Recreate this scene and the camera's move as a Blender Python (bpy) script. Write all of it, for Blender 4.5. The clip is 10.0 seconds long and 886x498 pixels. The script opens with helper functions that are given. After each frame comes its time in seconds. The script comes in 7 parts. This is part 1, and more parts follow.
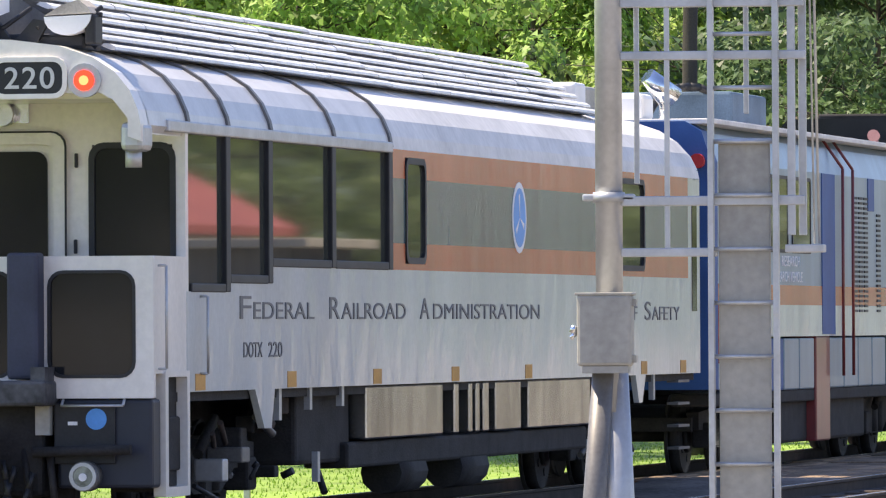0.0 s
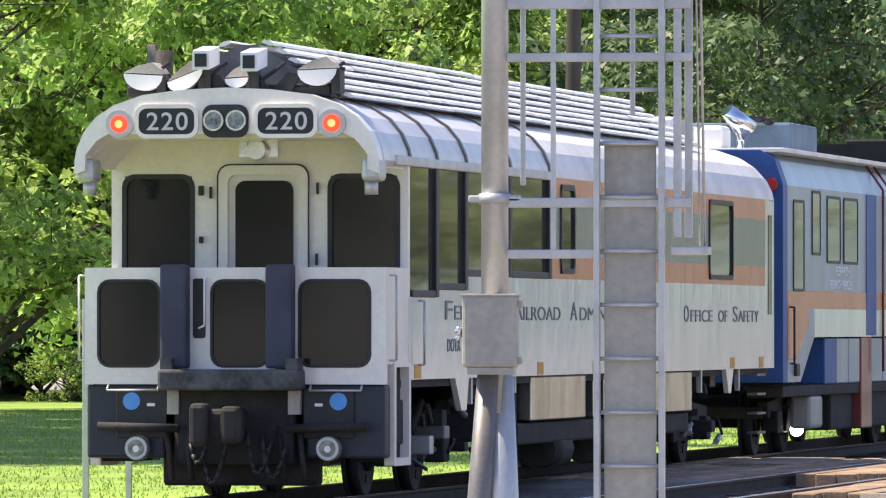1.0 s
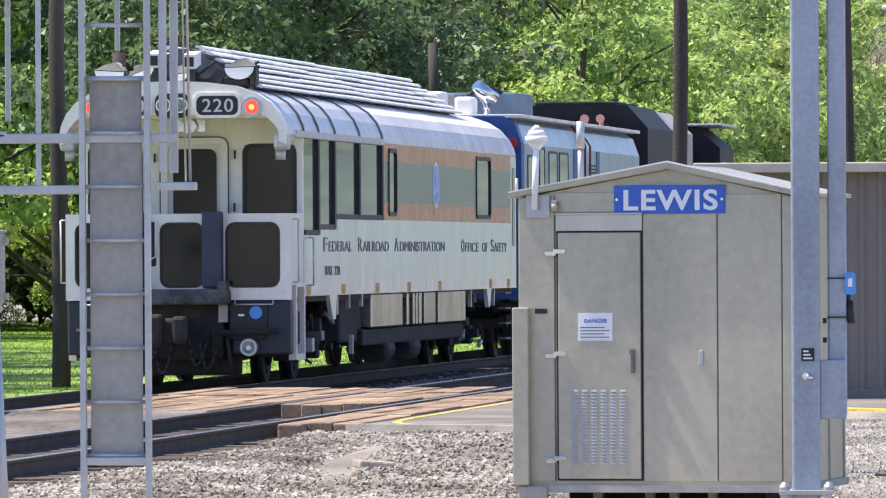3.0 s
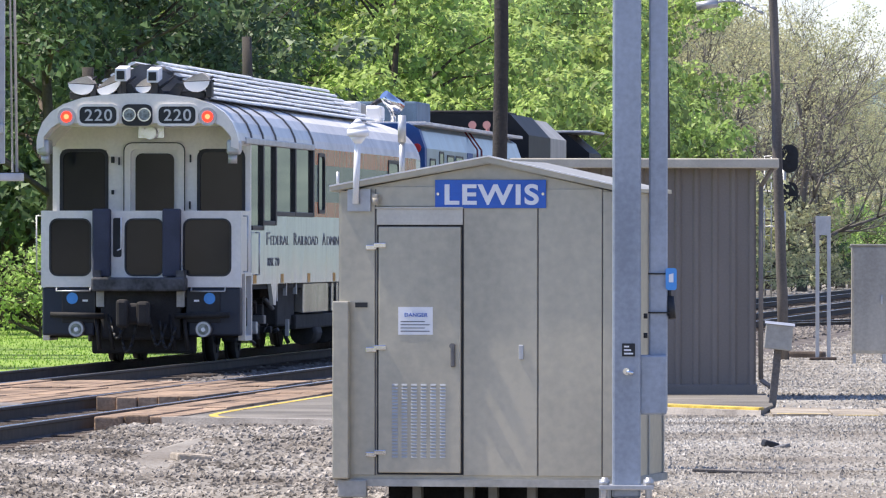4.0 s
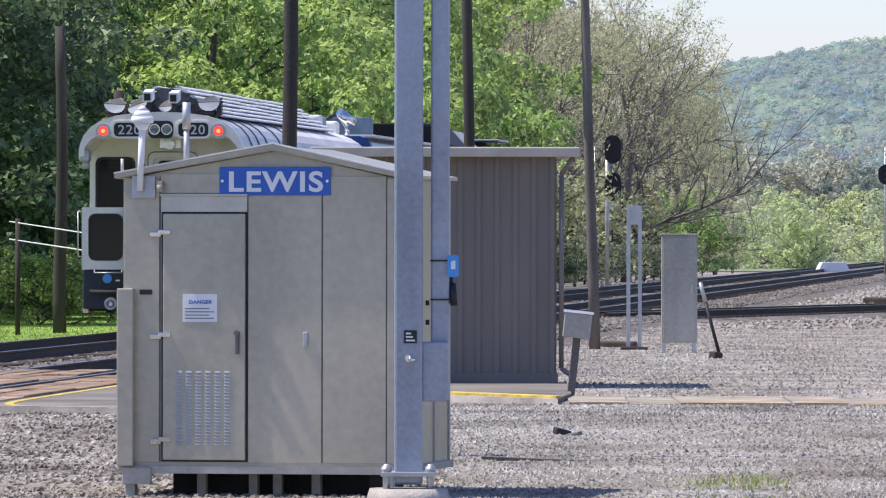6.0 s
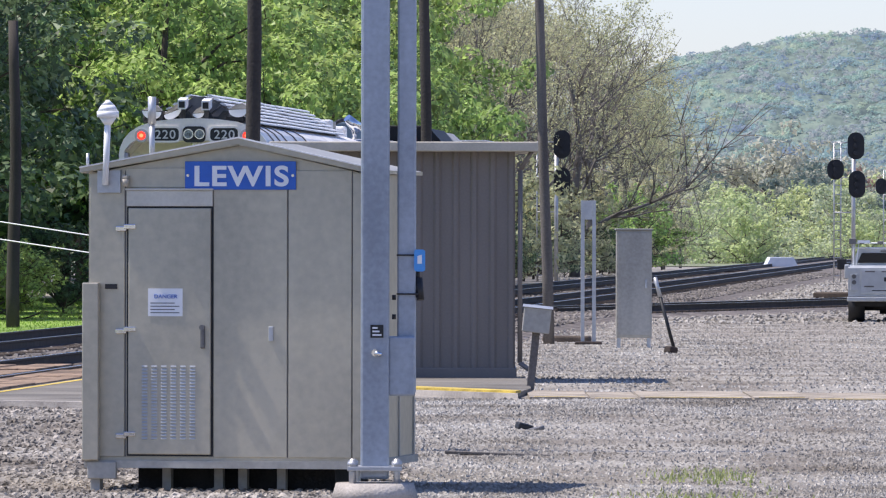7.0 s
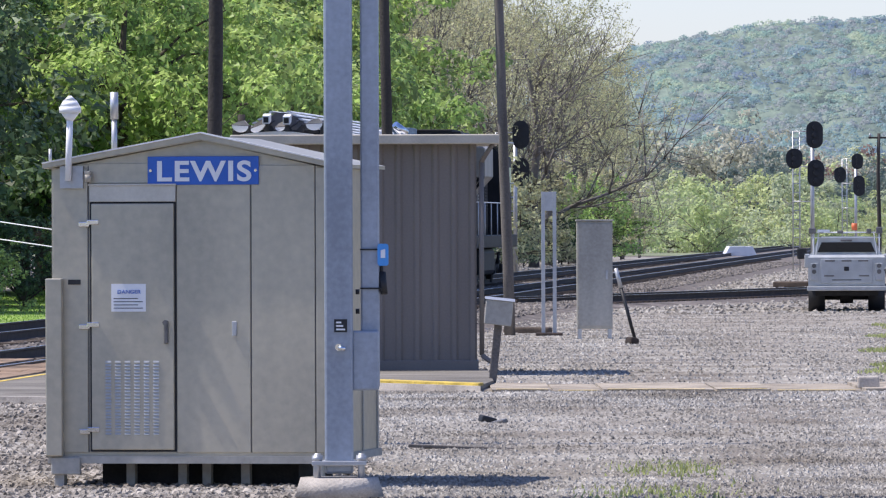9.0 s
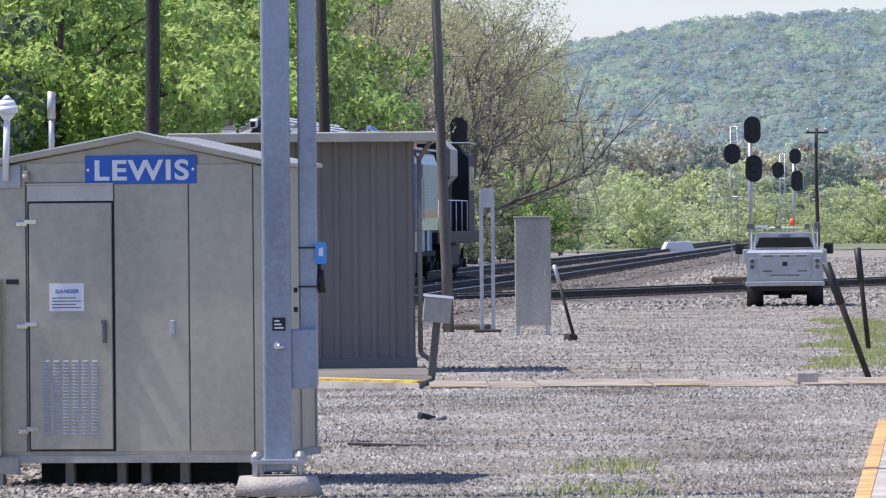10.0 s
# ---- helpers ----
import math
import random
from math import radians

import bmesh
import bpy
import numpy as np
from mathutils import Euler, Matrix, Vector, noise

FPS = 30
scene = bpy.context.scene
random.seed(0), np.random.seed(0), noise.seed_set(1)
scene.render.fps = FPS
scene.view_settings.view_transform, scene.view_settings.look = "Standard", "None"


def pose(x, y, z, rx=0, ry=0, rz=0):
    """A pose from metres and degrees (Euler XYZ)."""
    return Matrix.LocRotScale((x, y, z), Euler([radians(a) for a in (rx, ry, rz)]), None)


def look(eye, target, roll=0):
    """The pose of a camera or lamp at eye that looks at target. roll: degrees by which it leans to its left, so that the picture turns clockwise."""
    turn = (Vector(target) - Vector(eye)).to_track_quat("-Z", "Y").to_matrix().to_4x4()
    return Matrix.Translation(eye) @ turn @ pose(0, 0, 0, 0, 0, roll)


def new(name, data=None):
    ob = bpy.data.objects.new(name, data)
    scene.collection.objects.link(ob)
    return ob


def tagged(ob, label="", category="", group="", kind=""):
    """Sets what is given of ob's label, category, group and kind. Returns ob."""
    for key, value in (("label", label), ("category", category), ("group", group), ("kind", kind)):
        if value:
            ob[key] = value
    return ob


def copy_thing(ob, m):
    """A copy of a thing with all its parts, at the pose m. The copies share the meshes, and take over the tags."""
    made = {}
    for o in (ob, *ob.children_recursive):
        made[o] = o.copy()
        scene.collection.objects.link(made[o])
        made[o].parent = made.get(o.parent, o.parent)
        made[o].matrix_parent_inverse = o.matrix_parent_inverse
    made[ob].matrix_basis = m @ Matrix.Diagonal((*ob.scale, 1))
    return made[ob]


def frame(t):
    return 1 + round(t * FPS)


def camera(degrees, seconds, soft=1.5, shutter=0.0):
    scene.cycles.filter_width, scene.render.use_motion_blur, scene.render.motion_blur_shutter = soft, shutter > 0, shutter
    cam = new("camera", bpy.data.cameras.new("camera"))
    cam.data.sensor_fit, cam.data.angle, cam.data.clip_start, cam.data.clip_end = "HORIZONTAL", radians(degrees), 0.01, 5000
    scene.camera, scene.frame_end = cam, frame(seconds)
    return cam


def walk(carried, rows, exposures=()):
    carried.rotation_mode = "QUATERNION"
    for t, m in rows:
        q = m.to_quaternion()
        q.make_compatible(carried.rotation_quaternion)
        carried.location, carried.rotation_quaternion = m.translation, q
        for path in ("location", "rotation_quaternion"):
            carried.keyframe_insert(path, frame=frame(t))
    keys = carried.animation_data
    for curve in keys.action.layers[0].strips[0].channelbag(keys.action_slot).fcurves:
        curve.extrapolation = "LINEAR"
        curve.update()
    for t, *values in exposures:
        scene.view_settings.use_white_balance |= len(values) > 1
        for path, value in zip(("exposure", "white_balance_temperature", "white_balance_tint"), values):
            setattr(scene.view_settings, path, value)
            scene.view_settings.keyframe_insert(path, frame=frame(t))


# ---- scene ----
import colorsys
from itertools import product

# camera path: seconds, side shift, height, yaw right, pitch up, roll
PATH = (
    (0.0, 0.004, 2.079, -7.6655, 0.5756, -0.313),
    (0.1, -0.000, 2.103, -7.4845, 0.7500, 0.052),
    (0.3, -0.000, 2.100, -7.1839, 0.7279, -0.159),
    (0.5, -0.021, 2.085, -7.0288, 0.6909, -0.125),
    (0.7, -0.000, 2.100, -6.9406, 0.6582, -0.009),
    (1.0, -0.026, 2.085, -6.7993, 0.5712, -0.006),
    (1.5, -0.033, 2.093, -6.4304, 0.4720, 0.037),
    (1.8, 0.000, 2.082, -5.8087, 0.3598, -0.260),
    (2.0, -0.022, 2.077, -5.1299, 0.3527, -0.110),
    (2.1, -0.017, 2.098, -4.8362, 0.2901, -0.060),
    (2.5, 0.021, 2.083, -4.0745, 0.1384, -0.258),
    (2.7, 0.031, 2.119, -3.7199, 0.0627, -0.191),
    (3.0, -0.039, 2.130, -3.0612, 0.0348, -0.303),
    (3.2, -0.079, 2.104, -2.7061, 0.0445, -0.109),
    (4.3, -0.154, 2.132, -1.5152, -0.0159, 0.049),
    (4.5, -0.130, 2.137, -1.4919, -0.0140, 0.072),
    (5.0, 0.051, 2.118, -1.1148, -0.0644, -0.322),
    (5.2, 0.147, 2.128, -0.8713, -0.0644, -0.290),
    (5.5, 0.225, 2.110, -0.5430, -0.0674, -0.202),
    (6.0, 0.238, 2.086, -0.4498, -0.0660, 0.076),
    (6.2, 0.212, 2.076, -0.3492, -0.0788, 0.033),
    (7.3, 0.036, 2.085, -0.0061, -0.1034, 0.113),
    (7.5, 0.021, 2.071, -0.0000, -0.0859, 0.088),
    (8.0, 0.020, 2.108, 0.0065, -0.0920, 0.300),
    (8.5, 0.032, 2.115, 0.0379, -0.1327, 0.119),
    (9.0, 0.038, 2.112, 0.2465, -0.1733, -0.201),
    (9.5, 0.043, 2.126, 0.5083, -0.1957, -0.327),
    (10.0, 0.042, 2.120, 0.6921, -0.1997, -0.487),
)
cam = camera(6.4105, 10.0, soft=1.2)


def cam_pose(x, z, yaw, pitch, roll):
    a, e = radians(yaw), radians(pitch)
    return look((x, 0, z), (x + math.sin(a) * 100, math.cos(a) * 100, z + math.tan(e) * 100), roll)


walk(cam, [(t, cam_pose(*r)) for t, *r in PATH], exposures=((0.0, 1.02, 7580, 12), (1.5, 1.06, 7520, 12), (2.5, 0.98, 7040, 12), (3.2, 0.88, 6780, 12), (5.0, 0.56, 6500, 14), (6.0, 0.45, 6400, 15), (10.0, 0.39, 6300, 15)))

# ---- light ----
SUN_AZ, SUN_EL = -87.0, 61.0  # azimuth from +y towards +x, elevation
world = bpy.data.worlds.new("sky")
scene.world = world
world.use_nodes = True
wn = world.node_tree
sky = wn.nodes.new("ShaderNodeTexSky")
sky.sky_type, sky.sun_disc = "NISHITA", False
sky.sun_elevation, sky.sun_rotation = radians(SUN_EL), radians(SUN_AZ)
sky.air_density, sky.dust_density, sky.ozone_density = 1.0, 0.4, 1.6
tone = wn.nodes.new("ShaderNodeMix")
tone.data_type, tone.blend_type = "RGBA", "MULTIPLY"
tone.inputs[0].default_value = 1.0
tone.inputs[7].default_value = (0.87, 0.91, 1.15, 1)
wn.links.new(sky.outputs[0], tone.inputs[6])
wn.links.new(tone.outputs[2], wn.nodes["Background"].inputs[0])
wn.nodes["Background"].inputs[1].default_value = 0.12
sun = new("sun", bpy.data.lights.new("sun", "SUN"))
sun.data.energy, sun.data.angle, sun.data.color = 4.4, radians(0.55), (1.0, 0.93, 0.82)
sa, se = radians(SUN_AZ), radians(SUN_EL)
sun.matrix_world = look((math.sin(sa) * math.cos(se) * 90, math.cos(sa) * math.cos(se) * 90, math.sin(se) * 90), (0, 0, 0))


# ---- materials ----
def mat(name, c, rough=0.6, metal=0.0, var=0.12, scale=3.0, bump=0.0, fine=40.0, coat=0.0, c2=None, streak=1.0, island=0.0, rnd=0.0, spec=0.5, wave=0.0, squash=1.0):
    """A surface with large stains, fine grain, and small relief, in object space."""
    m = bpy.data.materials.new(name)
    m.use_nodes = True
    nt = m.node_tree
    b = nt.nodes["Principled BSDF"]
    b.inputs["Roughness"].default_value, b.inputs["Metallic"].default_value = rough, metal
    b.inputs["Coat Weight"].default_value = coat
    b.inputs["Coat Roughness"].default_value = 0.06
    b.inputs["Specular IOR Level"].default_value = spec
    tc = nt.nodes.new("ShaderNodeTexCoord")
    mp = nt.nodes.new("ShaderNodeMapping")
    mp.inputs["Scale"].default_value = (1, squash, 1 / streak)
    nt.links.new(tc.outputs["Object"], mp.inputs[0])
    n1, n2 = nt.nodes.new("ShaderNodeTexNoise"), nt.nodes.new("ShaderNodeTexNoise")
    n1.inputs["Scale"].default_value, n1.inputs["Detail"].default_value = scale, 4
    n2.inputs["Scale"].default_value, n2.inputs["Detail"].default_value = fine, 3
    nt.links.new(mp.outputs[0], n1.inputs[0])
    nt.links.new((mp if squash != 1 else tc).outputs[0 if squash != 1 else "Object"], n2.inputs[0])
    mixf = nt.nodes.new("ShaderNodeMath")
    mixf.operation = "MULTIPLY_ADD"
    nt.links.new(n2.outputs[0], mixf.inputs[0])
    mixf.inputs[1].default_value = 0.45
    nt.links.new(n1.outputs[0], mixf.inputs[2])
    ramp = nt.nodes.new("ShaderNodeValToRGB")
    lo = tuple(max(0, v * (1 - 1.6 * var)) for v in (c2 or c))
    hi = tuple(min(1, v * (1 + 1.2 * var)) for v in c)
    ramp.color_ramp.elements[0].position, ramp.color_ramp.elements[1].position = 0.5, 0.95
    ramp.color_ramp.elements[0].color, ramp.color_ramp.elements[1].color = (*lo, 1), (*hi, 1)
    nt.links.new(mixf.outputs[0], ramp.inputs[0])
    last = ramp.outputs[0]
    if island or rnd:
        hsv = nt.nodes.new("ShaderNodeHueSaturation")
        src = nt.nodes.new("ShaderNodeNewGeometry").outputs["Random Per Island"] if island else nt.nodes.new("ShaderNodeObjectInfo").outputs["Random"]
        mr = nt.nodes.new("ShaderNodeMapRange")
        k = island or rnd
        mr.inputs[3].default_value, mr.inputs[4].default_value = 1 - k, 1 + k
        nt.links.new(src, mr.inputs[0])
        nt.links.new(mr.outputs[0], hsv.inputs["Value"])
        nt.links.new(last, hsv.inputs["Color"])
        last = hsv.outputs[0]
    nt.links.new(last, b.inputs["Base Color"])
    if bump:
        bp = nt.nodes.new("ShaderNodeBump")
        bp.inputs["Strength"].default_value, bp.inputs["Distance"].default_value = min(1, bump), 0.02
        nt.links.new(n2.outputs[0], bp.inputs["Height"])
        nt.links.new(bp.outputs[0], b.inputs["Normal"])
    if wave:
        mw = nt.nodes.new("ShaderNodeMapping")
        mw.inputs["Scale"].default_value = (1.3, 1.3, 0.55)
        nw = nt.nodes.new("ShaderNodeTexNoise")
        nw.inputs["Scale"].default_value, nw.inputs["Detail"].default_value = 1.6, 3
        bw = nt.nodes.new("ShaderNodeBump")
        bw.inputs["Strength"].default_value, bw.inputs["Distance"].default_value = wave, 0.014
        nt.links.new(tc.outputs["Object"], mw.inputs[0])
        nt.links.new(mw.outputs[0], nw.inputs[0])
        nt.links.new(nw.outputs[0], bw.inputs["Height"])
        nt.links.new(bw.outputs[0], b.inputs["Normal"])
        nt.links.new(bw.outputs[0], b.inputs["Coat Normal"])
    return m


def leaf_mat(name, c, glow=0.45, spread=0.35):
    m = bpy.data.materials.new(name)
    m.use_nodes = True
    nt = m.node_tree
    b = nt.nodes["Principled BSDF"]
    b.inputs["Roughness"].default_value = 0.5
    hsv = nt.nodes.new("ShaderNodeHueSaturation")
    geo = nt.nodes.new("ShaderNodeNewGeometry")
    oi = nt.nodes.new("ShaderNodeObjectInfo")
    mr = nt.nodes.new("ShaderNodeMapRange")
    mr.inputs[3].default_value, mr.inputs[4].default_value = 1 - spread, 1 + spread
    nt.links.new(geo.outputs["Random Per Island"], mr.inputs[0])
    nt.links.new(mr.outputs[0], hsv.inputs["Value"])
    mh = nt.nodes.new("ShaderNodeMapRange")
    mh.inputs[3].default_value, mh.inputs[4].default_value = 0.485, 0.515
    nt.links.new(oi.outputs["Random"], mh.inputs[0])
    nt.links.new(mh.outputs[0], hsv.inputs["Hue"])
    hsv.inputs["Color"].default_value = (*c, 1)
    tr = nt.nodes.new("ShaderNodeBsdfTranslucent")
    mix = nt.nodes.new("ShaderNodeMixShader")
    mix.inputs[0].default_value = glow
    nt.links.new(hsv.outputs[0], b.inputs["Base Color"])
    nt.links.new(hsv.outputs[0], tr.inputs[0])
    nt.links.new(b.outputs[0], mix.inputs[1])
    nt.links.new(tr.outputs[0], mix.inputs[2])
    nt.links.new(mix.outputs[0], nt.nodes["Material Output"].inputs[0])
    return m


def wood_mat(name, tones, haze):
    """Leaves of a distant wood in patches of several tones, haze painted in by bluish colours and emission."""
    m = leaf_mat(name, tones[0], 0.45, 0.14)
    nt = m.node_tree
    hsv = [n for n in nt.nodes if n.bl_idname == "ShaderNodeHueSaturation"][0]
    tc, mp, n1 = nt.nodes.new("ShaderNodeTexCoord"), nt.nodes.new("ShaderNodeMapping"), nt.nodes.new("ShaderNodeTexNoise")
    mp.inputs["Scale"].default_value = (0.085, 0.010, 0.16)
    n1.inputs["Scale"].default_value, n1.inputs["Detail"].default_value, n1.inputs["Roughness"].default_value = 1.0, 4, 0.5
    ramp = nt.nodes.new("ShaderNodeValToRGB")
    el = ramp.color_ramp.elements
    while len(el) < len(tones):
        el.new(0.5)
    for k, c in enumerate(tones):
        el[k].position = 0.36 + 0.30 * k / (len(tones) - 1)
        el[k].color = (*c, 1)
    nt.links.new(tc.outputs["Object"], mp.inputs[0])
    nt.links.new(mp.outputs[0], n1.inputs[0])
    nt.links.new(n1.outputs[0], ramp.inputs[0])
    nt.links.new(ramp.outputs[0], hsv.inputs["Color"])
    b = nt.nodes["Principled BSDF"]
    # even emission paints the pale haze of far air over the leaves
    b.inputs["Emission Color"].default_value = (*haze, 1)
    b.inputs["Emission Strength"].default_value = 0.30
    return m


def glow_mat(name, c, strength):
    m = bpy.data.materials.new(name)
    m.use_nodes = True
    b = m.node_tree.nodes["Principled BSDF"]
    b.inputs["Base Color"].default_value = (*c, 1)
    b.inputs["Emission Color"].default_value = (*c, 1)
    b.inputs["Emission Strength"].default_value = strength
    return m


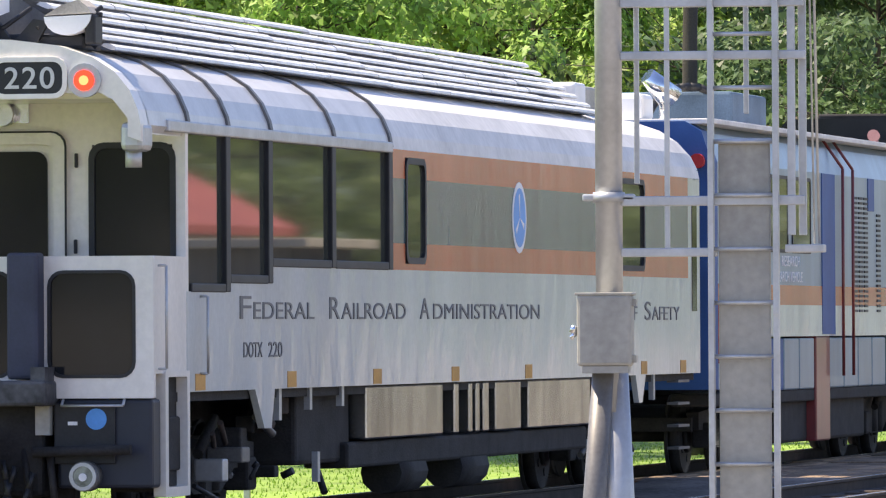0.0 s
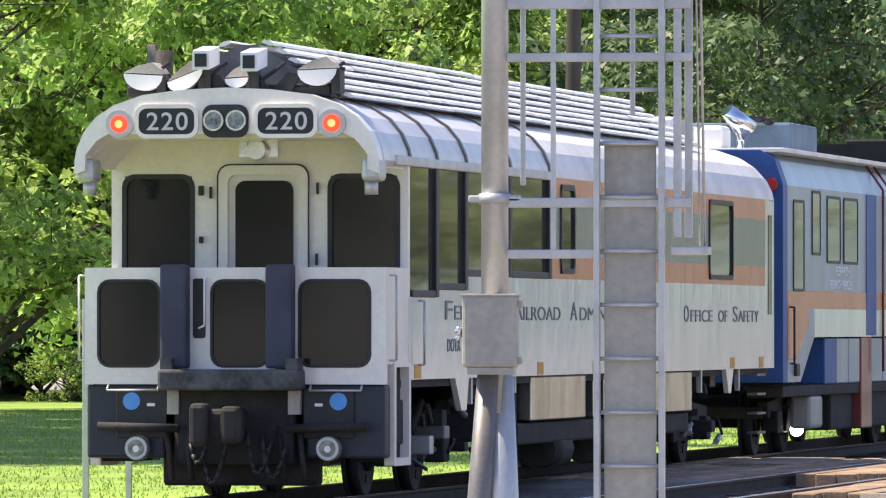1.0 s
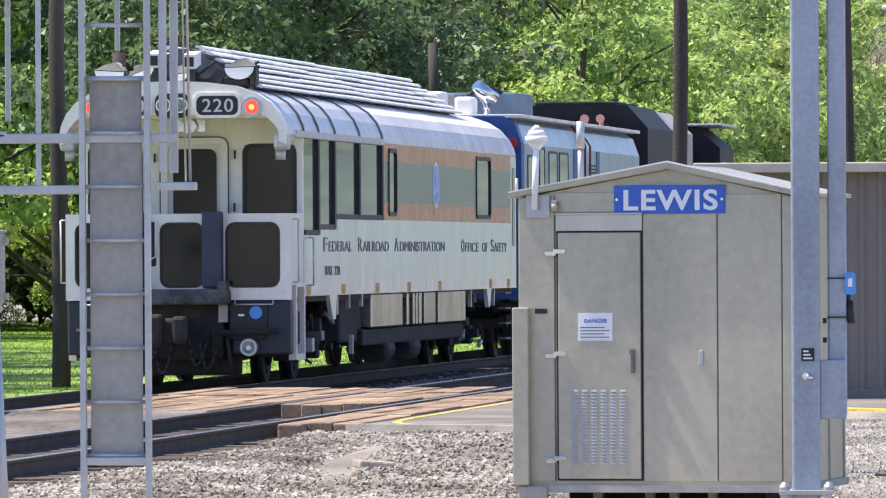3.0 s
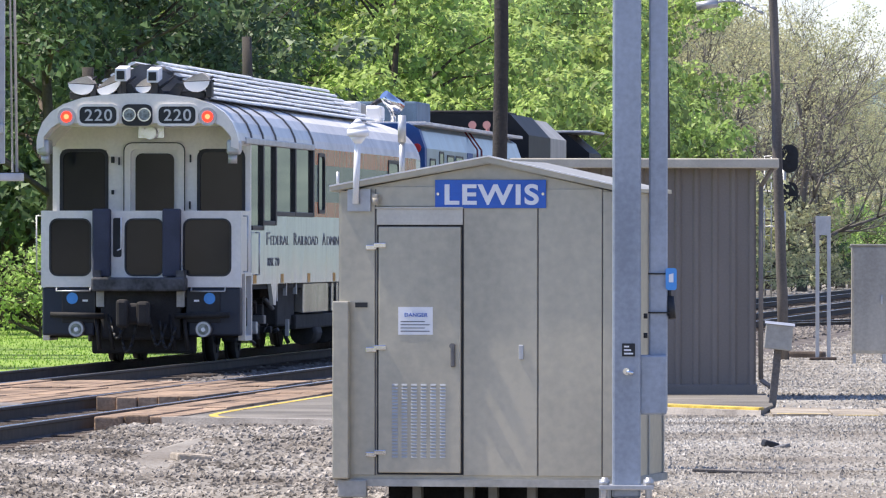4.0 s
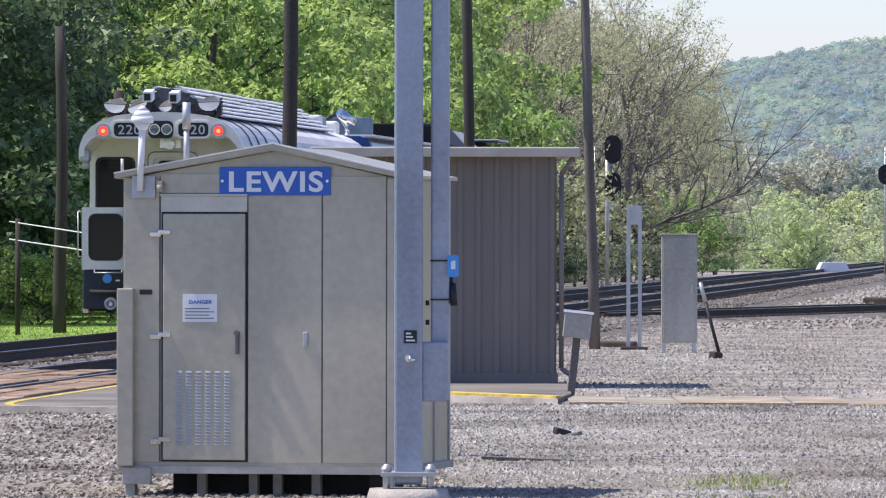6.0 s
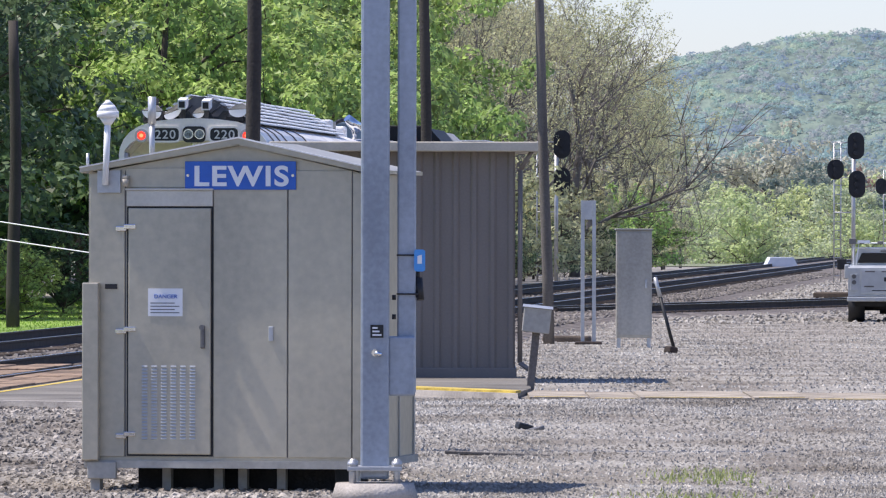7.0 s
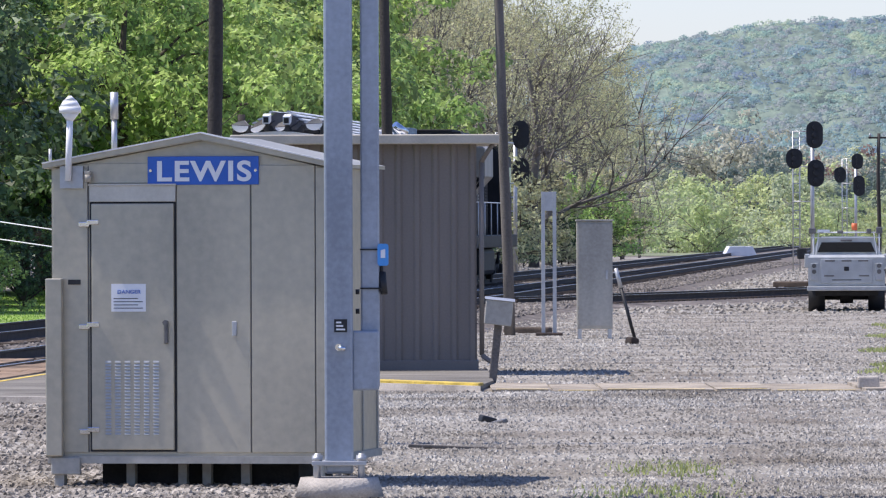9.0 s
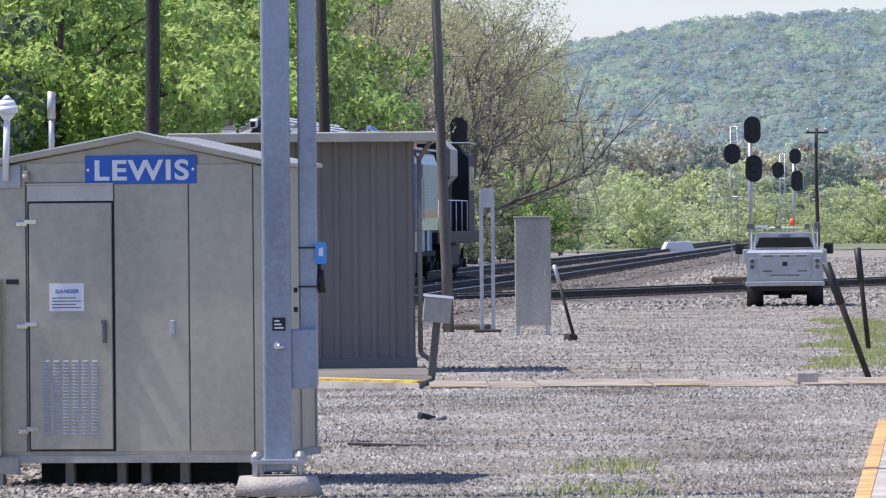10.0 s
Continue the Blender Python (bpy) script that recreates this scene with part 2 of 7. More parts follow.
M = dict(
    gravel=mat("gravel", (0.27, 0.255, 0.225), 0.95, var=0.3, scale=0.45, bump=1.0, fine=22, c2=(0.25, 0.205, 0.155)),
    stone=mat("stone", (0.33, 0.315, 0.285), 0.9, var=0.3, scale=0.5, bump=0.4, fine=30, c2=(0.30, 0.26, 0.205), island=0.42),
    bedstone=mat("grimy_stone", (0.20, 0.18, 0.16), 0.95, var=0.35, scale=0.5, bump=0.4, fine=30, island=0.4),
    trackstone=mat("brown_grey_stone", (0.285, 0.26, 0.225), 0.92, var=0.35, scale=0.6, bump=0.4, fine=30, c2=(0.24, 0.20, 0.155), island=0.5),
    ballast=mat("ballast", (0.15, 0.13, 0.115), 0.95, var=0.45, scale=1.0, bump=1.0, fine=14),
    grass=mat("grass", (0.20, 0.31, 0.05), 0.9, var=0.25, scale=0.4, bump=0.6, fine=25),
    blade=leaf_mat("grass_blade", (0.22, 0.37, 0.05), 0.4, 0.3),
    asphalt=mat("asphalt", (0.18, 0.165, 0.14), 0.9, var=0.3, scale=0.8, bump=0.4, fine=60),
    yellow=mat("yellow_paint", (0.62, 0.45, 0.08), 0.8, var=0.35, scale=3),
    timber=mat("crossing_timber", (0.28, 0.195, 0.13), 0.95, var=0.4, scale=1.5, bump=0.6, fine=30, rnd=0.2),
    concrete=mat("concrete", (0.45, 0.41, 0.36), 0.9, var=0.25, scale=2, bump=0.4, fine=50),
    path=mat("old_path_concrete", (0.33, 0.285, 0.225), 0.95, var=0.3, scale=2.2, bump=0.6, fine=40, rnd=0.12),
    fadedyellow=mat("faded_yellow_paint", (0.55, 0.42, 0.16), 0.85, var=0.3, scale=6),
    fadedorange=mat("faded_orange_paint", (0.60, 0.36, 0.14), 0.85, var=0.25, scale=3),
    rail=mat("rail_steel", (0.045, 0.034, 0.029), 0.75, 0.1, var=0.3, scale=5),
    railtop=mat("polished_rail", (0.55, 0.55, 0.56), 0.25, 1.0, var=0.1),
    tie=mat("tie_wood", (0.09, 0.07, 0.055), 0.95, var=0.3, scale=3, bump=0.6, rnd=0.3),
    white=mat("white_paint", (0.70, 0.73, 0.70), 0.10, var=0.07, scale=1.2, coat=0.0, fine=18, streak=5, wave=1.0, spec=0.7),
    endwhite=mat("end_white_paint", (0.80, 0.76, 0.70), 0.4, var=0.08, scale=2, coat=0.2, fine=18, streak=3),
    orange=mat("orange_stripe", (0.50, 0.135, 0.065), 0.24, var=0.1, scale=1.2, streak=5, wave=1.0, spec=0.7),
    teal=mat("green_stripe", (0.075, 0.135, 0.14), 0.24, var=0.12, scale=1.2, streak=5, wave=1.0, spec=0.7),
    panel=mat("bright_roof_slat", (0.80, 0.79, 0.77), 0.42, 0.1, var=0.12, scale=2.5, fine=20, rnd=0.06),
    silver=mat("brushed_aluminium", (0.62, 0.61, 0.60), 0.42, 0.3, var=0.08, scale=2, fine=25),
    roofpaint=mat("roof_silver_white", (0.74, 0.72, 0.69), 0.5, 0.0, var=0.12, scale=1.2, fine=12, spec=0.3),
    stainless=mat("stainless_box", (0.42, 0.42, 0.41), 0.25, 1.0, var=0.3, scale=3, streak=3),
    galv=mat("galvanised_steel", (0.50, 0.51, 0.52), 0.45, 0.6, var=0.1, scale=4, fine=30),
    lightalu=mat("pale_aluminium_strip", (0.60, 0.57, 0.50), 0.45, 0.4, var=0.08, scale=2),
    louvregrey=mat("pressed_louvre_grey", (0.40, 0.415, 0.42), 0.5, 0.3, var=0.08, scale=3),
    bluegalv=mat("weathered_galvanised_post", (0.36, 0.40, 0.46), 0.5, 0.5, var=0.16, scale=2.5, fine=25, streak=4),
    palegreen=mat("pale_grey_green_enamel", (0.44, 0.47, 0.43), 0.55, var=0.2, scale=1.6, fine=14, streak=4, spec=0.3),
    greybox=mat("grey_enamel", (0.40, 0.385, 0.34), 0.55, var=0.17, scale=2, fine=20, streak=4),
    hut=mat("hut_aluminium", (0.51, 0.465, 0.365), 0.42, 0.5, var=0.10, scale=1.1, fine=14, streak=3.0, c2=(0.45, 0.42, 0.345)),
    black=mat("black_paint", (0.018, 0.019, 0.022), 0.55, var=0.3, scale=3),
    under=mat("underframe_grime", (0.022, 0.021, 0.021), 0.8, var=0.4, scale=4, bump=0.3),
    navy=mat("navy_blue_panel", (0.02, 0.026, 0.042), 0.5, var=0.1, scale=3),
    pad=mat("dark_blue_buffer_pad", (0.05, 0.055, 0.085), 0.8, var=0.12, scale=3),
    blue=mat("blue_paint", (0.035, 0.105, 0.30), 0.5, var=0.1, scale=2, spec=0.25),
    paleblue=mat("pale_blue_side", (0.22, 0.325, 0.41), 0.3, var=0.14, scale=1.4, streak=4, wave=0.6, spec=0.4),
    dullblue=mat("dull_blue_grey_enamel", (0.12, 0.18, 0.25), 0.6, var=0.2, scale=1.5, spec=0.1),
    maroon=mat("maroon_paint", (0.22, 0.035, 0.035), 0.4, var=0.1, coat=0.3),
    red=mat("red_lens", (0.5, 0.03, 0.03), 0.2),
    loco=mat("locomotive_black", (0.016, 0.017, 0.019), 0.6, var=0.25, scale=2, spec=0.3),
    grease=mat("greasy_cast_steel", (0.020, 0.017, 0.016), 0.7, var=0.4, scale=5),
    scuffed=mat("scuffed_steel", (0.075, 0.075, 0.08), 0.65, var=0.45, scale=4, fine=18),
    rust=mat("rusty_coupler", (0.045, 0.032, 0.026), 0.85, var=0.35, scale=5),
    glass=mat("tinted_window_glass", (0.014, 0.016, 0.019), 0.06, var=0.05, spec=0.35),
    mirror=mat("side_window_glass", (0.05, 0.055, 0.045), 0.03, 0.0, var=0.1, scale=1.5, spec=0.7),
    signblue=mat("sign_blue", (0.03, 0.13, 0.52), 0.4, var=0.06),
    signwhite=mat("sign_white", (0.82, 0.83, 0.84), 0.5, var=0.03),
    numeral=mat("numeral_grey_white", (0.62, 0.62, 0.60), 0.6, var=0.08),
    letter=mat("dark_lettering", (0.09, 0.095, 0.11), 0.5, var=0.1),
    render=mat("pale_render", (0.50, 0.47, 0.41), 0.9, var=0.1, scale=0.8),
    redroof=mat("faded_red_sheet", (0.42, 0.12, 0.10), 0.6, var=0.15, scale=0.8),
    brown=mat("brown_corrugated", (0.185, 0.162, 0.143), 0.55, var=0.1, scale=1.5, streak=4),
    trim=mat("beige_roof_trim", (0.48, 0.44, 0.36), 0.6, var=0.1),
    wood=mat("weathered_pole", (0.16, 0.145, 0.13), 0.95, var=0.3, scale=3, bump=0.6, streak=8),
    darkwood=mat("creosoted_pole", (0.055, 0.048, 0.042), 0.9, var=0.25, scale=3, bump=0.5, streak=8),
    bark=mat("bark", (0.10, 0.08, 0.065), 0.95, var=0.3, scale=3, bump=0.8, fine=12, streak=3),
    greybark=mat("grey_bark", (0.175, 0.16, 0.14), 0.95, var=0.3, scale=3, bump=0.8, fine=12, streak=3),
    leaf=leaf_mat("spring_leaf", (0.36, 0.50, 0.15), 0.55, 0.55),
    brightleaf=leaf_mat("fresh_leaf", (0.38, 0.515, 0.165), 0.56, 0.55),
    weed=leaf_mat("weed_blade", (0.40, 0.45, 0.17), 0.5, 0.35),
    darkleaf=leaf_mat("maple_leaf", (0.13, 0.20, 0.095), 0.42, 0.55),
    budleaf=leaf_mat("olive_bud", (0.50, 0.50, 0.28), 0.56),
    # haze is painted into the next three leaf colours, paler and bluer
    farleaf=leaf_mat("haze_paled_olive_leaf", (0.47, 0.51, 0.33), 0.72, 0.08),
    farbright=leaf_mat("haze_paled_fresh_leaf", (0.51, 0.58, 0.29), 0.72, 0.08),
    farbrown=leaf_mat("haze_paled_bud", (0.47, 0.46, 0.37), 0.72, 0.08),
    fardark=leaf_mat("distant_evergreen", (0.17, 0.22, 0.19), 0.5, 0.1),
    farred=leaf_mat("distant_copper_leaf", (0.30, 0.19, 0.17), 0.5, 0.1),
    midleaf=leaf_mat("yard_leaf", (0.25, 0.31, 0.12), 0.4, 0.4),
    pink=mat("pink_lamp_back", (0.40, 0.20, 0.19), 0.5),
    orangepost=mat("orange_marker", (0.75, 0.17, 0.06), 0.5, var=0.08),
    lampred=glow_mat("lit_red_marker", (1.0, 0.035, 0.015), 1.6),
    lampcore=glow_mat("lit_red_core", (1.0, 0.16, 0.06), 2.4),
    headlamp=glow_mat("lit_white_lamp", (0.9, 0.95, 1.0), 8.0),
    chrome=mat("chrome", (0.7, 0.72, 0.75), 0.12, 1.0, var=0.05),
    bluedisc=mat("blue_disc_paint", (0.07, 0.32, 0.75), 0.4, var=0.08),
    glassclear=mat("lamp_glass", (0.22, 0.25, 0.28), 0.2, 0.5, var=0.4, scale=14),
    amber=mat("amber_patch", (0.62, 0.30, 0.05), 0.5, var=0.12),
    meadow=mat("meadow", (0.18, 0.20, 0.11), 0.95, var=0.25, scale=0.03, fine=0.5),
    # far-air haze is painted into the hill's blue-green base colours
    hill=mat("haze_tinted_hill", (0.18, 0.225, 0.18), 0.95, var=0.25, scale=0.14, fine=0.9, c2=(0.14, 0.19, 0.19), spec=0.0, squash=0.09),
    farwood=wood_mat("painted_haze_leaf", ((0.09, 0.15, 0.22), (0.13, 0.25, 0.21), (0.20, 0.20, 0.20), (0.15, 0.28, 0.19), (0.33, 0.37, 0.20)), (0.42, 0.55, 0.68)),
    darkpipe=mat("dark_grey_pipe", (0.16, 0.155, 0.15), 0.5, 0.3, var=0.2, scale=3),
    truck=mat("silver_truck_paint", (0.47, 0.49, 0.49), 0.4, 0.2, var=0.1, coat=0.2),
)


# ---- mesh helpers ----
def box(bm, x0, x1, y0, y1, z0, z1, bev=0.0):
    vs = [bm.verts.new(p) for p in product((x0, x1), (y0, y1), (z0, z1))]
    fs = [bm.faces.new([vs[i] for i in q]) for q in ((0, 1, 3, 2), (4, 6, 7, 5), (0, 4, 5, 1), (2, 3, 7, 6), (0, 2, 6, 4), (1, 5, 7, 3))]
    if bev:
        es = list({e for f in fs for e in f.edges})
        bmesh.ops.bevel(bm, geom=es, offset=bev, segments=2, profile=0.5, affect="EDGES")
    return bm


def tube(bm, p0, p1, r, seg=10, r2=None):
    p0, p1 = Vector(p0), Vector(p1)
    q = (p1 - p0).to_track_quat("Z", "Y")
    rings = []
    for p, rr in ((p0, r), (p1, r if r2 is None else r2)):
        rings.append([bm.verts.new(p + q @ Vector((rr * math.cos(2 * math.pi * i / seg), rr * math.sin(2 * math.pi * i / seg), 0))) for i in range(seg)])
    for i in range(seg):
        f = bm.faces.new((rings[0][i], rings[0][(i + 1) % seg], rings[1][(i + 1) % seg], rings[1][i]))
        f.smooth = True
    bm.faces.new(rings[0][::-1])
    bm.faces.new(rings[1])
    return bm


def loft(bm, knots, seg=10):
    """A round limb through knots of (place, radius), upright rings, one skin."""
    rings = [[bm.verts.new(Vector(p) + Vector((r * math.cos(6.2832 * i / seg), r * math.sin(6.2832 * i / seg), 0))) for i in range(seg)] for p, r in knots]
    for ra, rb in zip(rings[:-1], rings[1:]):
        for i in range(seg):
            bm.faces.new((ra[i], ra[(i + 1) % seg], rb[(i + 1) % seg], rb[i])).smooth = True
    bm.faces.new(rings[0][::-1])
    bm.faces.new(rings[-1])
    return bm


def prism(bm, pts, axis, a0, a1):
    """Extrudes a polygon along an axis: 'y' takes (x, z), 'x' takes (y, z), 'z' takes (x, y)."""
    def at(p, a):
        return {"y": (p[0], a, p[1]), "x": (a, p[0], p[1]), "z": (p[0], p[1], a)}[axis]
    r0, r1 = [bm.verts.new(at(p, a0)) for p in pts], [bm.verts.new(at(p, a1)) for p in pts]
    n = len(pts)
    for i in range(n):
        bm.faces.new((r0[i], r0[(i + 1) % n], r1[(i + 1) % n], r1[i]))
    bm.faces.new(r0[::-1])
    bm.faces.new(r1)
    return bm


def rrect(x0, x1, z0, z1, r, n=4):
    out = []
    for cx, cz, a in ((x1 - r, z1 - r, 0), (x0 + r, z1 - r, 90), (x0 + r, z0 + r, 180), (x1 - r, z0 + r, 270)):
        out += [(cx + r * math.cos(radians(a + 90 * i / n)), cz + r * math.sin(radians(a + 90 * i / n))) for i in range(n + 1)]
    return out


def ring(bm, outer, inner, axis, a0, a1):
    """A frame: the band between two outlines with as many points, extruded."""
    def at(p, a):
        return {"y": (p[0], a, p[1]), "x": (a, p[0], p[1])}[axis]
    g = [[bm.verts.new(at(p, a)) for p in pts] for pts, a in ((outer, a0), (inner, a0), (outer, a1), (inner, a1))]
    n = len(outer)
    for i in range(n):
        j = (i + 1) % n
        for a, b in ((0, 1), (1, 3), (3, 2), (2, 0)):
            bm.faces.new((g[a][i], g[a][j], g[b][j], g[b][i]))
    return bm


def mesh_of(name, bm, material):
    bmesh.ops.recalc_face_normals(bm, faces=bm.faces)
    me = bpy.data.meshes.new(name)
    bm.to_mesh(me)
    bm.free()
    me.materials.append(material)
    return me


def part(name, bm, material, parent=None, label=""):
    ob = new(name, mesh_of(name, bm, material))
    if parent is not None:
        ob.parent = parent
    if label:
        ob["label"] = label
    return ob


def thing(name, m, label, category, group="", kind=""):
    ob = new(name)
    ob.empty_display_size = 0.3
    ob.matrix_world = m
    return tagged(ob, label, category, group, kind)


def B():
    return bmesh.new()


def text_part(body, size, m, material, parent, name="lettering", width=None, depth=0.004, align="LEFT", bold=0.0):
    cu = bpy.data.curves.new(name, "FONT")
    cu.body, cu.size, cu.extrude, cu.align_x = body, size, depth, align
    cu.offset = bold
    cu.space_character = 1.12 if bold else 1.0
    tmp = new(name, cu)
    bpy.context.view_layer.update()
    me = bpy.data.meshes.new_from_object(tmp.evaluated_get(bpy.context.evaluated_depsgraph_get()))
    bpy.data.objects.remove(tmp)
    xs = [v.co.x for v in me.vertices]
    if width:
        k = width / (max(xs) - min(xs))
        for v in me.vertices:
            v.co.x *= k
    me.transform(m)
    me.materials.clear()
    me.materials.append(material)
    ob = new(name, me)
    ob.parent = parent
    return ob


# text on a wall facing -y (towards the camera) or facing +x (the side of the train)
FACE_BACK = Matrix(((1, 0, 0, 0), (0, 0, -1, 0), (0, 1, 0, 0), (0, 0, 0, 1)))
FACE_RIGHT = Matrix(((0, 0, 1, 0), (1, 0, 0, 0), (0, 1, 0, 0), (0, 0, 0, 1)))
T = Matrix.Translation

# ---- the line of the tracks ----
SLOPE = 0.0754
HEAD = -math.degrees(math.atan(SLOPE))
RAIL = 0.36


def track_x(y, off=0.0):
    return -9.8435 + SLOPE * (y - 100) + off * math.hypot(1, SLOPE)


def along(y, off=0.0, z=0.0):
    """The pose on the line of the train's track, y metres out, off metres to its right."""
    return pose(track_x(y) + off * math.cos(math.atan(SLOPE)), y - off * math.sin(math.atan(SLOPE)), z, 0, 0, HEAD)


# ---- ground ----
def ground_z(y):
    """The yard rises gently to the crossing and falls away beyond it."""
    if y < 66:
        return 0.0
    if y < 79:
        return 0.27 * (y - 66) / 13
    if y < 100:
        return 0.27
    return max(0.0, 0.27 * (1 - (y - 100) / 60))


def strip(name, pts0, pts1, material, label, kind="structure", z=0.0, cat="ground"):
    """A strip of ground between two lines of (x, y, z)."""
    bm = B()
    a, b = [bm.verts.new(p) for p in pts0], [bm.verts.new(p) for p in pts1]
    for i in range(len(a) - 1):
        bm.faces.new((a[i], b[i], b[i + 1], a[i + 1]))
    ob = part(name, bm, material)
    return tagged(ob, label, cat, kind=kind)


bm = B()
xs = [-6000, -1200, -300, -120, -60, -30, -12, -5.9, -4.7, 0, 30, 60, 120, 300, 1200, 6000]
ys = [-300, -60, 0, 40, 66, 79, 100, 120, 160, 200, 300, 500, 800, 1600, 6000]
gv = [[bm.verts.new((x, y, ground_z(y) if x > -5 else 0.0)) for x in xs] for y in ys]
for j, i in product(range(len(ys) - 1), range(len(xs) - 1)):
    bm.faces.new((gv[j][i], gv[j][i + 1], gv[j + 1][i + 1], gv[j + 1][i]))
ground = part("ground", bm, M["gravel"])
tagged(ground, "pale grey gravel yard reaching out to the horizon", "ground", kind="structure")

ys = [20, 60, 100, 150, 200, 235]
strip("lawn", [(track_x(y) - 240, y, 0.35) for y in ys], [(track_x(y) - 2.45, y, 0.19) for y in ys], M["grass"], "bright green mown lawn beside the railway", cat="lawn")

# ballast bed under both tracks
bm = B()
prism(bm, [(-3.6, -0.02), (-2.2, 0.22), (6.3, 0.22), (7.8, 0.0), (7.8, -0.05), (-3.6, -0.05)], "y", -70, 620)
bed = part("ballast", bm, M["ballast"])
bed.matrix_world = along(100, 0, -0.04)
tagged(bed, "grimy crushed-stone track bed under two tracks", "ballast", kind="structure")


def rail_part(x, y0, y1, parent):
    bm = B()
    prism(bm, [(x - 0.07, 0.22), (x + 0.07, 0.22), (x + 0.07, 0.24), (x + 0.012, 0.26), (x + 0.012, 0.36), (x + 0.036, 0.37), (x + 0.036, 0.396),
               (x - 0.036, 0.396), (x - 0.036, 0.37), (x - 0.012, 0.36), (x - 0.012, 0.26), (x - 0.07, 0.24)], "y", y0, y1)
    r = part("rail", bm, M["rail"], parent)
    bm = B()
    box(bm, x - 0.03, x + 0.03, y0, y1, 0.396, 0.402)
    part("rail_head", bm, M["railtop"], r, "polished running surface")


def railway(off, y0, y1, tie0, tie1, label):
    t = thing("railway_track", along(100, off, -0.04), label, "track", "railway tracks", kind="structure")
    for x in (-0.755, 0.755):
        rail_part(x, y0, y1, t)
    bm = B()
    box(bm, -1.3, 1.3, -0.11, 0.11, 0.10, 0.243, 0.01)
    me = mesh_of("tie", bm, M["tie"])
    y = tie0
    while y < tie1:
        o = new("tie", me)
        o.parent = t
        o.location = (random.uniform(-0.04, 0.04), y, random.uniform(-0.01, 0.012))
        o.rotation_euler = (0, 0, random.uniform(-0.015, 0.015))
        y += 0.53
    bm = B()
    for i in range(int((330 - tie1) / 0.53)):
        y = tie1 + i * 0.53
        box(bm, -1.3 + random.uniform(-0.05, 0.05), 1.3, y, y + 0.22, 0.12, 0.25 + random.uniform(-0.01, 0.02))
    tagged(part("tie", bm, M["tie"], t), kind="stuff")
    return t


railway(0.0, -70, 620, -45, 60, "main railway track with rusty rails on ballast")
railway(4.0, -70, 620, -45, 60, "second railway track with polished rail heads")


# ---- the train ----
def wheelset(parent, y, r=0.45):
    bm = B()
    for s in (-1, 1):
        tube(bm, (s * 0.70, 0, 0), (s * 0.83, 0, 0), r, 20)
        tube(bm, (s * 0.66, 0, 0), (s * 0.70, 0, 0), r + 0.03, 20)
        tube(bm, (s * 0.83, 0, 0), (s * 0.88, 0, 0), r * 0.45, 12)
    tube(bm, (-0.7, 0, 0), (0.7, 0, 0), 0.08, 10)
    for s, i in product((-1, 1), range(5)):
        a = i * 1.2566
        tube(bm, (s * 0.83, math.cos(a) * 0.28, math.sin(a) * 0.28), (s * 0.845, math.cos(a) * 0.28, math.sin(a) * 0.28), 0.05, 6)
    w = part("wheelset", bm, M["under"], parent, "grimy steel wheels on an axle")
    w.location = (0, y, r)
    return w


def bogie(parent, yc, base=2.6):
    bm = B()
    for s in (-1, 1):
        prism(bm, [(yc - base / 2 - 0.45, 0.52), (yc - base / 2 + 0.3, 0.5), (yc - 0.5, 0.3), (yc + 0.5, 0.3), (yc + base / 2 - 0.3, 0.5), (yc + base / 2 + 0.45, 0.52),
                   (yc + base / 2 + 0.45, 0.72), (yc + 0.6, 0.78), (yc - 0.6, 0.78), (yc - base / 2 - 0.45, 0.72)], "x", s * 1.0 - 0.07, s * 1.0 + 0.07)
        for d in (-0.25, 0.25):
            tube(bm, (s * 1.02, yc + d, 0.32), (s * 1.02, yc + d, 0.72), 0.1, 10)
        for d in (-base / 2, base / 2):
            box(bm, s * 1.05 - 0.12, s * 1.05 + 0.12, yc + d - 0.16, yc + d + 0.16, 0.3, 0.6, 0.03)
        tube(bm, (s * 1.16, yc - 0.7, 0.65), (s * 1.16, yc - 0.1, 0.95), 0.05, 8)
    box(bm, -1.0, 1.0, yc - 0.3, yc + 0.3, 0.45, 0.8, 0.04)
    for d in (-base / 2 - 0.5, base / 2 + 0.5):
        box(bm, -1.0, 1.0, yc + d - 0.06, yc + d + 0.06, 0.5, 0.66)
    part("bogie", bm, M["under"], parent, "dark grimy bogie frame")
    return [wheelset(parent, yc - base / 2), wheelset(parent, yc + base / 2)]


def handrail(bm, pts, r=0.012):
    for a, b in zip(pts[:-1], pts[1:]):
        tube(bm, a, b, r, 6)


W = 1.55  # half width of the coach
ROOF = [(W, 3.40), (W * 0.985, 3.52), (W * 0.94, 3.68), (W * 0.86, 3.83), (W * 0.74, 3.95), (W * 0.55, 4.05), (W * 0.3, 4.10), (0, 4.12)]


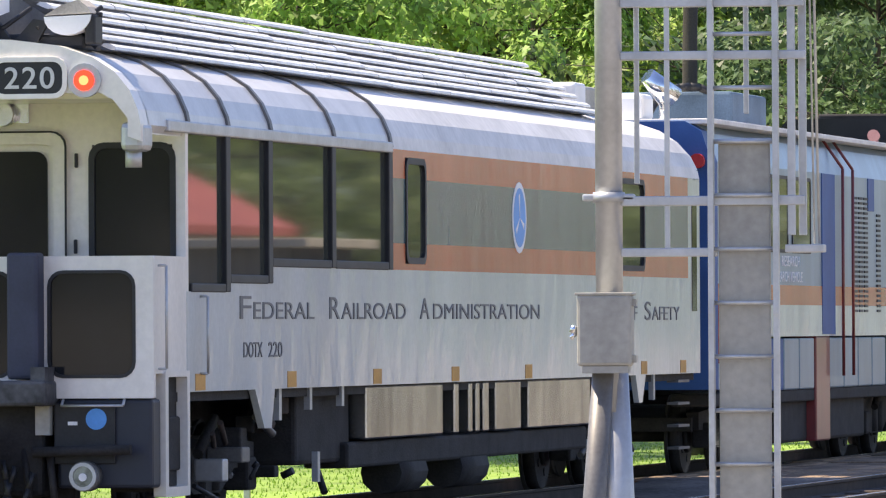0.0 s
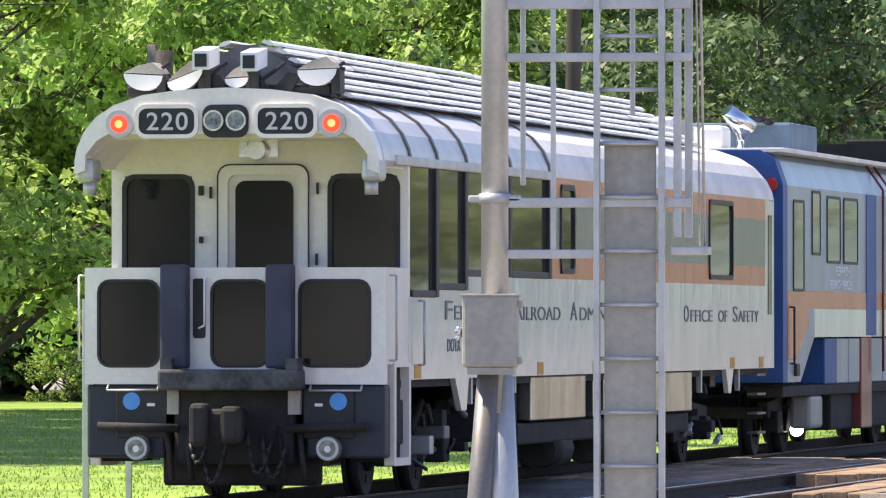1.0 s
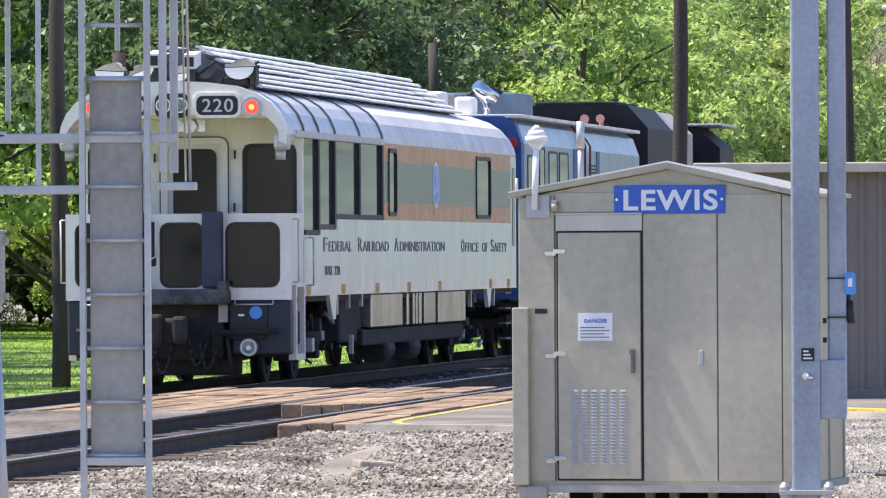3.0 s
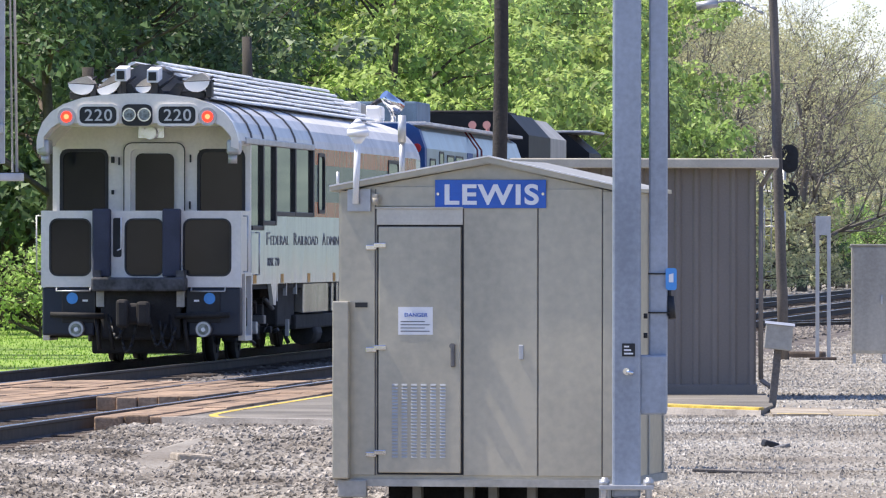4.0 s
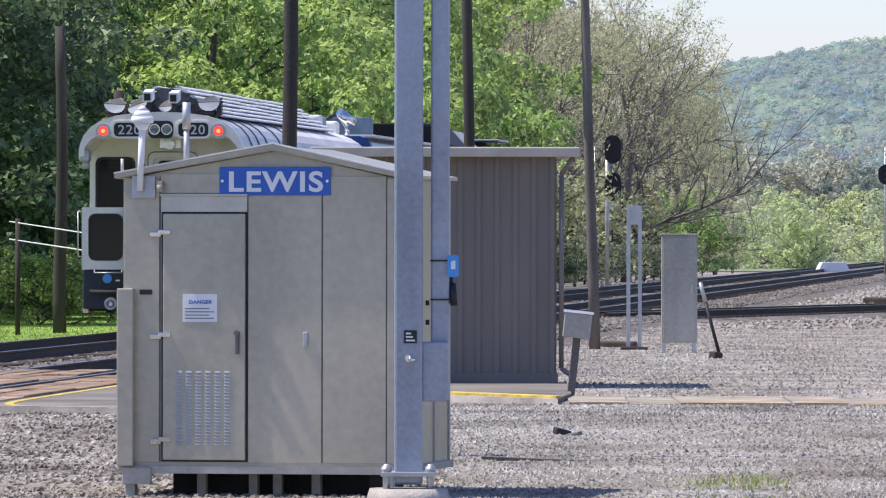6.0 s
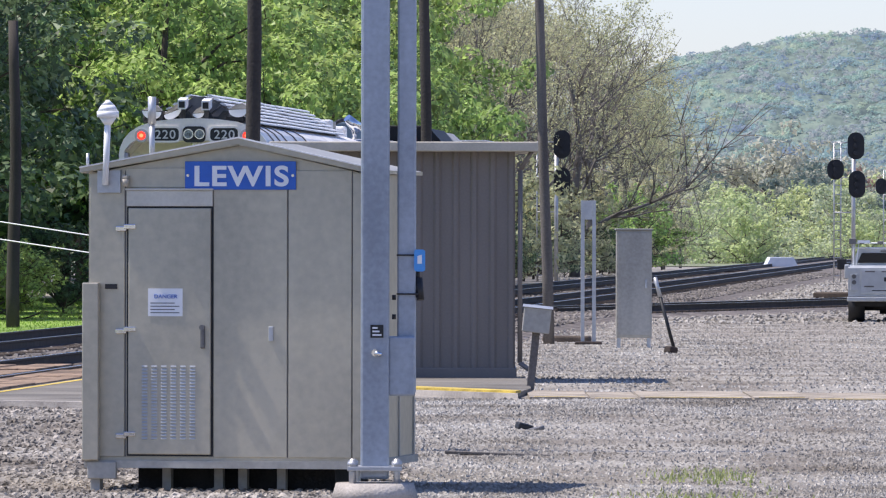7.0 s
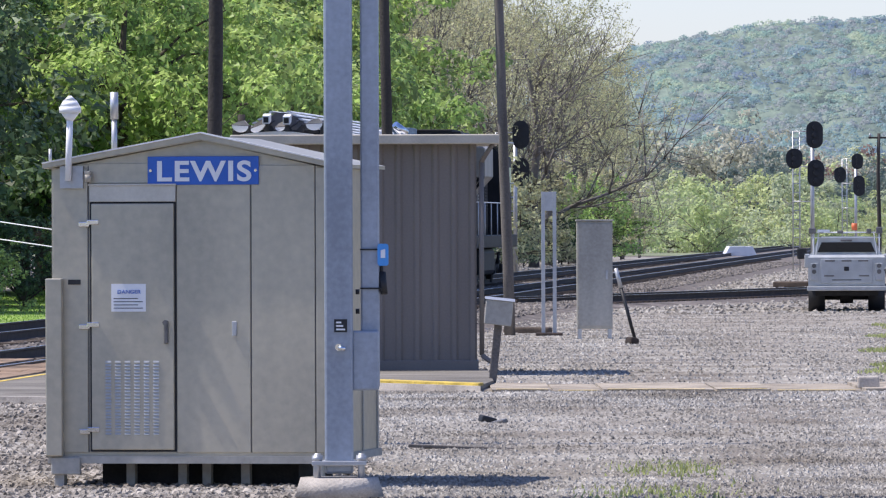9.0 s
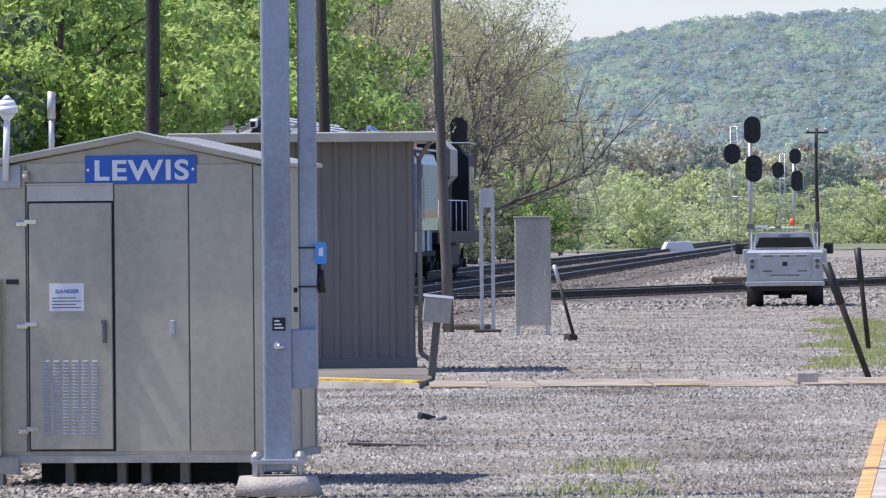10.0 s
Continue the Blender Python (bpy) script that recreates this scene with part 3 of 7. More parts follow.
def cab_car():
    car = thing("cab_coach", along(67, 0, RAIL), "white railway inspection coach with glazed rear end and silver roof", "rail coach", "train")
    y0, y1 = 1.55, 25.9  # bulkhead to front end
    # side walls, split round the windows
    for s in (1, -1):
        bm = B()
        def panel(ya, yb, za, zb):
            box(bm, *sorted((s * (W - 0.06), s * W)), ya, yb, za, zb)
        prism(bm, [(y0, 1.2), (4.0, 1.2), (4.35, 0.86), (4.62, 0.86), (4.75, 1.2), (21.9, 1.2), (22.1, 0.9), (22.3, 0.9), (22.5, 1.2), (y1 - 0.75, 1.2),
                   (y1 - 0.75, 2.27), (4.62, 2.27), (4.62, 2.12), (3.05, 2.12), (3.05, 2.04), (y0, 2.04)], "x", *sorted((s * (W - 0.06), s * W)))
        part("side_wall", bm, M["white"], car, "glossy white lower side")
        bm = B()
        panel(y1 - 0.02, y1, 1.20, 3.40)
        part("corner_post", bm, M["white"], car)
        cuts = ((10.15, 11.05), (20.55, 22.45))
        for za, zb, mt in ((2.27, 2.52, "orange"), (2.52, 3.13, "teal"), (3.13, 3.40, "orange")):
            ya = 9.55
            for c0, c1 in (*cuts, (y1 - 0.75, 0)):
                bm = B()
                panel(ya, c0, za, zb)
                part("stripe", bm, M[mt], car)
                ya = c1
        for c0, c1 in cuts:
            for za, zb in ((2.27, 2.33), (3.33, 3.40)):
                bm = B()
                panel(c0, c1, za, zb)
                part("stripe", bm, M["orange"], car)
            xo, xi = sorted((s * (W - 0.03), s * (W + 0.015)))
            bm = B()
            ring(bm, rrect(c0, c1, 2.33, 3.33, 0.12), rrect(c0 + 0.06, c1 - 0.06, 2.39, 3.27, 0.09), "x", xo, xi)
            win = part("window", bm, M["black"], car, "black rubber window frame")
            bm = B()
            prism(bm, rrect(c0 + 0.05, c1 - 0.05, 2.38, 3.28, 0.09), "x", *sorted((s * (W - 0.025), s * (W - 0.01))))
            part("pane", bm, M["mirror"], win)
        # glazed bay: posts, panes, sills
        for ya, yb, zb in ((1.72, 3.02, 2.04), (3.12, 4.60, 2.12), (4.70, 7.10, 2.27), (7.20, 9.50, 2.27)):
            bm = B()
            box(bm, *sorted((s * (W - 0.045), s * (W - 0.03))), ya, yb, zb + 0.05, 3.36)
            win = part("window", bm, M["mirror"], car, "tall tinted lounge window")
            bm = B()
            box(bm, *sorted((s * (W - 0.05), s * (W + 0.015))), yb - 0.10, yb + 0.06, zb, 3.40, 0.01)
            box(bm, *sorted((s * (W - 0.05), s * (W + 0.01))), ya - 0.02, yb - 0.1, zb - 0.005, zb + 0.07, 0.01)
            part("frame", bm, M["black"], win)
        bm = B()
        box(bm, *sorted((s * (W - 0.05), s * (W + 0.02))), 0.9, 9.56, 3.36, 3.46, 0.015)
        part("gutter", bm, M["galv"], car, "grey gutter over the windows")
        # front vestibule door
        bm = B()
        panel(y1 - 0.75, y1 - 0.02, 1.2, 3.40)
        d = part("door", bm, M["white"], car)
        bm = B()
        box(bm, *sorted((s * W, s * (W + 0.008))), y1 - 0.52, y1 - 0.22, 1.9, 3.2, 0.003)
        part("pane", bm, M["glass"], d)
        # amber reflector squares
        for y in (2.0, 5.4, 8.9, 12.4, 16.0, 22.4, 24.8):
            bm = B()
            box(bm, *sorted((s * W, s * (W + 0.006))), y - 0.17, y + 0.17, 1.21, 1.35)
            part("reflector", bm, M["amber"], car, "amber square patch")
        # stepped stainless equipment boxes
        for a, b in ((8.7, 12.1), (12.65, 12.85), (13.35, 13.5), (13.7, 13.85), (14.05, 14.3), (14.65, 15.9), (16.3, 19.6)):
            bm = B()
            box(bm, *sorted((s * 1.1, s * (W - 0.06))), a, b, 0.70, 1.19, 0.015)
            part("equipment_box", bm, M["stainless"], car, "dull stainless equipment locker")
        bm = B()
        box(bm, *sorted((s * 1.0, s * (W - 0.12))), 8.2, 19.7, 0.44, 0.68, 0.03)
        for ya, yb in ((10.4, 11.6), (13.2, 14.5)):
            tube(bm, (s * 1.25, ya, 0.36), (s * 1.25, yb, 0.36), 0.2, 12)
        box(bm, *sorted((s * 0.9, s * (W - 0.2))), 6.4, 8.6, 0.50, 1.19, 0.04)
        part("underframe", bm, M["under"], car, "dark grimy underfloor tanks and gear")
        for y, za, zb in ((5.1, 0.92, 1.2), (6.3, 1.0, 1.2), (7.6, 1.02, 1.2), (20.2, 0.92, 1.2), (23.2, 0.92, 1.2), (6.6, 0.35, 0.62)):
            bm = B()
            box(bm, *sorted((s * (W - 0.1), s * (W - 0.045))), y, y + 0.1, za, zb)
            part("bracket", bm, M["galv"], car)
        for k in range(4):
            bm = B()
            box(bm, *sorted((s * (W - 0.15), s * (W - 0.02))), 24.6, 25.3, 0.35 + k * 0.25, 0.38 + k * 0.25)
            part("step", bm, M["darkpipe"], car)
        bm = B()
        handrail(bm, [(s * (W + 0.005), 2.0, 2.0), (s * (W + 0.07), 2.0, 2.0), (s * (W + 0.07), 2.0, 1.35), (s * (W + 0.005), 2.0, 1.35)])
        part("grab_rail", bm, M["galv"], car)
    # roof skin
    pts = [(x, z) for x, z in ROOF] + [(-x, z) for x, z in ROOF[-2::-1]]
    inner = [(x * 0.97, z - 0.06) for x, z in pts]
    bm = B()
    prism(bm, pts + inner[::-1], "y", 9.5, y1 - 0.5)
    part("roof", bm, M["roofpaint"], car, "rounded silver-white roof")
    for k in range(5):
        a, b = y1 - 0.5 + 0.1 * k, y1 - 0.4 + 0.1 * k
        f = 1 - 0.03 * k * k / 4
        bm = B()
        prism(bm, [(x, 3.40 + (z - 3.40) * f) for x, z in pts] + [(-W, 3.38), (W, 3.38)], "y", a, b)
        part("roof_end", bm, M["roofpaint"], car)
    bm = B()
    prism(bm, pts + inner[::-1], "y", 0.25, 9.5)
    part("roof_glazing", bm, M["silver"], car, "curved silvery roof glazing")
    # ribs over the curved glazing
    for y in (1.62, 3.06, 4.65, 7.15, 9.53):
        bm = B()
        o = [(x * 1.012, z + 0.018) for x, z in pts]
        prism(bm, o + pts[::-1], "y", y - 0.045, y + 0.045)
        part("roof_rib", bm, M["darkpipe"], car, "dark roof rib")
    # stepped solar panel banks along the crown
    for s in (1, -1):
        zz, xx = 4.62, 0.16
        for k in range(7):
            y = 0.95
            for j in range(8):
                ln = 2.69
                bm = B()
                sag = random.uniform(-0.008, 0.008)
                prism(bm, [(s * (xx - 0.01), zz - 0.012 + sag), (s * (xx + 0.02), zz + 0.01 + sag), (s * (xx + 0.07), zz + 0.004 + sag), (s * (xx + 0.115), zz - 0.022 + sag), (s * (xx + 0.12), zz - 0.046 + sag), (s * (xx + 0.08), zz - 0.05 + sag)], "y", y, y + ln - 0.035)
                part("roof_panel", bm, M["panel"], car)
                y += ln
            zz -= 0.088
            xx += 0.137
    # rack coloured dark so the gaps between slats carry painted shade
    bm = B()
    prism(bm, [(0.10, 4.58), (0.98, 4.04), (-0.98, 4.04), (-0.10, 4.58)], "y", 1.0, 22.3)
    part("panel_rack", bm, M["darkpipe"], car, "rack under the roof panels, dark to paint the shade in the gaps")
    for ya, yb, x0, x1, zt, mt in ((22.7, 23.3, -0.55, 0.75, 4.42, "signwhite"), (23.5, 24.6, -0.6, 0.7, 4.40, "greybox"), (24.8, 25.2, -0.7, 0.5, 4.36, "signwhite")):
        bm = B()
        box(bm, x0, x1, ya, yb, 4.02, zt, 0.04)
        part("roof_unit", bm, M[mt], car, "low roof equipment box")
    # rear bulkhead with door and two windows
    bm = B()
    yb = y0 + 0.1
    hood = [(x * 0.995, z) for x, z in pts]
    holes = ((-1.40, -0.70), (-0.32, 0.42), (0.74, 1.43))
    zt, zs = 3.27, 2.20
    edges = [-W + 0.01]
    for a, b in holes:
        edges += [a, b]
    edges.append(W - 0.01)
    prism(bm, hood + [(-W + 0.01, zt), (W - 0.01, zt)], "y", y0, yb)
    bulk = part("rear_bulkhead", bm, M["endwhite"], car, "cream-white rear end wall")
    for xa, xb, zb in [(edges[i], edges[i + 1], zt) for i in range(0, len(edges), 2)] + [(a, b, zs if a != -0.32 else 1.3) for a, b in holes]:
        bm = B()
        box(bm, xa, xb, y0, yb, 0.95, zb)
        part("wall_panel", bm, M["endwhite"], bulk)
    for a, b in (holes[0], holes[2]):
        bm = B()
        prism(bm, rrect(a + 0.01, b - 0.01, zs, zt - 0.01, 0.1), "y", y0 + 0.02, y0 + 0.05)
        w = part("window", bm, M["glass"], bulk, "dark tinted end window")
        bm = B()
        ring(bm, rrect(a - 0.03, b + 0.03, zs - 0.03, zt + 0.02, 0.13), rrect(a + 0.02, b - 0.02, zs + 0.02, zt - 0.03, 0.1), "y", y0 - 0.012, y0 + 0.03)
        part("frame", bm, M["black"], w)
    bm = B()
    ring(bm, rrect(-0.42, 0.52, 1.2, 3.38, 0.12), rrect(-0.32, 0.42, 1.3, 3.28, 0.08), "y", y0 - 0.05, y0 + 0.02)
    fr = part("door_frame", bm, M["endwhite"], bulk)
    bm = B()
    ring(bm, rrect(-0.43, 0.53, 1.19, 3.39, 0.13), rrect(-0.415, 0.515, 1.205, 3.375, 0.12), "y", y0 - 0.056, y0 - 0.04)
    part("seal", bm, M["black"], fr)
    bm = B()
    box(bm, -0.32, 0.42, y0 + 0.03, y0 + 0.07, 1.3, 3.28)
    dr = part("end_door", bm, M["endwhite"], bulk)
    bm = B()
    prism(bm, rrect(-0.25, 0.35, 2.1, 3.22, 0.1), "y", y0 + 0.005, y0 + 0.028)
    part("pane", bm, M["glass"], dr)
    bm = B()
    bm.free()
    for x, z, hx, hz in ((-0.60, 3.12, 0.025, 0.05), (-0.60, 2.62, 0.02, 0.035), (-0.50, 3.1, 0.012, 0.06), (0.61, 3.14, 0.012, 0.06), (-0.55, 2.25, 0.03, 0.035), (0.62, 2.25, 0.03, 0.035), (0.60, 2.42, 0.012, 0.06)):
        bm = B()
        box(bm, x - hx, x + hx, y0 - 0.05, y0, z - hz, z + hz, 0.008)
        part("fitting", bm, M["black"], bulk)
    # overhanging hood with number boards and lamps
    bm = B()
    low = [(W * 0.93, 3.30), (W * 0.93, 3.45), (W * 0.85, 3.6), (W * 0.78, 3.66), (-W * 0.78, 3.66), (-W * 0.85, 3.6), (-W * 0.93, 3.45), (-W * 0.93, 3.30)]
    prism(bm, [(W, 3.26)] + pts + [(-W, 3.26)] + low[::-1], "y", 0.0, 0.3)
    hd = part("hood", bm, M["endwhite"], car, "white arched hood over the rear platform")
    bm = B()
    prism(bm, [(x * 0.97, z - 0.07) for x, z in pts] + [(-W * 0.95, 3.4), (-W * 0.8, 3.62), (W * 0.8, 3.62), (W * 0.95, 3.4)], "y", 0.3, y0)
    part("soffit", bm, M["endwhite"], hd)
    for s in (1, -1):
        bm = B()
        box(bm, *sorted((s * 1.36, s * 1.56)), 0.05, 0.4, 3.18, 3.42, 0.05)
        tube(bm, (s * 1.44, 0.2, 3.2), (s * 1.44, 0.2, 3.05), 0.07, 10)
        part("corner_camera", bm, M["galv"], hd)
        bm = B()
        tube(bm, (s * 1.085, -0.03, 3.76), (s * 1.085, 0.02, 3.76), 0.14, 20)
        bezel = part("marker_lamp", bm, M["galv"], hd)
        bm = B()
        tube(bm, (s * 1.085, -0.045, 3.76), (s * 1.085, -0.02, 3.76), 0.085, 16)
        part("lens", bm, M["lampred"], bezel, "lit red lens")
        bm = B()
        tube(bm, (s * 1.085, -0.052, 3.76), (s * 1.085, -0.04, 3.76), 0.04, 12)
        part("filament", bm, M["lampcore"], bezel)
        xc = s * 0.615 if s > 0 else -0.60
        bm = B()
        prism(bm, rrect(xc - 0.30, xc + 0.30, 3.64, 3.93, 0.09), "y", -0.02, 0.01)
        nb = part("number_board", bm, M["black"], hd, "black number board with white numerals")
        bm = B()
        ring(bm, rrect(xc - 0.325, xc + 0.325, 3.615, 3.955, 0.11), rrect(xc - 0.285, xc + 0.285, 3.655, 3.915, 0.08), "y", -0.03, 0.01)
        part("frame", bm, M["endwhite"], nb)
        text_part("220", 0.25, T((xc - 0.21, -0.024, 3.70)) @ FACE_BACK, M["numeral"], nb, "numerals", width=0.42, bold=0.002)
    bm = B()
    prism(bm, rrect(-0.235, 0.235, 3.62, 3.95, 0.1), "y", -0.025, 0.01)
    hl = part("headlight", bm, M["black"], hd, "twin round headlights, unlit")
    for x in (-0.115, 0.115):
        bm = B()
        ring(bm, [(x + 0.105 * math.cos(i * 0.3491), 3.79 + 0.105 * math.sin(i * 0.3491)) for i in range(18)], [(x + 0.085 * math.cos(i * 0.3491), 3.79 + 0.085 * math.sin(i * 0.3491)) for i in range(18)], "y", -0.06, -0.02)
        part("bezel", bm, M["chrome"], hl)
        bm = B()
        tube(bm, (x, -0.045, 3.79), (x, -0.02, 3.79), 0.086, 18)
        part("lens", bm, M["glassclear"], hl)
    bm = B()
    box(bm, -0.2, 0.2, y0 - 0.03, y0, 3.46, 3.66)
    tube(bm, (0, y0 - 0.16, 3.53), (0, y0 - 0.02, 3.53), 0.1, 12)
    box(bm, -0.17, -0.1, y0 - 0.12, y0 - 0.02, 3.5, 3.62)
    part("bracket_lamp", bm, M["chrome"], bulk)
    # clam-shaped floodlights on the hood, tilted each its own way
    for x, tilt, r, z in ((-0.90, -0.06, 0.20, 4.26), (-0.47, 0.38, 0.18, 4.25), (0.06, 0.06, 0.12, 4.22), (0.88, 0.04, 0.20, 4.30)):
        bm = B()
        arc = [(x + r * math.cos(math.pi + math.pi * k / 10), z + 0.8 * r * math.sin(math.pi + math.pi * k / 10)) for k in range(11)]
        prism(bm, [(px, pz + (px - x) * tilt) for px, pz in arc], "y", 0.22, 0.50)
        sl = part("roof_floodlight", bm, M["signwhite"], car, "white half-round roof floodlight")
        bm = B()
        prism(bm, [(x - r, z + 0.012 - r * tilt), (x + r, z + 0.012 + r * tilt), (x + 0.8 * r, z + 0.07 + 0.8 * r * tilt), (x + 0.45 * r, z + 0.13 + 0.4 * r * tilt), (x - 0.3 * r, z + 0.09 - 0.3 * r * tilt)], "y", 0.24, 0.60)
        part("shade", bm, M["concrete"], sl, "beige upper shade")
        bm = B()
        box(bm, x + 0.7 * r, x + 1.15 * r, 0.24, 0.5, 4.06, z + 0.01, 0.02)
        tube(bm, (x - 1.15 * r, 0.4, z + 0.005 - r * tilt), (x + 1.25 * r, 0.4, z + 0.005 + r * tilt), 0.022, 6)
        tube(bm, (x + 0.9 * r, 0.5, 4.05), (x - 0.2 * r, 0.45, z - 0.05), 0.03, 6)
        part("yoke", bm, M["black"], sl)
    for x, lean in ((0.48, 0.14), (-0.14, -0.08), (0.30, -0.1)):
        bm = B()
        prism(bm, [(x - 0.11, 4.06), (x + 0.11, 4.06), (x + 0.08 + lean, 4.26), (x - 0.05 + lean, 4.28)], "y", 0.30, 0.36)
        part("mast_foot", bm, M["black"], car, "black folded steel lamp foot")
    for x, z in ((-0.26, 4.39), (0.23, 4.37)):
        bm = B()
        prism(bm, [(0.02, z - 0.09), (0.5, z - 0.02), (0.5, z + 0.16), (0.02, z + 0.10)], "x", x - 0.085, x + 0.085)
        rc = part("roof_camera", bm, M["signwhite"], car, "white box camera on the roof")
        bm = B()
        box(bm, x - 0.06, x + 0.06, 0.005, 0.03, z - 0.06, z + 0.07)
        box(bm, x - 0.05, x + 0.05, 0.25, 0.33, 4.1, z)
        part("mount", bm, M["black"], rc)
    bm = B()
    box(bm, -1.1, 1.0, 0.35, 0.9, 4.03, 4.16, 0.03)
    for i in range(7):
        x = -0.9 + i * 0.3
        tube(bm, (x, 0.3, 4.2), (x + 0.2, 0.5, 4.38), 0.02, 6)
    part("light_bar", bm, M["black"], car)
    bm = B()
    tube(bm, (-1.0, 1.6, 4.0), (-1.0, 1.6, 4.55), 0.09, 10)
    part("exhaust_stack", bm, M["darkwood"], car)
    # platform front: dash panels with windows, buffer pads, lower apron
    yd = 0.42
    for x0, x1 in ((-1.545, -0.56), (-0.52, 0.52), (0.56, 1.545)):
        a, b = (x0 + 0.14, x1 - 0.22) if x0 < -1 else ((-0.24, 0.34) if x0 < 0 else (0.66, 1.38))
        bm = B()
        ring(bm, rrect(x0, x1, 1.16, 2.33, 0.012), rrect(a - 0.006, b + 0.006, 1.334, 2.206, 0.12), "y", yd, yd + 0.07)
        g = part("end_gate", bm, M["endwhite"], car, "white hinged platform gate with a window")
        bm = B()
        prism(bm, rrect(a - 0.005, b + 0.005, 1.335, 2.205, 0.12), "y", yd + 0.02, yd + 0.05)
        pn = part("pane", bm, M["glass"], g)
        bm = B()
        ring(bm, rrect(a - 0.014, b + 0.014, 1.326, 2.214, 0.13), rrect(a + 0.012, b - 0.012, 1.352, 2.188, 0.11), "y", yd - 0.006, yd + 0.03)
        part("rubber_seal", bm, M["black"], pn)
    for s in (1, -1):
        bm = B()
        box(bm, *sorted((s * 1.48, s * 1.545)), yd + 0.07, y0, 1.36, 2.33)
        part("platform_side", bm, M["endwhite"], car)
        bm = B()
        xp = 0.49 if s > 0 else -0.59
        box(bm, xp - 0.135, xp + 0.135, yd - 0.22, yd - 0.0, 1.32, 2.36, 0.03)
        part("buffer_pad", bm, M["pad"], car, "dark blue rubber diaphragm pad")
        bm = B()
        handrail(bm, [(s * 1.56, yd + 0.1, 2.25), (s * 1.63, yd + 0.1, 2.25), (s * 1.63, yd + 0.1, 1.4), (s * 1.56, yd + 0.1, 1.4)])
        handrail(bm, [(s * 0.78, yd - 0.01, 1.15), (s * 0.78, yd - 0.07, 1.1), (s * 1.3, yd - 0.07, 1.1), (s * 1.3, yd - 0.01, 1.15)])
        part("grab_rail", bm, M["galv"], car)
        bm = B()
        box(bm, *sorted((s * 0.72, s * 1.53)), yd + 0.02, yd + 0.3, 0.42, 1.155, 0.03)
        ap = part("apron", bm, M["navy"], car, "navy blue lower apron panel")
        bm = B()
        tube(bm, (s * 1.06, yd - 0.02, 0.99), (s * 1.06, yd + 0.03, 0.99), 0.088, 20)
        part("blue_disc", bm, M["bluedisc"], ap, "round blue sticker")
        bm = B()
        tube(bm, (s * 0.98, yd - 0.13, 0.52), (s * 0.98, yd + 0.05, 0.52), 0.125, 18)
        lm = part("ditch_light", bm, M["darkpipe"], ap, "round steel ditch light")
        bm = B()
        c18 = [(math.cos(i * 0.3491), math.sin(i * 0.3491)) for i in range(18)]
        ring(bm, [(s * 0.98 + 0.115 * a, 0.52 + 0.115 * b) for a, b in c18], [(s * 0.98 + 0.085 * a, 0.52 + 0.085 * b) for a, b in c18], "y", yd - 0.16, yd - 0.13)
        part("bezel", bm, M["galv"], lm)
        bm = B()
        tube(bm, (s * 0.98, yd - 0.15, 0.52), (s * 0.98, yd - 0.13, 0.52), 0.083, 16)
        part("lens", bm, M["glassclear"], lm)
        bm = B()
        tube(bm, (s * 0.98, yd - 0.165, 0.515), (s * 0.98, yd - 0.15, 0.515), 0.034, 12)
        part("bulb", bm, M["signwhite"], lm, "pale bulb")
        bm = B()
        box(bm, *sorted((s * 0.70, s * 1.22)), yd - 0.01, yd + 0.02, 0.62, 1.12, 0.01)
        part("panel", bm, M["black"], ap, "black equipment panel")
        bm = B()
        tube(bm, (s * 0.55, yd - 0.12, 0.72), (s * 1.38, yd - 0.12, 0.74), 0.045, 10)
        part("step_bar", bm, M["under"], ap)
        bm = B()
        box(bm, s * 0.86 - 0.04, s * 0.86 + 0.04, yd - 0.02, yd - 0.01, 0.94, 0.97)
        part("label_plate", bm, M["signwhite"], ap)
        bm = B()
        box(bm, s * 0.62 - 0.06, s * 0.62 + 0.06, yd - 0.08, yd + 0.1, 0.86, 1.12)
        part("bracket", bm, M["greybox"], car)
        bm = B()
        ring(bm, rrect(0.74, 1.58, 0.34, 1.38, 0.02), rrect(0.84, 1.49, 0.42, 1.33, 0.02), "x", *sorted((s * 1.46, s * 1.565)))
        st = part("boarding_step", bm, M["endwhite"], car, "white-edged boarding step well")
        bm = B()
        box(bm, *sorted((s * 1.1, s * 1.47)), 0.80, 1.52, 0.38, 1.34)
        part("well", bm, M["under"], st)
    bm = B()
    box(bm, -0.72, 0.72, yd - 0.35, yd + 0.1, 1.10, 1.31, 0.03)
    box(bm, -0.70, -0.58, yd - 0.3, yd + 0.1, 1.2, 1.42)
    box(bm, 0.58, 0.70, yd - 0.3, yd + 0.1, 1.2, 1.42)
    part("buffer_beam", bm, M["scuffed"], car, "scuffed dark grey buffer plate")
    for name, dims in (("draft_box", (-0.62, 0.62, yd - 0.05, yd + 0.5, 0.35, 1.15, 0.05)), ("end_sill", (-1.5, 1.5, yd + 0.3, 1.6, 0.55, 1.0, 0.02)), ("pilot_plate", (-0.8, 0.8, yd + 0.25, yd + 0.5, 0.14, 0.7, 0.04))):
        bm = B()
        box(bm, *dims)
        part(name, bm, M["under"], car)
    for x in (-0.7, -0.5, 0.45, 0.66):
        bm = B()
        tube(bm, (x, yd - 0.02, 0.75), (x + 0.08, yd - 0.1, 0.2), 0.035, 6)
        part("brake_pipe", bm, M["grease"], car)
    bm = B()
    box(bm, -0.14, 0.14, -0.45, yd, 0.60, 0.92, 0.05)
    box(bm, -0.24, -0.06, -0.62, -0.35, 0.55, 0.98, 0.05)
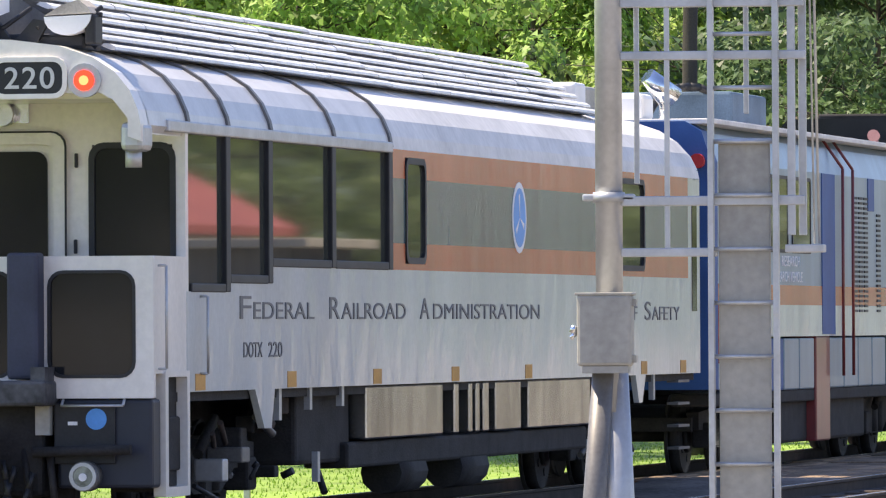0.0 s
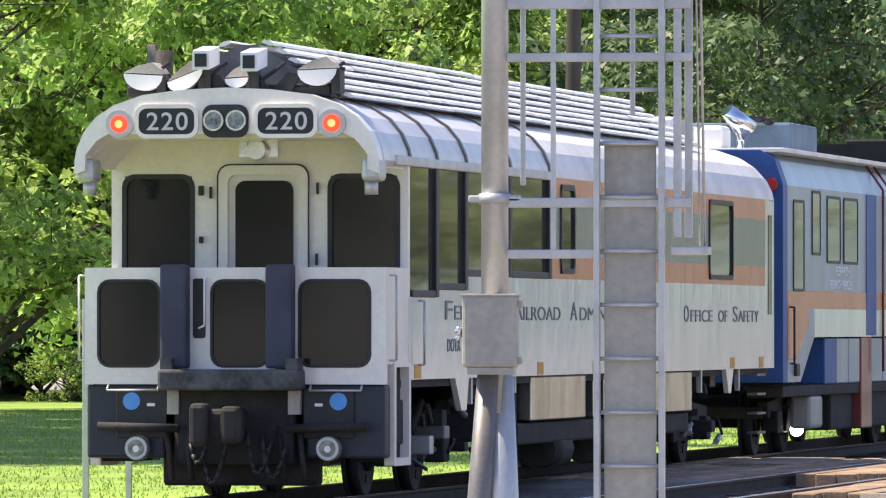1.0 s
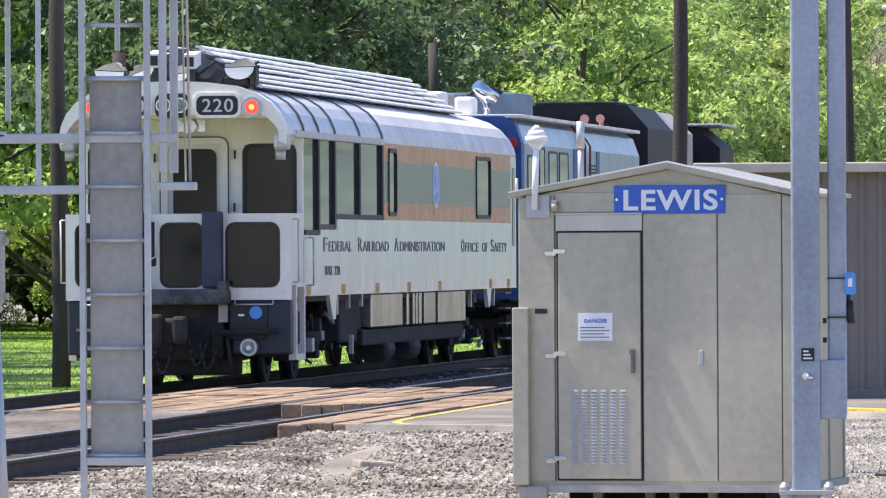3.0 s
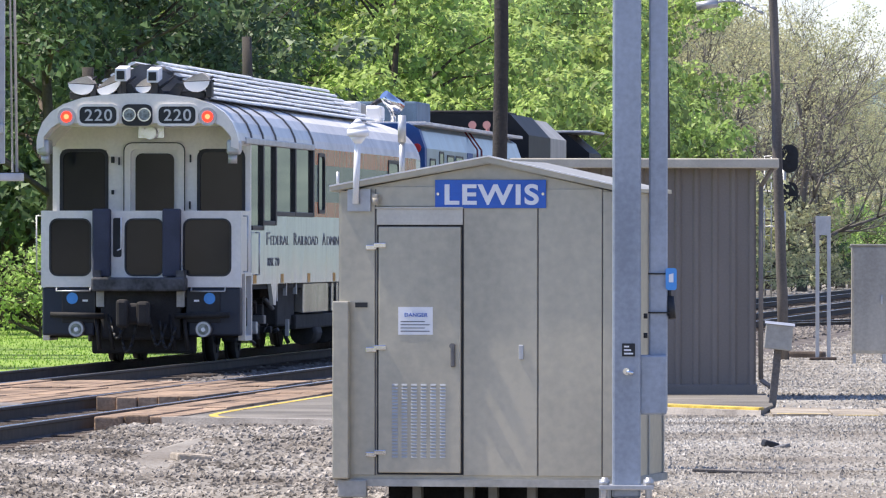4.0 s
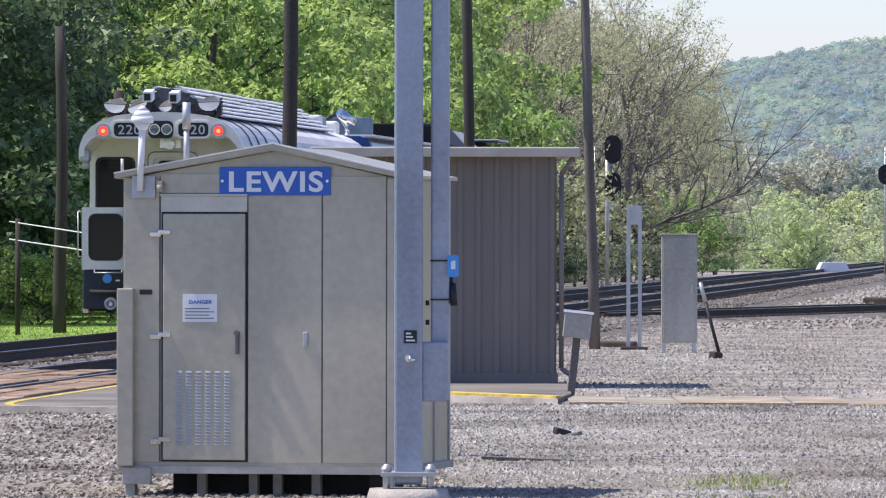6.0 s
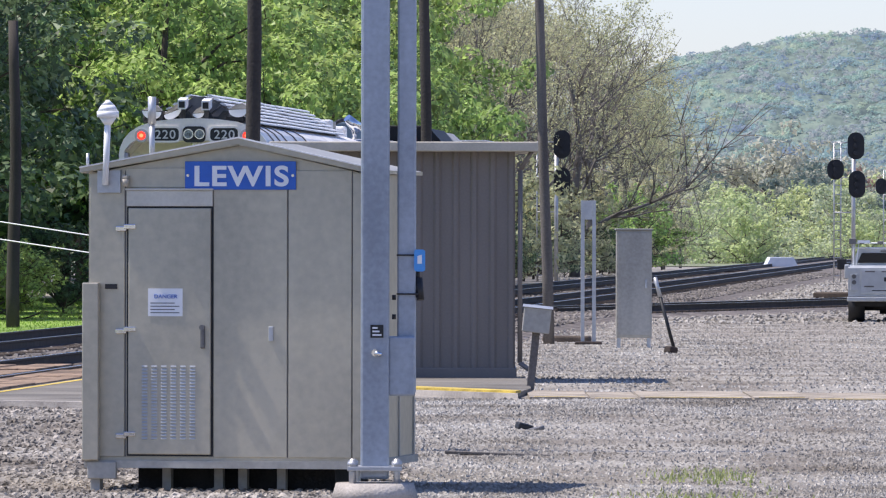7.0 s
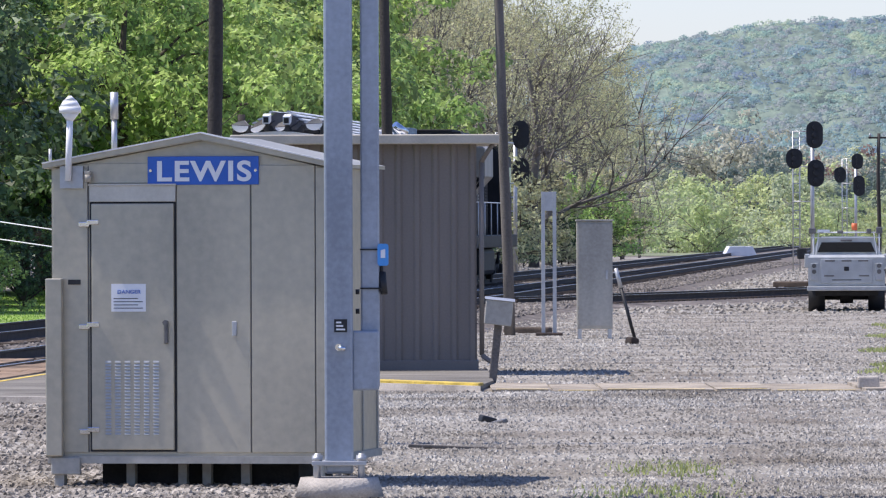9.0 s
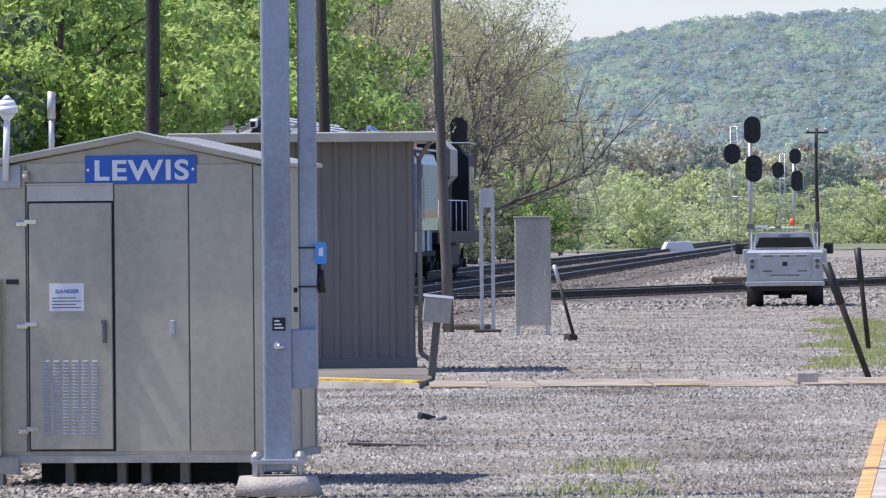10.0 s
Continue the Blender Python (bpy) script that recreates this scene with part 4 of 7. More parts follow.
    box(bm, 0.06, 0.26, -0.55, -0.35, 0.58, 0.95, 0.05)
    part("coupler", bm, M["grease"], car, "greasy dark knuckle coupler")
    for x, z in ((-0.45, 0.7), (-0.3, 0.5), (0.4, 0.6), (0.55, 0.55)):
        bm = B()
        prev = None
        for i in range(9):
            u = i / 8
            p = (x + 0.25 * u * (1 if x < 0 else -1), yd - 0.12 - 0.1 * math.sin(u * 3.14), z - 0.38 * math.sin(u * 3.14) + 0.1 * u)
            if prev:
                tube(bm, prev, p, 0.025, 6)
            prev = p
        part("air_hose", bm, M["black"], car)
    # black plate on the gate paints the dark of an open gap
    bm = B()
    prism(bm, rrect(-0.43, -0.30, 1.62, 2.22, 0.03), "y", yd - 0.008, yd + 0.01)
    part("gate_slot", bm, M["black"], car)
    bm = B()
    handrail(bm, [(-0.30, yd, 2.22), (-0.30, yd - 0.06, 2.22), (-0.30, yd - 0.06, 1.75), (-0.36, yd - 0.06, 1.72)])
    part("grab_rail", bm, M["signwhite"], car)
    # brake gear, pipes and boxes hung under the floor
    rg = random.Random(5)
    for i in range(26):
        y = rg.choice((rg.uniform(2.0, 7.6), rg.uniform(19.6, 25.2)))
        z = rg.uniform(0.3, 1.0)
        bm = B()
        if rg.random() < 0.5:
            box(bm, 1.12, 1.12 + rg.uniform(0.12, 0.34), y, y + rg.uniform(0.1, 0.45), z, z + rg.uniform(0.08, 0.25), 0.015)
        else:
            tube(bm, (1.3 + rg.uniform(0, 0.12), y, z), (1.3 + rg.uniform(0, 0.12), y + rg.uniform(-0.5, 0.5), z + rg.uniform(-0.2, 0.25)), rg.uniform(0.015, 0.06), 8)
        part("brake_gear", bm, M[rg.choice(("under", "under", "black", "rust", "darkpipe", "galv"))], car)
    # inner floor and lining close the shell
    bm = B()
    box(bm, -W + 0.07, W - 0.07, 0.5, y1 - 0.05, 1.12, 1.2)
    box(bm, -0.5, 0.5, 6, 20, 0.62, 1.12)
    box(bm, -W + 0.02, W - 0.02, y1 - 0.06, y1, 1.2, 3.5)
    part("floor", bm, M["under"], car)
    bm = B()
    box(bm, -W + 0.2, W - 0.2, 2.2, 2.3, 1.2, 3.4)
    box(bm, -0.1, 0.1, 2.4, y1 - 0.3, 1.2, 3.6)
    part("lining", bm, M["greybox"], car)
    # lettering on the side
    for body, ya, yb, z, sz in (("FEDERAL RAILROAD ADMINISTRATION", 3.35, 16.9, 1.81, 0.215), ("OFFICE OF SAFETY", 18.6, 24.7, 1.80, 0.215), ("DOTX 220", 3.55, 5.05, 1.48, 0.19)):
        y = ya
        words = body.split(" ")
        step = (yb - ya) / (len(body) + 0.0)
        for w in words:
            big = w[0] if "DOTX" not in body and w != "OF" else ""
            if big:
                text_part(big, sz * 1.35, T((W + 0.003, y, z)) @ FACE_RIGHT, M["letter"], car, width=step * 0.95)
                rest, y2 = w[1:], y + step * 1.25
            else:
                rest, y2 = w, y
            text_part(rest, sz, T((W + 0.003, y2, z)) @ FACE_RIGHT, M["letter"], car, width=(y + len(w) * step - y2) * 0.93)
            y += (len(w) + 1) * step
    bm = B()
    prism(bm, [(15.55 + 0.36 * math.cos(a * 0.3142), 2.83 + 0.36 * math.sin(a * 0.3142)) for a in range(20)], "x", W + 0.001, W + 0.006)
    em = part("emblem", bm, M["signwhite"], car, "round white and blue emblem")
    bm = B()
    prism(bm, [(15.55 + 0.30 * math.cos(a * 0.3142), 2.83 + 0.30 * math.sin(a * 0.3142)) for a in range(20)], "x", W + 0.006, W + 0.009)
    part("disc", bm, M["bluedisc"], em)
    bm = B()
    for a in (90, 210, 330):
        c, sn = math.cos(radians(a)), math.sin(radians(a))
        prism(bm, [(15.55, 2.83), (15.55 + 0.22 * c - 0.06 * sn, 2.83 + 0.22 * sn + 0.06 * c), (15.55 + 0.24 * c, 2.83 + 0.24 * sn)], "x", W + 0.009, W + 0.012)
    part("mark", bm, M["signwhite"], em)
    wheels = bogie(car, 4.2) + bogie(car, 21.6)
    return car, wheels


def louvres(parent, x, y0, y1, z0, z1, n, material):
    bm = B()
    for i in range(n):
        z = z0 + (z1 - z0) * i / n
        box(bm, x, x + 0.012, y0, y1, z, z + (z1 - z0) / n * 0.5)
    part("louvre", bm, material, parent)


def power_car():
    car = thing("research_coach", along(93.6, 0, RAIL), "blue, pale blue and orange equipment coach with roof gear", "rail coach", "train")
    L, w = 19.5, 1.55
    sec = [(w, 1.62), (w, 3.62), (w - 0.12, 3.95), (w - 0.3, 4.06), (-w + 0.3, 4.06), (-w + 0.12, 3.95), (-w, 3.62), (-w, 1.62)]
    bm = B()
    prism(bm, sec, "y", 0.5, L)
    part("body", bm, M["paleblue"], car, "pale blue flat body side")
    bm = B()
    prism(bm, [(w + 0.006, 1.0), (w + 0.006, 3.62), (w - 0.11, 3.97), (w - 0.3, 4.08), (-w + 0.3, 4.08), (-w + 0.11, 3.97), (-w - 0.006, 3.62), (-w - 0.006, 1.0)], "y", 0.35, 0.75)
    part("end_wall", bm, M["blue"], car, "bright blue end")
    for s in (1, -1):
        def side(name, ya, yb, za, zb, mt, d=0.006, label=""):
            bm = B()
            box(bm, *sorted((s * (w - 0.02), s * (w + d))), ya, yb, za, zb)
            return part(name, bm, M[mt], car, label)
        side("stripe", 0.75, L, 1.98, 2.22, "orange")
        side("stripe", 2.2, L, 1.60, 1.98, "white")
        bm = B()
        prism(bm, [(0.75, 1.0), (1.9, 1.0), (3.2, 1.62), (3.2, 1.98), (0.75, 1.98)], "x", *sorted((s * (w - 0.05), s * (w + 0.007))))
        part("cab_corner", bm, M["paleblue"], car)
        bm = B()
        prism(bm, [(0.75, 1.30), (1.5, 1.30), (2.6, 1.75), (2.6, 1.98), (0.75, 1.98)], "x", *sorted((s * (w - 0.05), s * (w + 0.010))))
        part("stripe", bm, M["orange"], car)
        side("band", 8.2, 9.2, 1.62, 3.62, "blue", 0.012)
        side("band", 11.9, 12.4, 3.2, 3.62, "blue", 0.012)
        for ya, yb, za, zb in ((1.3, 2.2, 2.25, 3.4), (3.0, 3.7, 2.75, 3.55), (4.4, 5.6, 2.65, 3.5), (6.0, 7.3, 2.65, 3.5)):
            bm = B()
            ring(bm, rrect(ya - 0.04, yb + 0.04, za - 0.04, zb + 0.04, 0.06), rrect(ya, yb, za, zb, 0.05), "x", *sorted((s * (w - 0.01), s * (w + 0.015))))
            wn_ = part("window", bm, M["black"], car)
            bm = B()
            prism(bm, rrect(ya, yb, za, zb, 0.05), "x", *sorted((s * (w - 0.01), s * (w + 0.008))))
            part("pane", bm, M["mirror"], wn_)
        if s > 0:
            for k in range(3):
                louvres(car, w + 0.004, 10.7 + k * 0.42, 11.0 + k * 0.42, 1.9, 3.4, 24, M["black"])
            louvres(car, w + 0.004, 12.6, 12.9, 1.9, 3.2, 20, M["black"])
            for k, y in enumerate((14.4, 14.9)):
                louvres(car, w + 0.004, y, y + 0.3, 2.6, 3.1, 5, M["signwhite"])
        # lower boxes
        for i, mt in ((0, "blue"), (1, "paleblue"), (2, "paleblue"), (4, "paleblue"), (5, "paleblue"), (6, "paleblue"), (7, "paleblue"), (9, "paleblue"), (10, "blue")):
            bm = B()
            box(bm, *sorted((s * 1.1, s * (w - 0.03))), 4.4 + i * 1.15, 5.48 + i * 1.15, 0.95, 1.58, 0.02)
            part("side_locker", bm, M[mt], car)
        bm = B()
        box(bm, *sorted((s * 1.1, s * (w - 0.02))), 7.9, 8.95, 0.3, 1.6, 0.02)
        part("ladder_panel", bm, M["maroon"], car, "maroon step panel")
        bm = B()
        for y in (9.4, 10.2):
            tube(bm, (s * (w + 0.08), y, 1.1), (s * (w + 0.08), y, 3.7), 0.02, 6)
            tube(bm, (s * (w + 0.08), y, 3.7), (s * (w - 0.2), y, 4.1), 0.02, 6)
        part("grab_rail", bm, M["maroon"], car, "maroon pipe rail")
        bm = B()
        box(bm, *sorted((s * 1.0, s * (w - 0.05))), 0.7, L - 0.5, 0.80, 0.95, 0.02)
        box(bm, *sorted((s * 0.7, s * (w - 0.15))), 5.8, 12.5, 0.3, 0.85, 0.04)
        part("underframe", bm, M["under"], car)
        bm = B()
        box(bm, *sorted((s * 1.2, s * (w - 0.06))), 3.3, 4.4, 0.35, 0.8, 0.05)
        part("tank", bm, M["greybox"], car)
        bm = B()
        handrail(bm, [(s * w, 1.0, 2.0), (s * (w + 0.06), 1.0, 2.0), (s * (w + 0.06), 1.0, 1.25), (s * w, 1.0, 1.25)], 0.015)
        box(bm, *sorted((s * w, s * (w + 0.05))), 1.3, 1.6, 1.08, 1.25, 0.02)
        part("grab_rail", bm, M["black"], car)
    text_part("RESEARCH", 0.18, T((w + 0.002, 5.2, 2.45)) @ FACE_RIGHT, M["signwhite"], car, width=1.3)
    text_part("RESEARCH VEHICLE", 0.18, T((w + 0.002, 4.6, 2.26)) @ FACE_RIGHT, M["signwhite"], car, width=2.1)
    bm = B()
    box(bm, -w - 0.02, w + 0.02, 0.4, L, 4.05, 4.11, 0.01)
    part("roof", bm, M["roofpaint"], car, "flat white roof edge")
    bm = B()
    tube(bm, (w - 0.14, 0.36, 3.62), (w - 0.14, 0.22, 3.62), 0.085, 14)
    part("marker_lamp", bm, M["red"], car, "unlit red marker lamp")
    bm = B()
    box(bm, -1.2, -0.2, -1.2, -0.1, 4.1, 4.5, 0.03)
    part("roof_unit", bm, M["galv"], car, "grey roof cabinet")
    for k in range(4):
        bm = B()
        box(bm, -0.9 + k * 0.42, -0.58 + k * 0.42, 0.8, 1.5, 4.1, 4.42, 0.06)
        part("vent_cap", bm, M["signwhite"], car, "white roof ventilator")
    bm = B()
    tube(bm, (1.0, 0.9, 4.35), (0.75, 0.7, 4.62), 0.16, 12, 0.10)
    tube(bm, (0.9, 0.9, 4.1), (0.9, 0.9, 4.4), 0.05, 8)
    part("horn", bm, M["chrome"], car, "chrome roof lamp")
    bm = B()
    box(bm, -0.75, 0.75, 6.4, 8.9, 4.1, 4.6, 0.04)
    part("air_unit", bm, M["dullblue"], car, "dull blue rooftop air-conditioning unit")
    bm = B()
    prev = None
    for i in range(13):
        u = i / 12 * math.pi
        p = (0.25 - 0.42 * math.cos(u), 5.6 + 0.4 * u, 4.2 + 0.46 * math.sin(u))
        if prev:
            tube(bm, prev, p, 0.05, 6)
        prev = p
    part("roof_hose", bm, M["black"], car)
    for x in (0.62, 0.92):
        bm = B()
        tube(bm, (x, 18.4, 4.33), (x, 18.62, 4.33), 0.085, 14, 0.06)
        tube(bm, (x, 18.6, 4.1), (x, 18.6, 4.3), 0.04, 8)
        part("roof_lamp", bm, M["pink"], car, "pale pink round lamp")
    bm = B()
    tube(bm, (1.2, 3.95, 0.33), (1.2, 3.9, 0.33), 0.09, 12)
    part("step_light", bm, M["headlamp"], car, "lit white step light")
    return car, bogie(car, 3.9) + bogie(car, 15.6)


def locomotive():
    loco = thing("locomotive", along(111.7, 0, RAIL), "black diesel freight locomotive with long hood and cab", "locomotive", "train")
    L = 22.6
    bm = B()
    box(bm, -1.5, 1.5, 0.3, L, 1.15, 1.55, 0.03)
    box(bm, -1.3, 1.3, 7.5, 14.5, 0.3, 1.15, 0.15)
    part("frame", bm, M["loco"], loco)
    bm = B()
    prism(bm, [(0.95, 1.55), (0.95, 4.1), (0.6, 4.35), (-0.6, 4.35), (-0.95, 4.1), (-0.95, 1.55)], "y", 1.2, 16.5)
    part("long_hood", bm, M["loco"], loco, "long black engine hood")
    bm = B()
    prism(bm, [(1.5, 3.3), (1.5, 4.2), (1.1, 4.65), (-1.1, 4.65), (-1.5, 4.2), (-1.5, 3.3)], "y", 1.6, 6.6)
    part("radiator_wing", bm, M["loco"], loco, "flared black radiator section")
    bm = B()
    prism(bm, [(1.5, 1.55), (1.5, 4.0), (0.9, 4.5), (-0.9, 4.5), (-1.5, 4.0), (-1.5, 1.55)], "y", 16.6, 19.8)
    cabp = part("cab", bm, M["loco"], loco, "black crew cab")
    for y in (17.0, 18.4):
        bm = B()
        box(bm, 1.49, 1.51, y, y + 1.1, 2.9, 3.7, 0.005)
        part("window", bm, M["mirror"], cabp)
    bm = B()
    prism(bm, [(0.9, 1.55), (0.9, 3.1), (0.5, 3.4), (-0.5, 3.4), (-0.9, 3.1), (-0.9, 1.55)], "y", 19.8, L - 0.7)
    part("nose", bm, M["loco"], loco)
    # flared radiators; the pale grey paints sunlight on them
    bm = B()
    prism(bm, [(0.7, 4.62), (1.05, 4.62), (1.5, 4.2), (1.5, 3.35), (0.96, 2.75), (0.7, 2.75)], "y", 6.7, 10.6)
    part("side_box", bm, M["greybox"], loco, "flared radiator section, its sunlit look painted pale grey")
    bm = B()
    box(bm, -0.8, 0.8, 2.4, 6.2, 4.64, 4.74, 0.03)
    box(bm, -0.5, 0.5, 11.5, 13.5, 4.34, 4.6, 0.05)
    for k in range(4):
        tube(bm, (0.3, 14.4 + 0.4 * k, 4.34), (0.3, 14.4 + 0.4 * k, 4.58), 0.14, 10)
    part("roof_fan", bm, M["under"], loco)
    for k in range(9):
        bm = B()
        box(bm, 0.955, 0.985, 1.5 + k * 1.62, 2.95 + k * 1.62, 1.7, 3.2 if k < 5 else 3.7, 0.01)
        dr = part("hood_door", bm, M["loco"] if k % 3 else M["greybox"], loco, "engine room door with louvres")
        louvres(dr, 0.987, 1.7 + k * 1.62, 2.75 + k * 1.62, 2.3, 3.1, 8, M["under"])
    for y in (1.62, 3.2, 4.8, 6.5):
        bm = B()
        prism(bm, [(0.95, 2.5), (1.5, 3.3), (1.42, 3.3), (0.95, 2.62)], "y", y, y + 0.06)
        part("wing_stay", bm, M["loco"], loco)
    for z in (2.3, 2.75, 3.2):
        bm = B()
        handrail(bm, [(1.51, 19.72, z), (1.56, 19.72, z), (1.56, 19.2, z), (1.51, 19.2, z)], 0.02)
        part("grab_iron", bm, M["signwhite"], cabp)
    bm = B()
    box(bm, -1.56, 1.56, 16.5, 20.1, 4.46, 4.52, 0.02)
    part("cab_roof", bm, M["galv"], cabp, "pale cab roof edge")
    bm = B()
    for y in range(1, 22, 3):
        tube(bm, (1.48, y, 1.55), (1.48, y, 2.55), 0.018, 6)
    tube(bm, (1.48, 1, 2.55), (1.48, 16, 2.55), 0.018, 6)
    part("handrail", bm, M["signwhite"], loco, "white-painted handrail")
    bm = B()
    box(bm, 0.955, 0.96, 14.0, 15.2, 2.0, 2.8)
    part("emblem", bm, M["signwhite"], loco, "large white emblem")
    return loco, bogie(loco, 3.6, 3.4) + bogie(loco, 18.6, 3.4)


# ---- trackside crossing, platform ----
PLAT = 0.33


def slab(name, outline, z0, z1, material, label, cat):
    bm = B()
    prism(bm, outline, "z", z0, z1)
    return tagged(part(name, bm, material), label, cat, kind="structure")


# corners of the paved edge: by the tracks, in front of the hut, in front of the shed, across the yard
EDGE = ((-6.0, 83.8), (-3.2, 82.0), (-1.6, 86.0), (-0.45, 89.5), (0.78, 87.3))
slab("pavement", [*EDGE, (1.0, 90.6), (1.0, 97.6), (-3.0, 101.0), (track_x(101, 5.7), 101.0), (track_x(84, 5.7), 84.0)], 0.0, PLAT, M["asphalt"], "worn grey asphalt crossing and platform slab", "pavement")
slab("kerb", [(-6.05, 83.63), (-3.2, 81.8), (-3.2, 82.0), (-6.05, 83.8)], 0.0, PLAT + 0.012, M["concrete"], "pale concrete kerb along the front of the slab", "kerb")
slab("kerb", [(-0.5, 89.35), (0.82, 87.1), (0.82, 87.28), (-0.5, 89.5)], 0.0, PLAT + 0.006, M["concrete"], "pale concrete kerb in front of the shed", "kerb")
slab("yellow_line", [(-0.45, 89.55), (0.8, 87.36), (0.86, 87.85), (-0.35, 90.2)], PLAT + 0.002, PLAT + 0.03, M["yellow"], "bright yellow kerb paint by the shed", "line")
bm = B()
prev = None
for k in range(22):
    y = 82.9 + 0.85 * k
    o = 5.78 + 0.55 * math.exp(-0.9 * k)
    q = [bm.verts.new((track_x(y, o + d), y + 0.3 * (d > 0) * math.exp(-0.9 * k), PLAT + 0.004)) for d in (0, 0.09)]
    if prev:
        bm.faces.new((prev[0], prev[1], q[1], q[0]))
    prev = q
tagged(part("yellow_line", bm, M["yellow"]), "worn yellow edge line painted on the asphalt", "line", kind="structure")
bm = B()
gb = []
for k in range(9):
    y = 69 + 1.83 * k
    h = 0.02 + 0.225 * k / 8
    gb.append([bm.verts.new(p) for p in ((track_x(y, 5.02), y, 0.05), (track_x(y, 5.3), y, h), (-3.3, y, h + 0.01), (-2.9, y, -0.05))])
for a, b in zip(gb[:-1], gb[1:]):
    for i in range(3):
        bm.faces.new((a[i], a[i + 1], b[i + 1], b[i]))
tagged(part("gravel_bank", bm, M["gravel"]), "gravel banked up against the paved slab", "gravel", kind="structure")
# broken old footpath across the yard
path = thing("footpath", pose(0, 0, 0), "broken tan concrete footpath slabs sunk in the gravel", "path", kind="structure")
x = 0.95
rp = random.Random(3)
while x < 6.9:
    ln, dz, dy = rp.uniform(0.5, 1.25), rp.uniform(-0.012, 0.016), rp.uniform(-0.12, 0.12)
    ya, yb = 87.3 - 0.14 * (x - 0.8), 87.3 - 0.14 * (x + ln - 0.8)
    bm = B()
    prism(bm, [(x, ya + dy), (x + ln - 0.03, yb + dy + rp.uniform(-0.06, 0.06)), (x + ln - 0.03, yb + 3.7 + dy), (x, ya + 3.7 + dy)], "z", 0.1, 0.293 + dz)
    part("slab", bm, M["path"], path)
    if rp.random() < 0.75:
        bm = B()
        prism(bm, [(x + 0.05, ya + dy + 0.04), (x + ln * 0.9, yb + dy + 0.06), (x + ln * 0.9, yb + dy + 0.24), (x + 0.05, ya + dy + 0.22)], "z", 0.29 + dz, 0.297 + dz)
        part("painted_line", bm, M["fadedyellow"], path, "faded yellow paint")
    x += ln
# platform edge timbers along the second track
edge = thing("platform_edge", along(90, 5.3), "weathered timber edging beside the second track", "timber edging", kind="structure")
for i, k in product(range(5), range(3)):
    bm = B()
    box(bm, -0.42 + k * 0.27, -0.42 + k * 0.27 + 0.262, -6.3 - 0.35 * (k == 0) + i * 4.4, -1.95 + i * 4.4, 0.02, PLAT + 0.02 + random.uniform(-0.012, 0.012), 0.018)
    part("plank", bm, M["timber"], edge)
# plank crossing between the tracks and inside the second one
cross = thing("plank_crossing", along(97, 2.0), "weathered timber plank crossing laid beside and inside the second track", "level crossing", kind="structure")
for lo, hi, start in ((-1.10, 1.15, -7.4), (1.38, 2.62, -3.6)):
    n = max(2, round((hi - lo) / 0.26))
    for k, j in product(range(n), range(3)):
        bm = B()
        w, ln = (hi - lo) / n, (7.6 - start) / 3
        box(bm, lo + k * w + 0.006, lo + (k + 1) * w - 0.006, start + j * ln + rp.uniform(0, 0.12) * (j == 0), start + (j + 1) * ln - 0.03, 0.2, 0.365 + random.uniform(-0.012, 0.012), 0.012)
        part("plank", bm, M["timber"], cross)
bm = B()
prism(bm, [(-10.6, 0.16), (-7.42, 0.37), (-7.42, 0.1), (-10.6, 0.1)], "x", -1.1, 1.15)
ramp = part("ramp", bm, M["ballast"], cross, "ballast heaped against the planks")
# diverging track beyond the yard
spur = thing("railway_track", pose(2.0, 196, -0.12, 0, 0, -17), "rusty siding track crossing the gravel yard", "track", "railway tracks", kind="structure")
for x in (-0.755, 0.755):
    rail_part(x, 0, 150, spur)
bm = B()
for i in range(120):
    box(bm, -1.3, 1.3, i * 0.6, i * 0.6 + 0.22, 0.1, 0.24)
tagged(part("tie", bm, M["tie"], spur), kind="stuff")
bm = B()
prism(bm, [(-2.6, 0.1), (-1.6, 0.2), (1.6, 0.2), (2.6, 0.1)], "y", -4, 160)
part("ballast", bm, M["ballast"], spur)


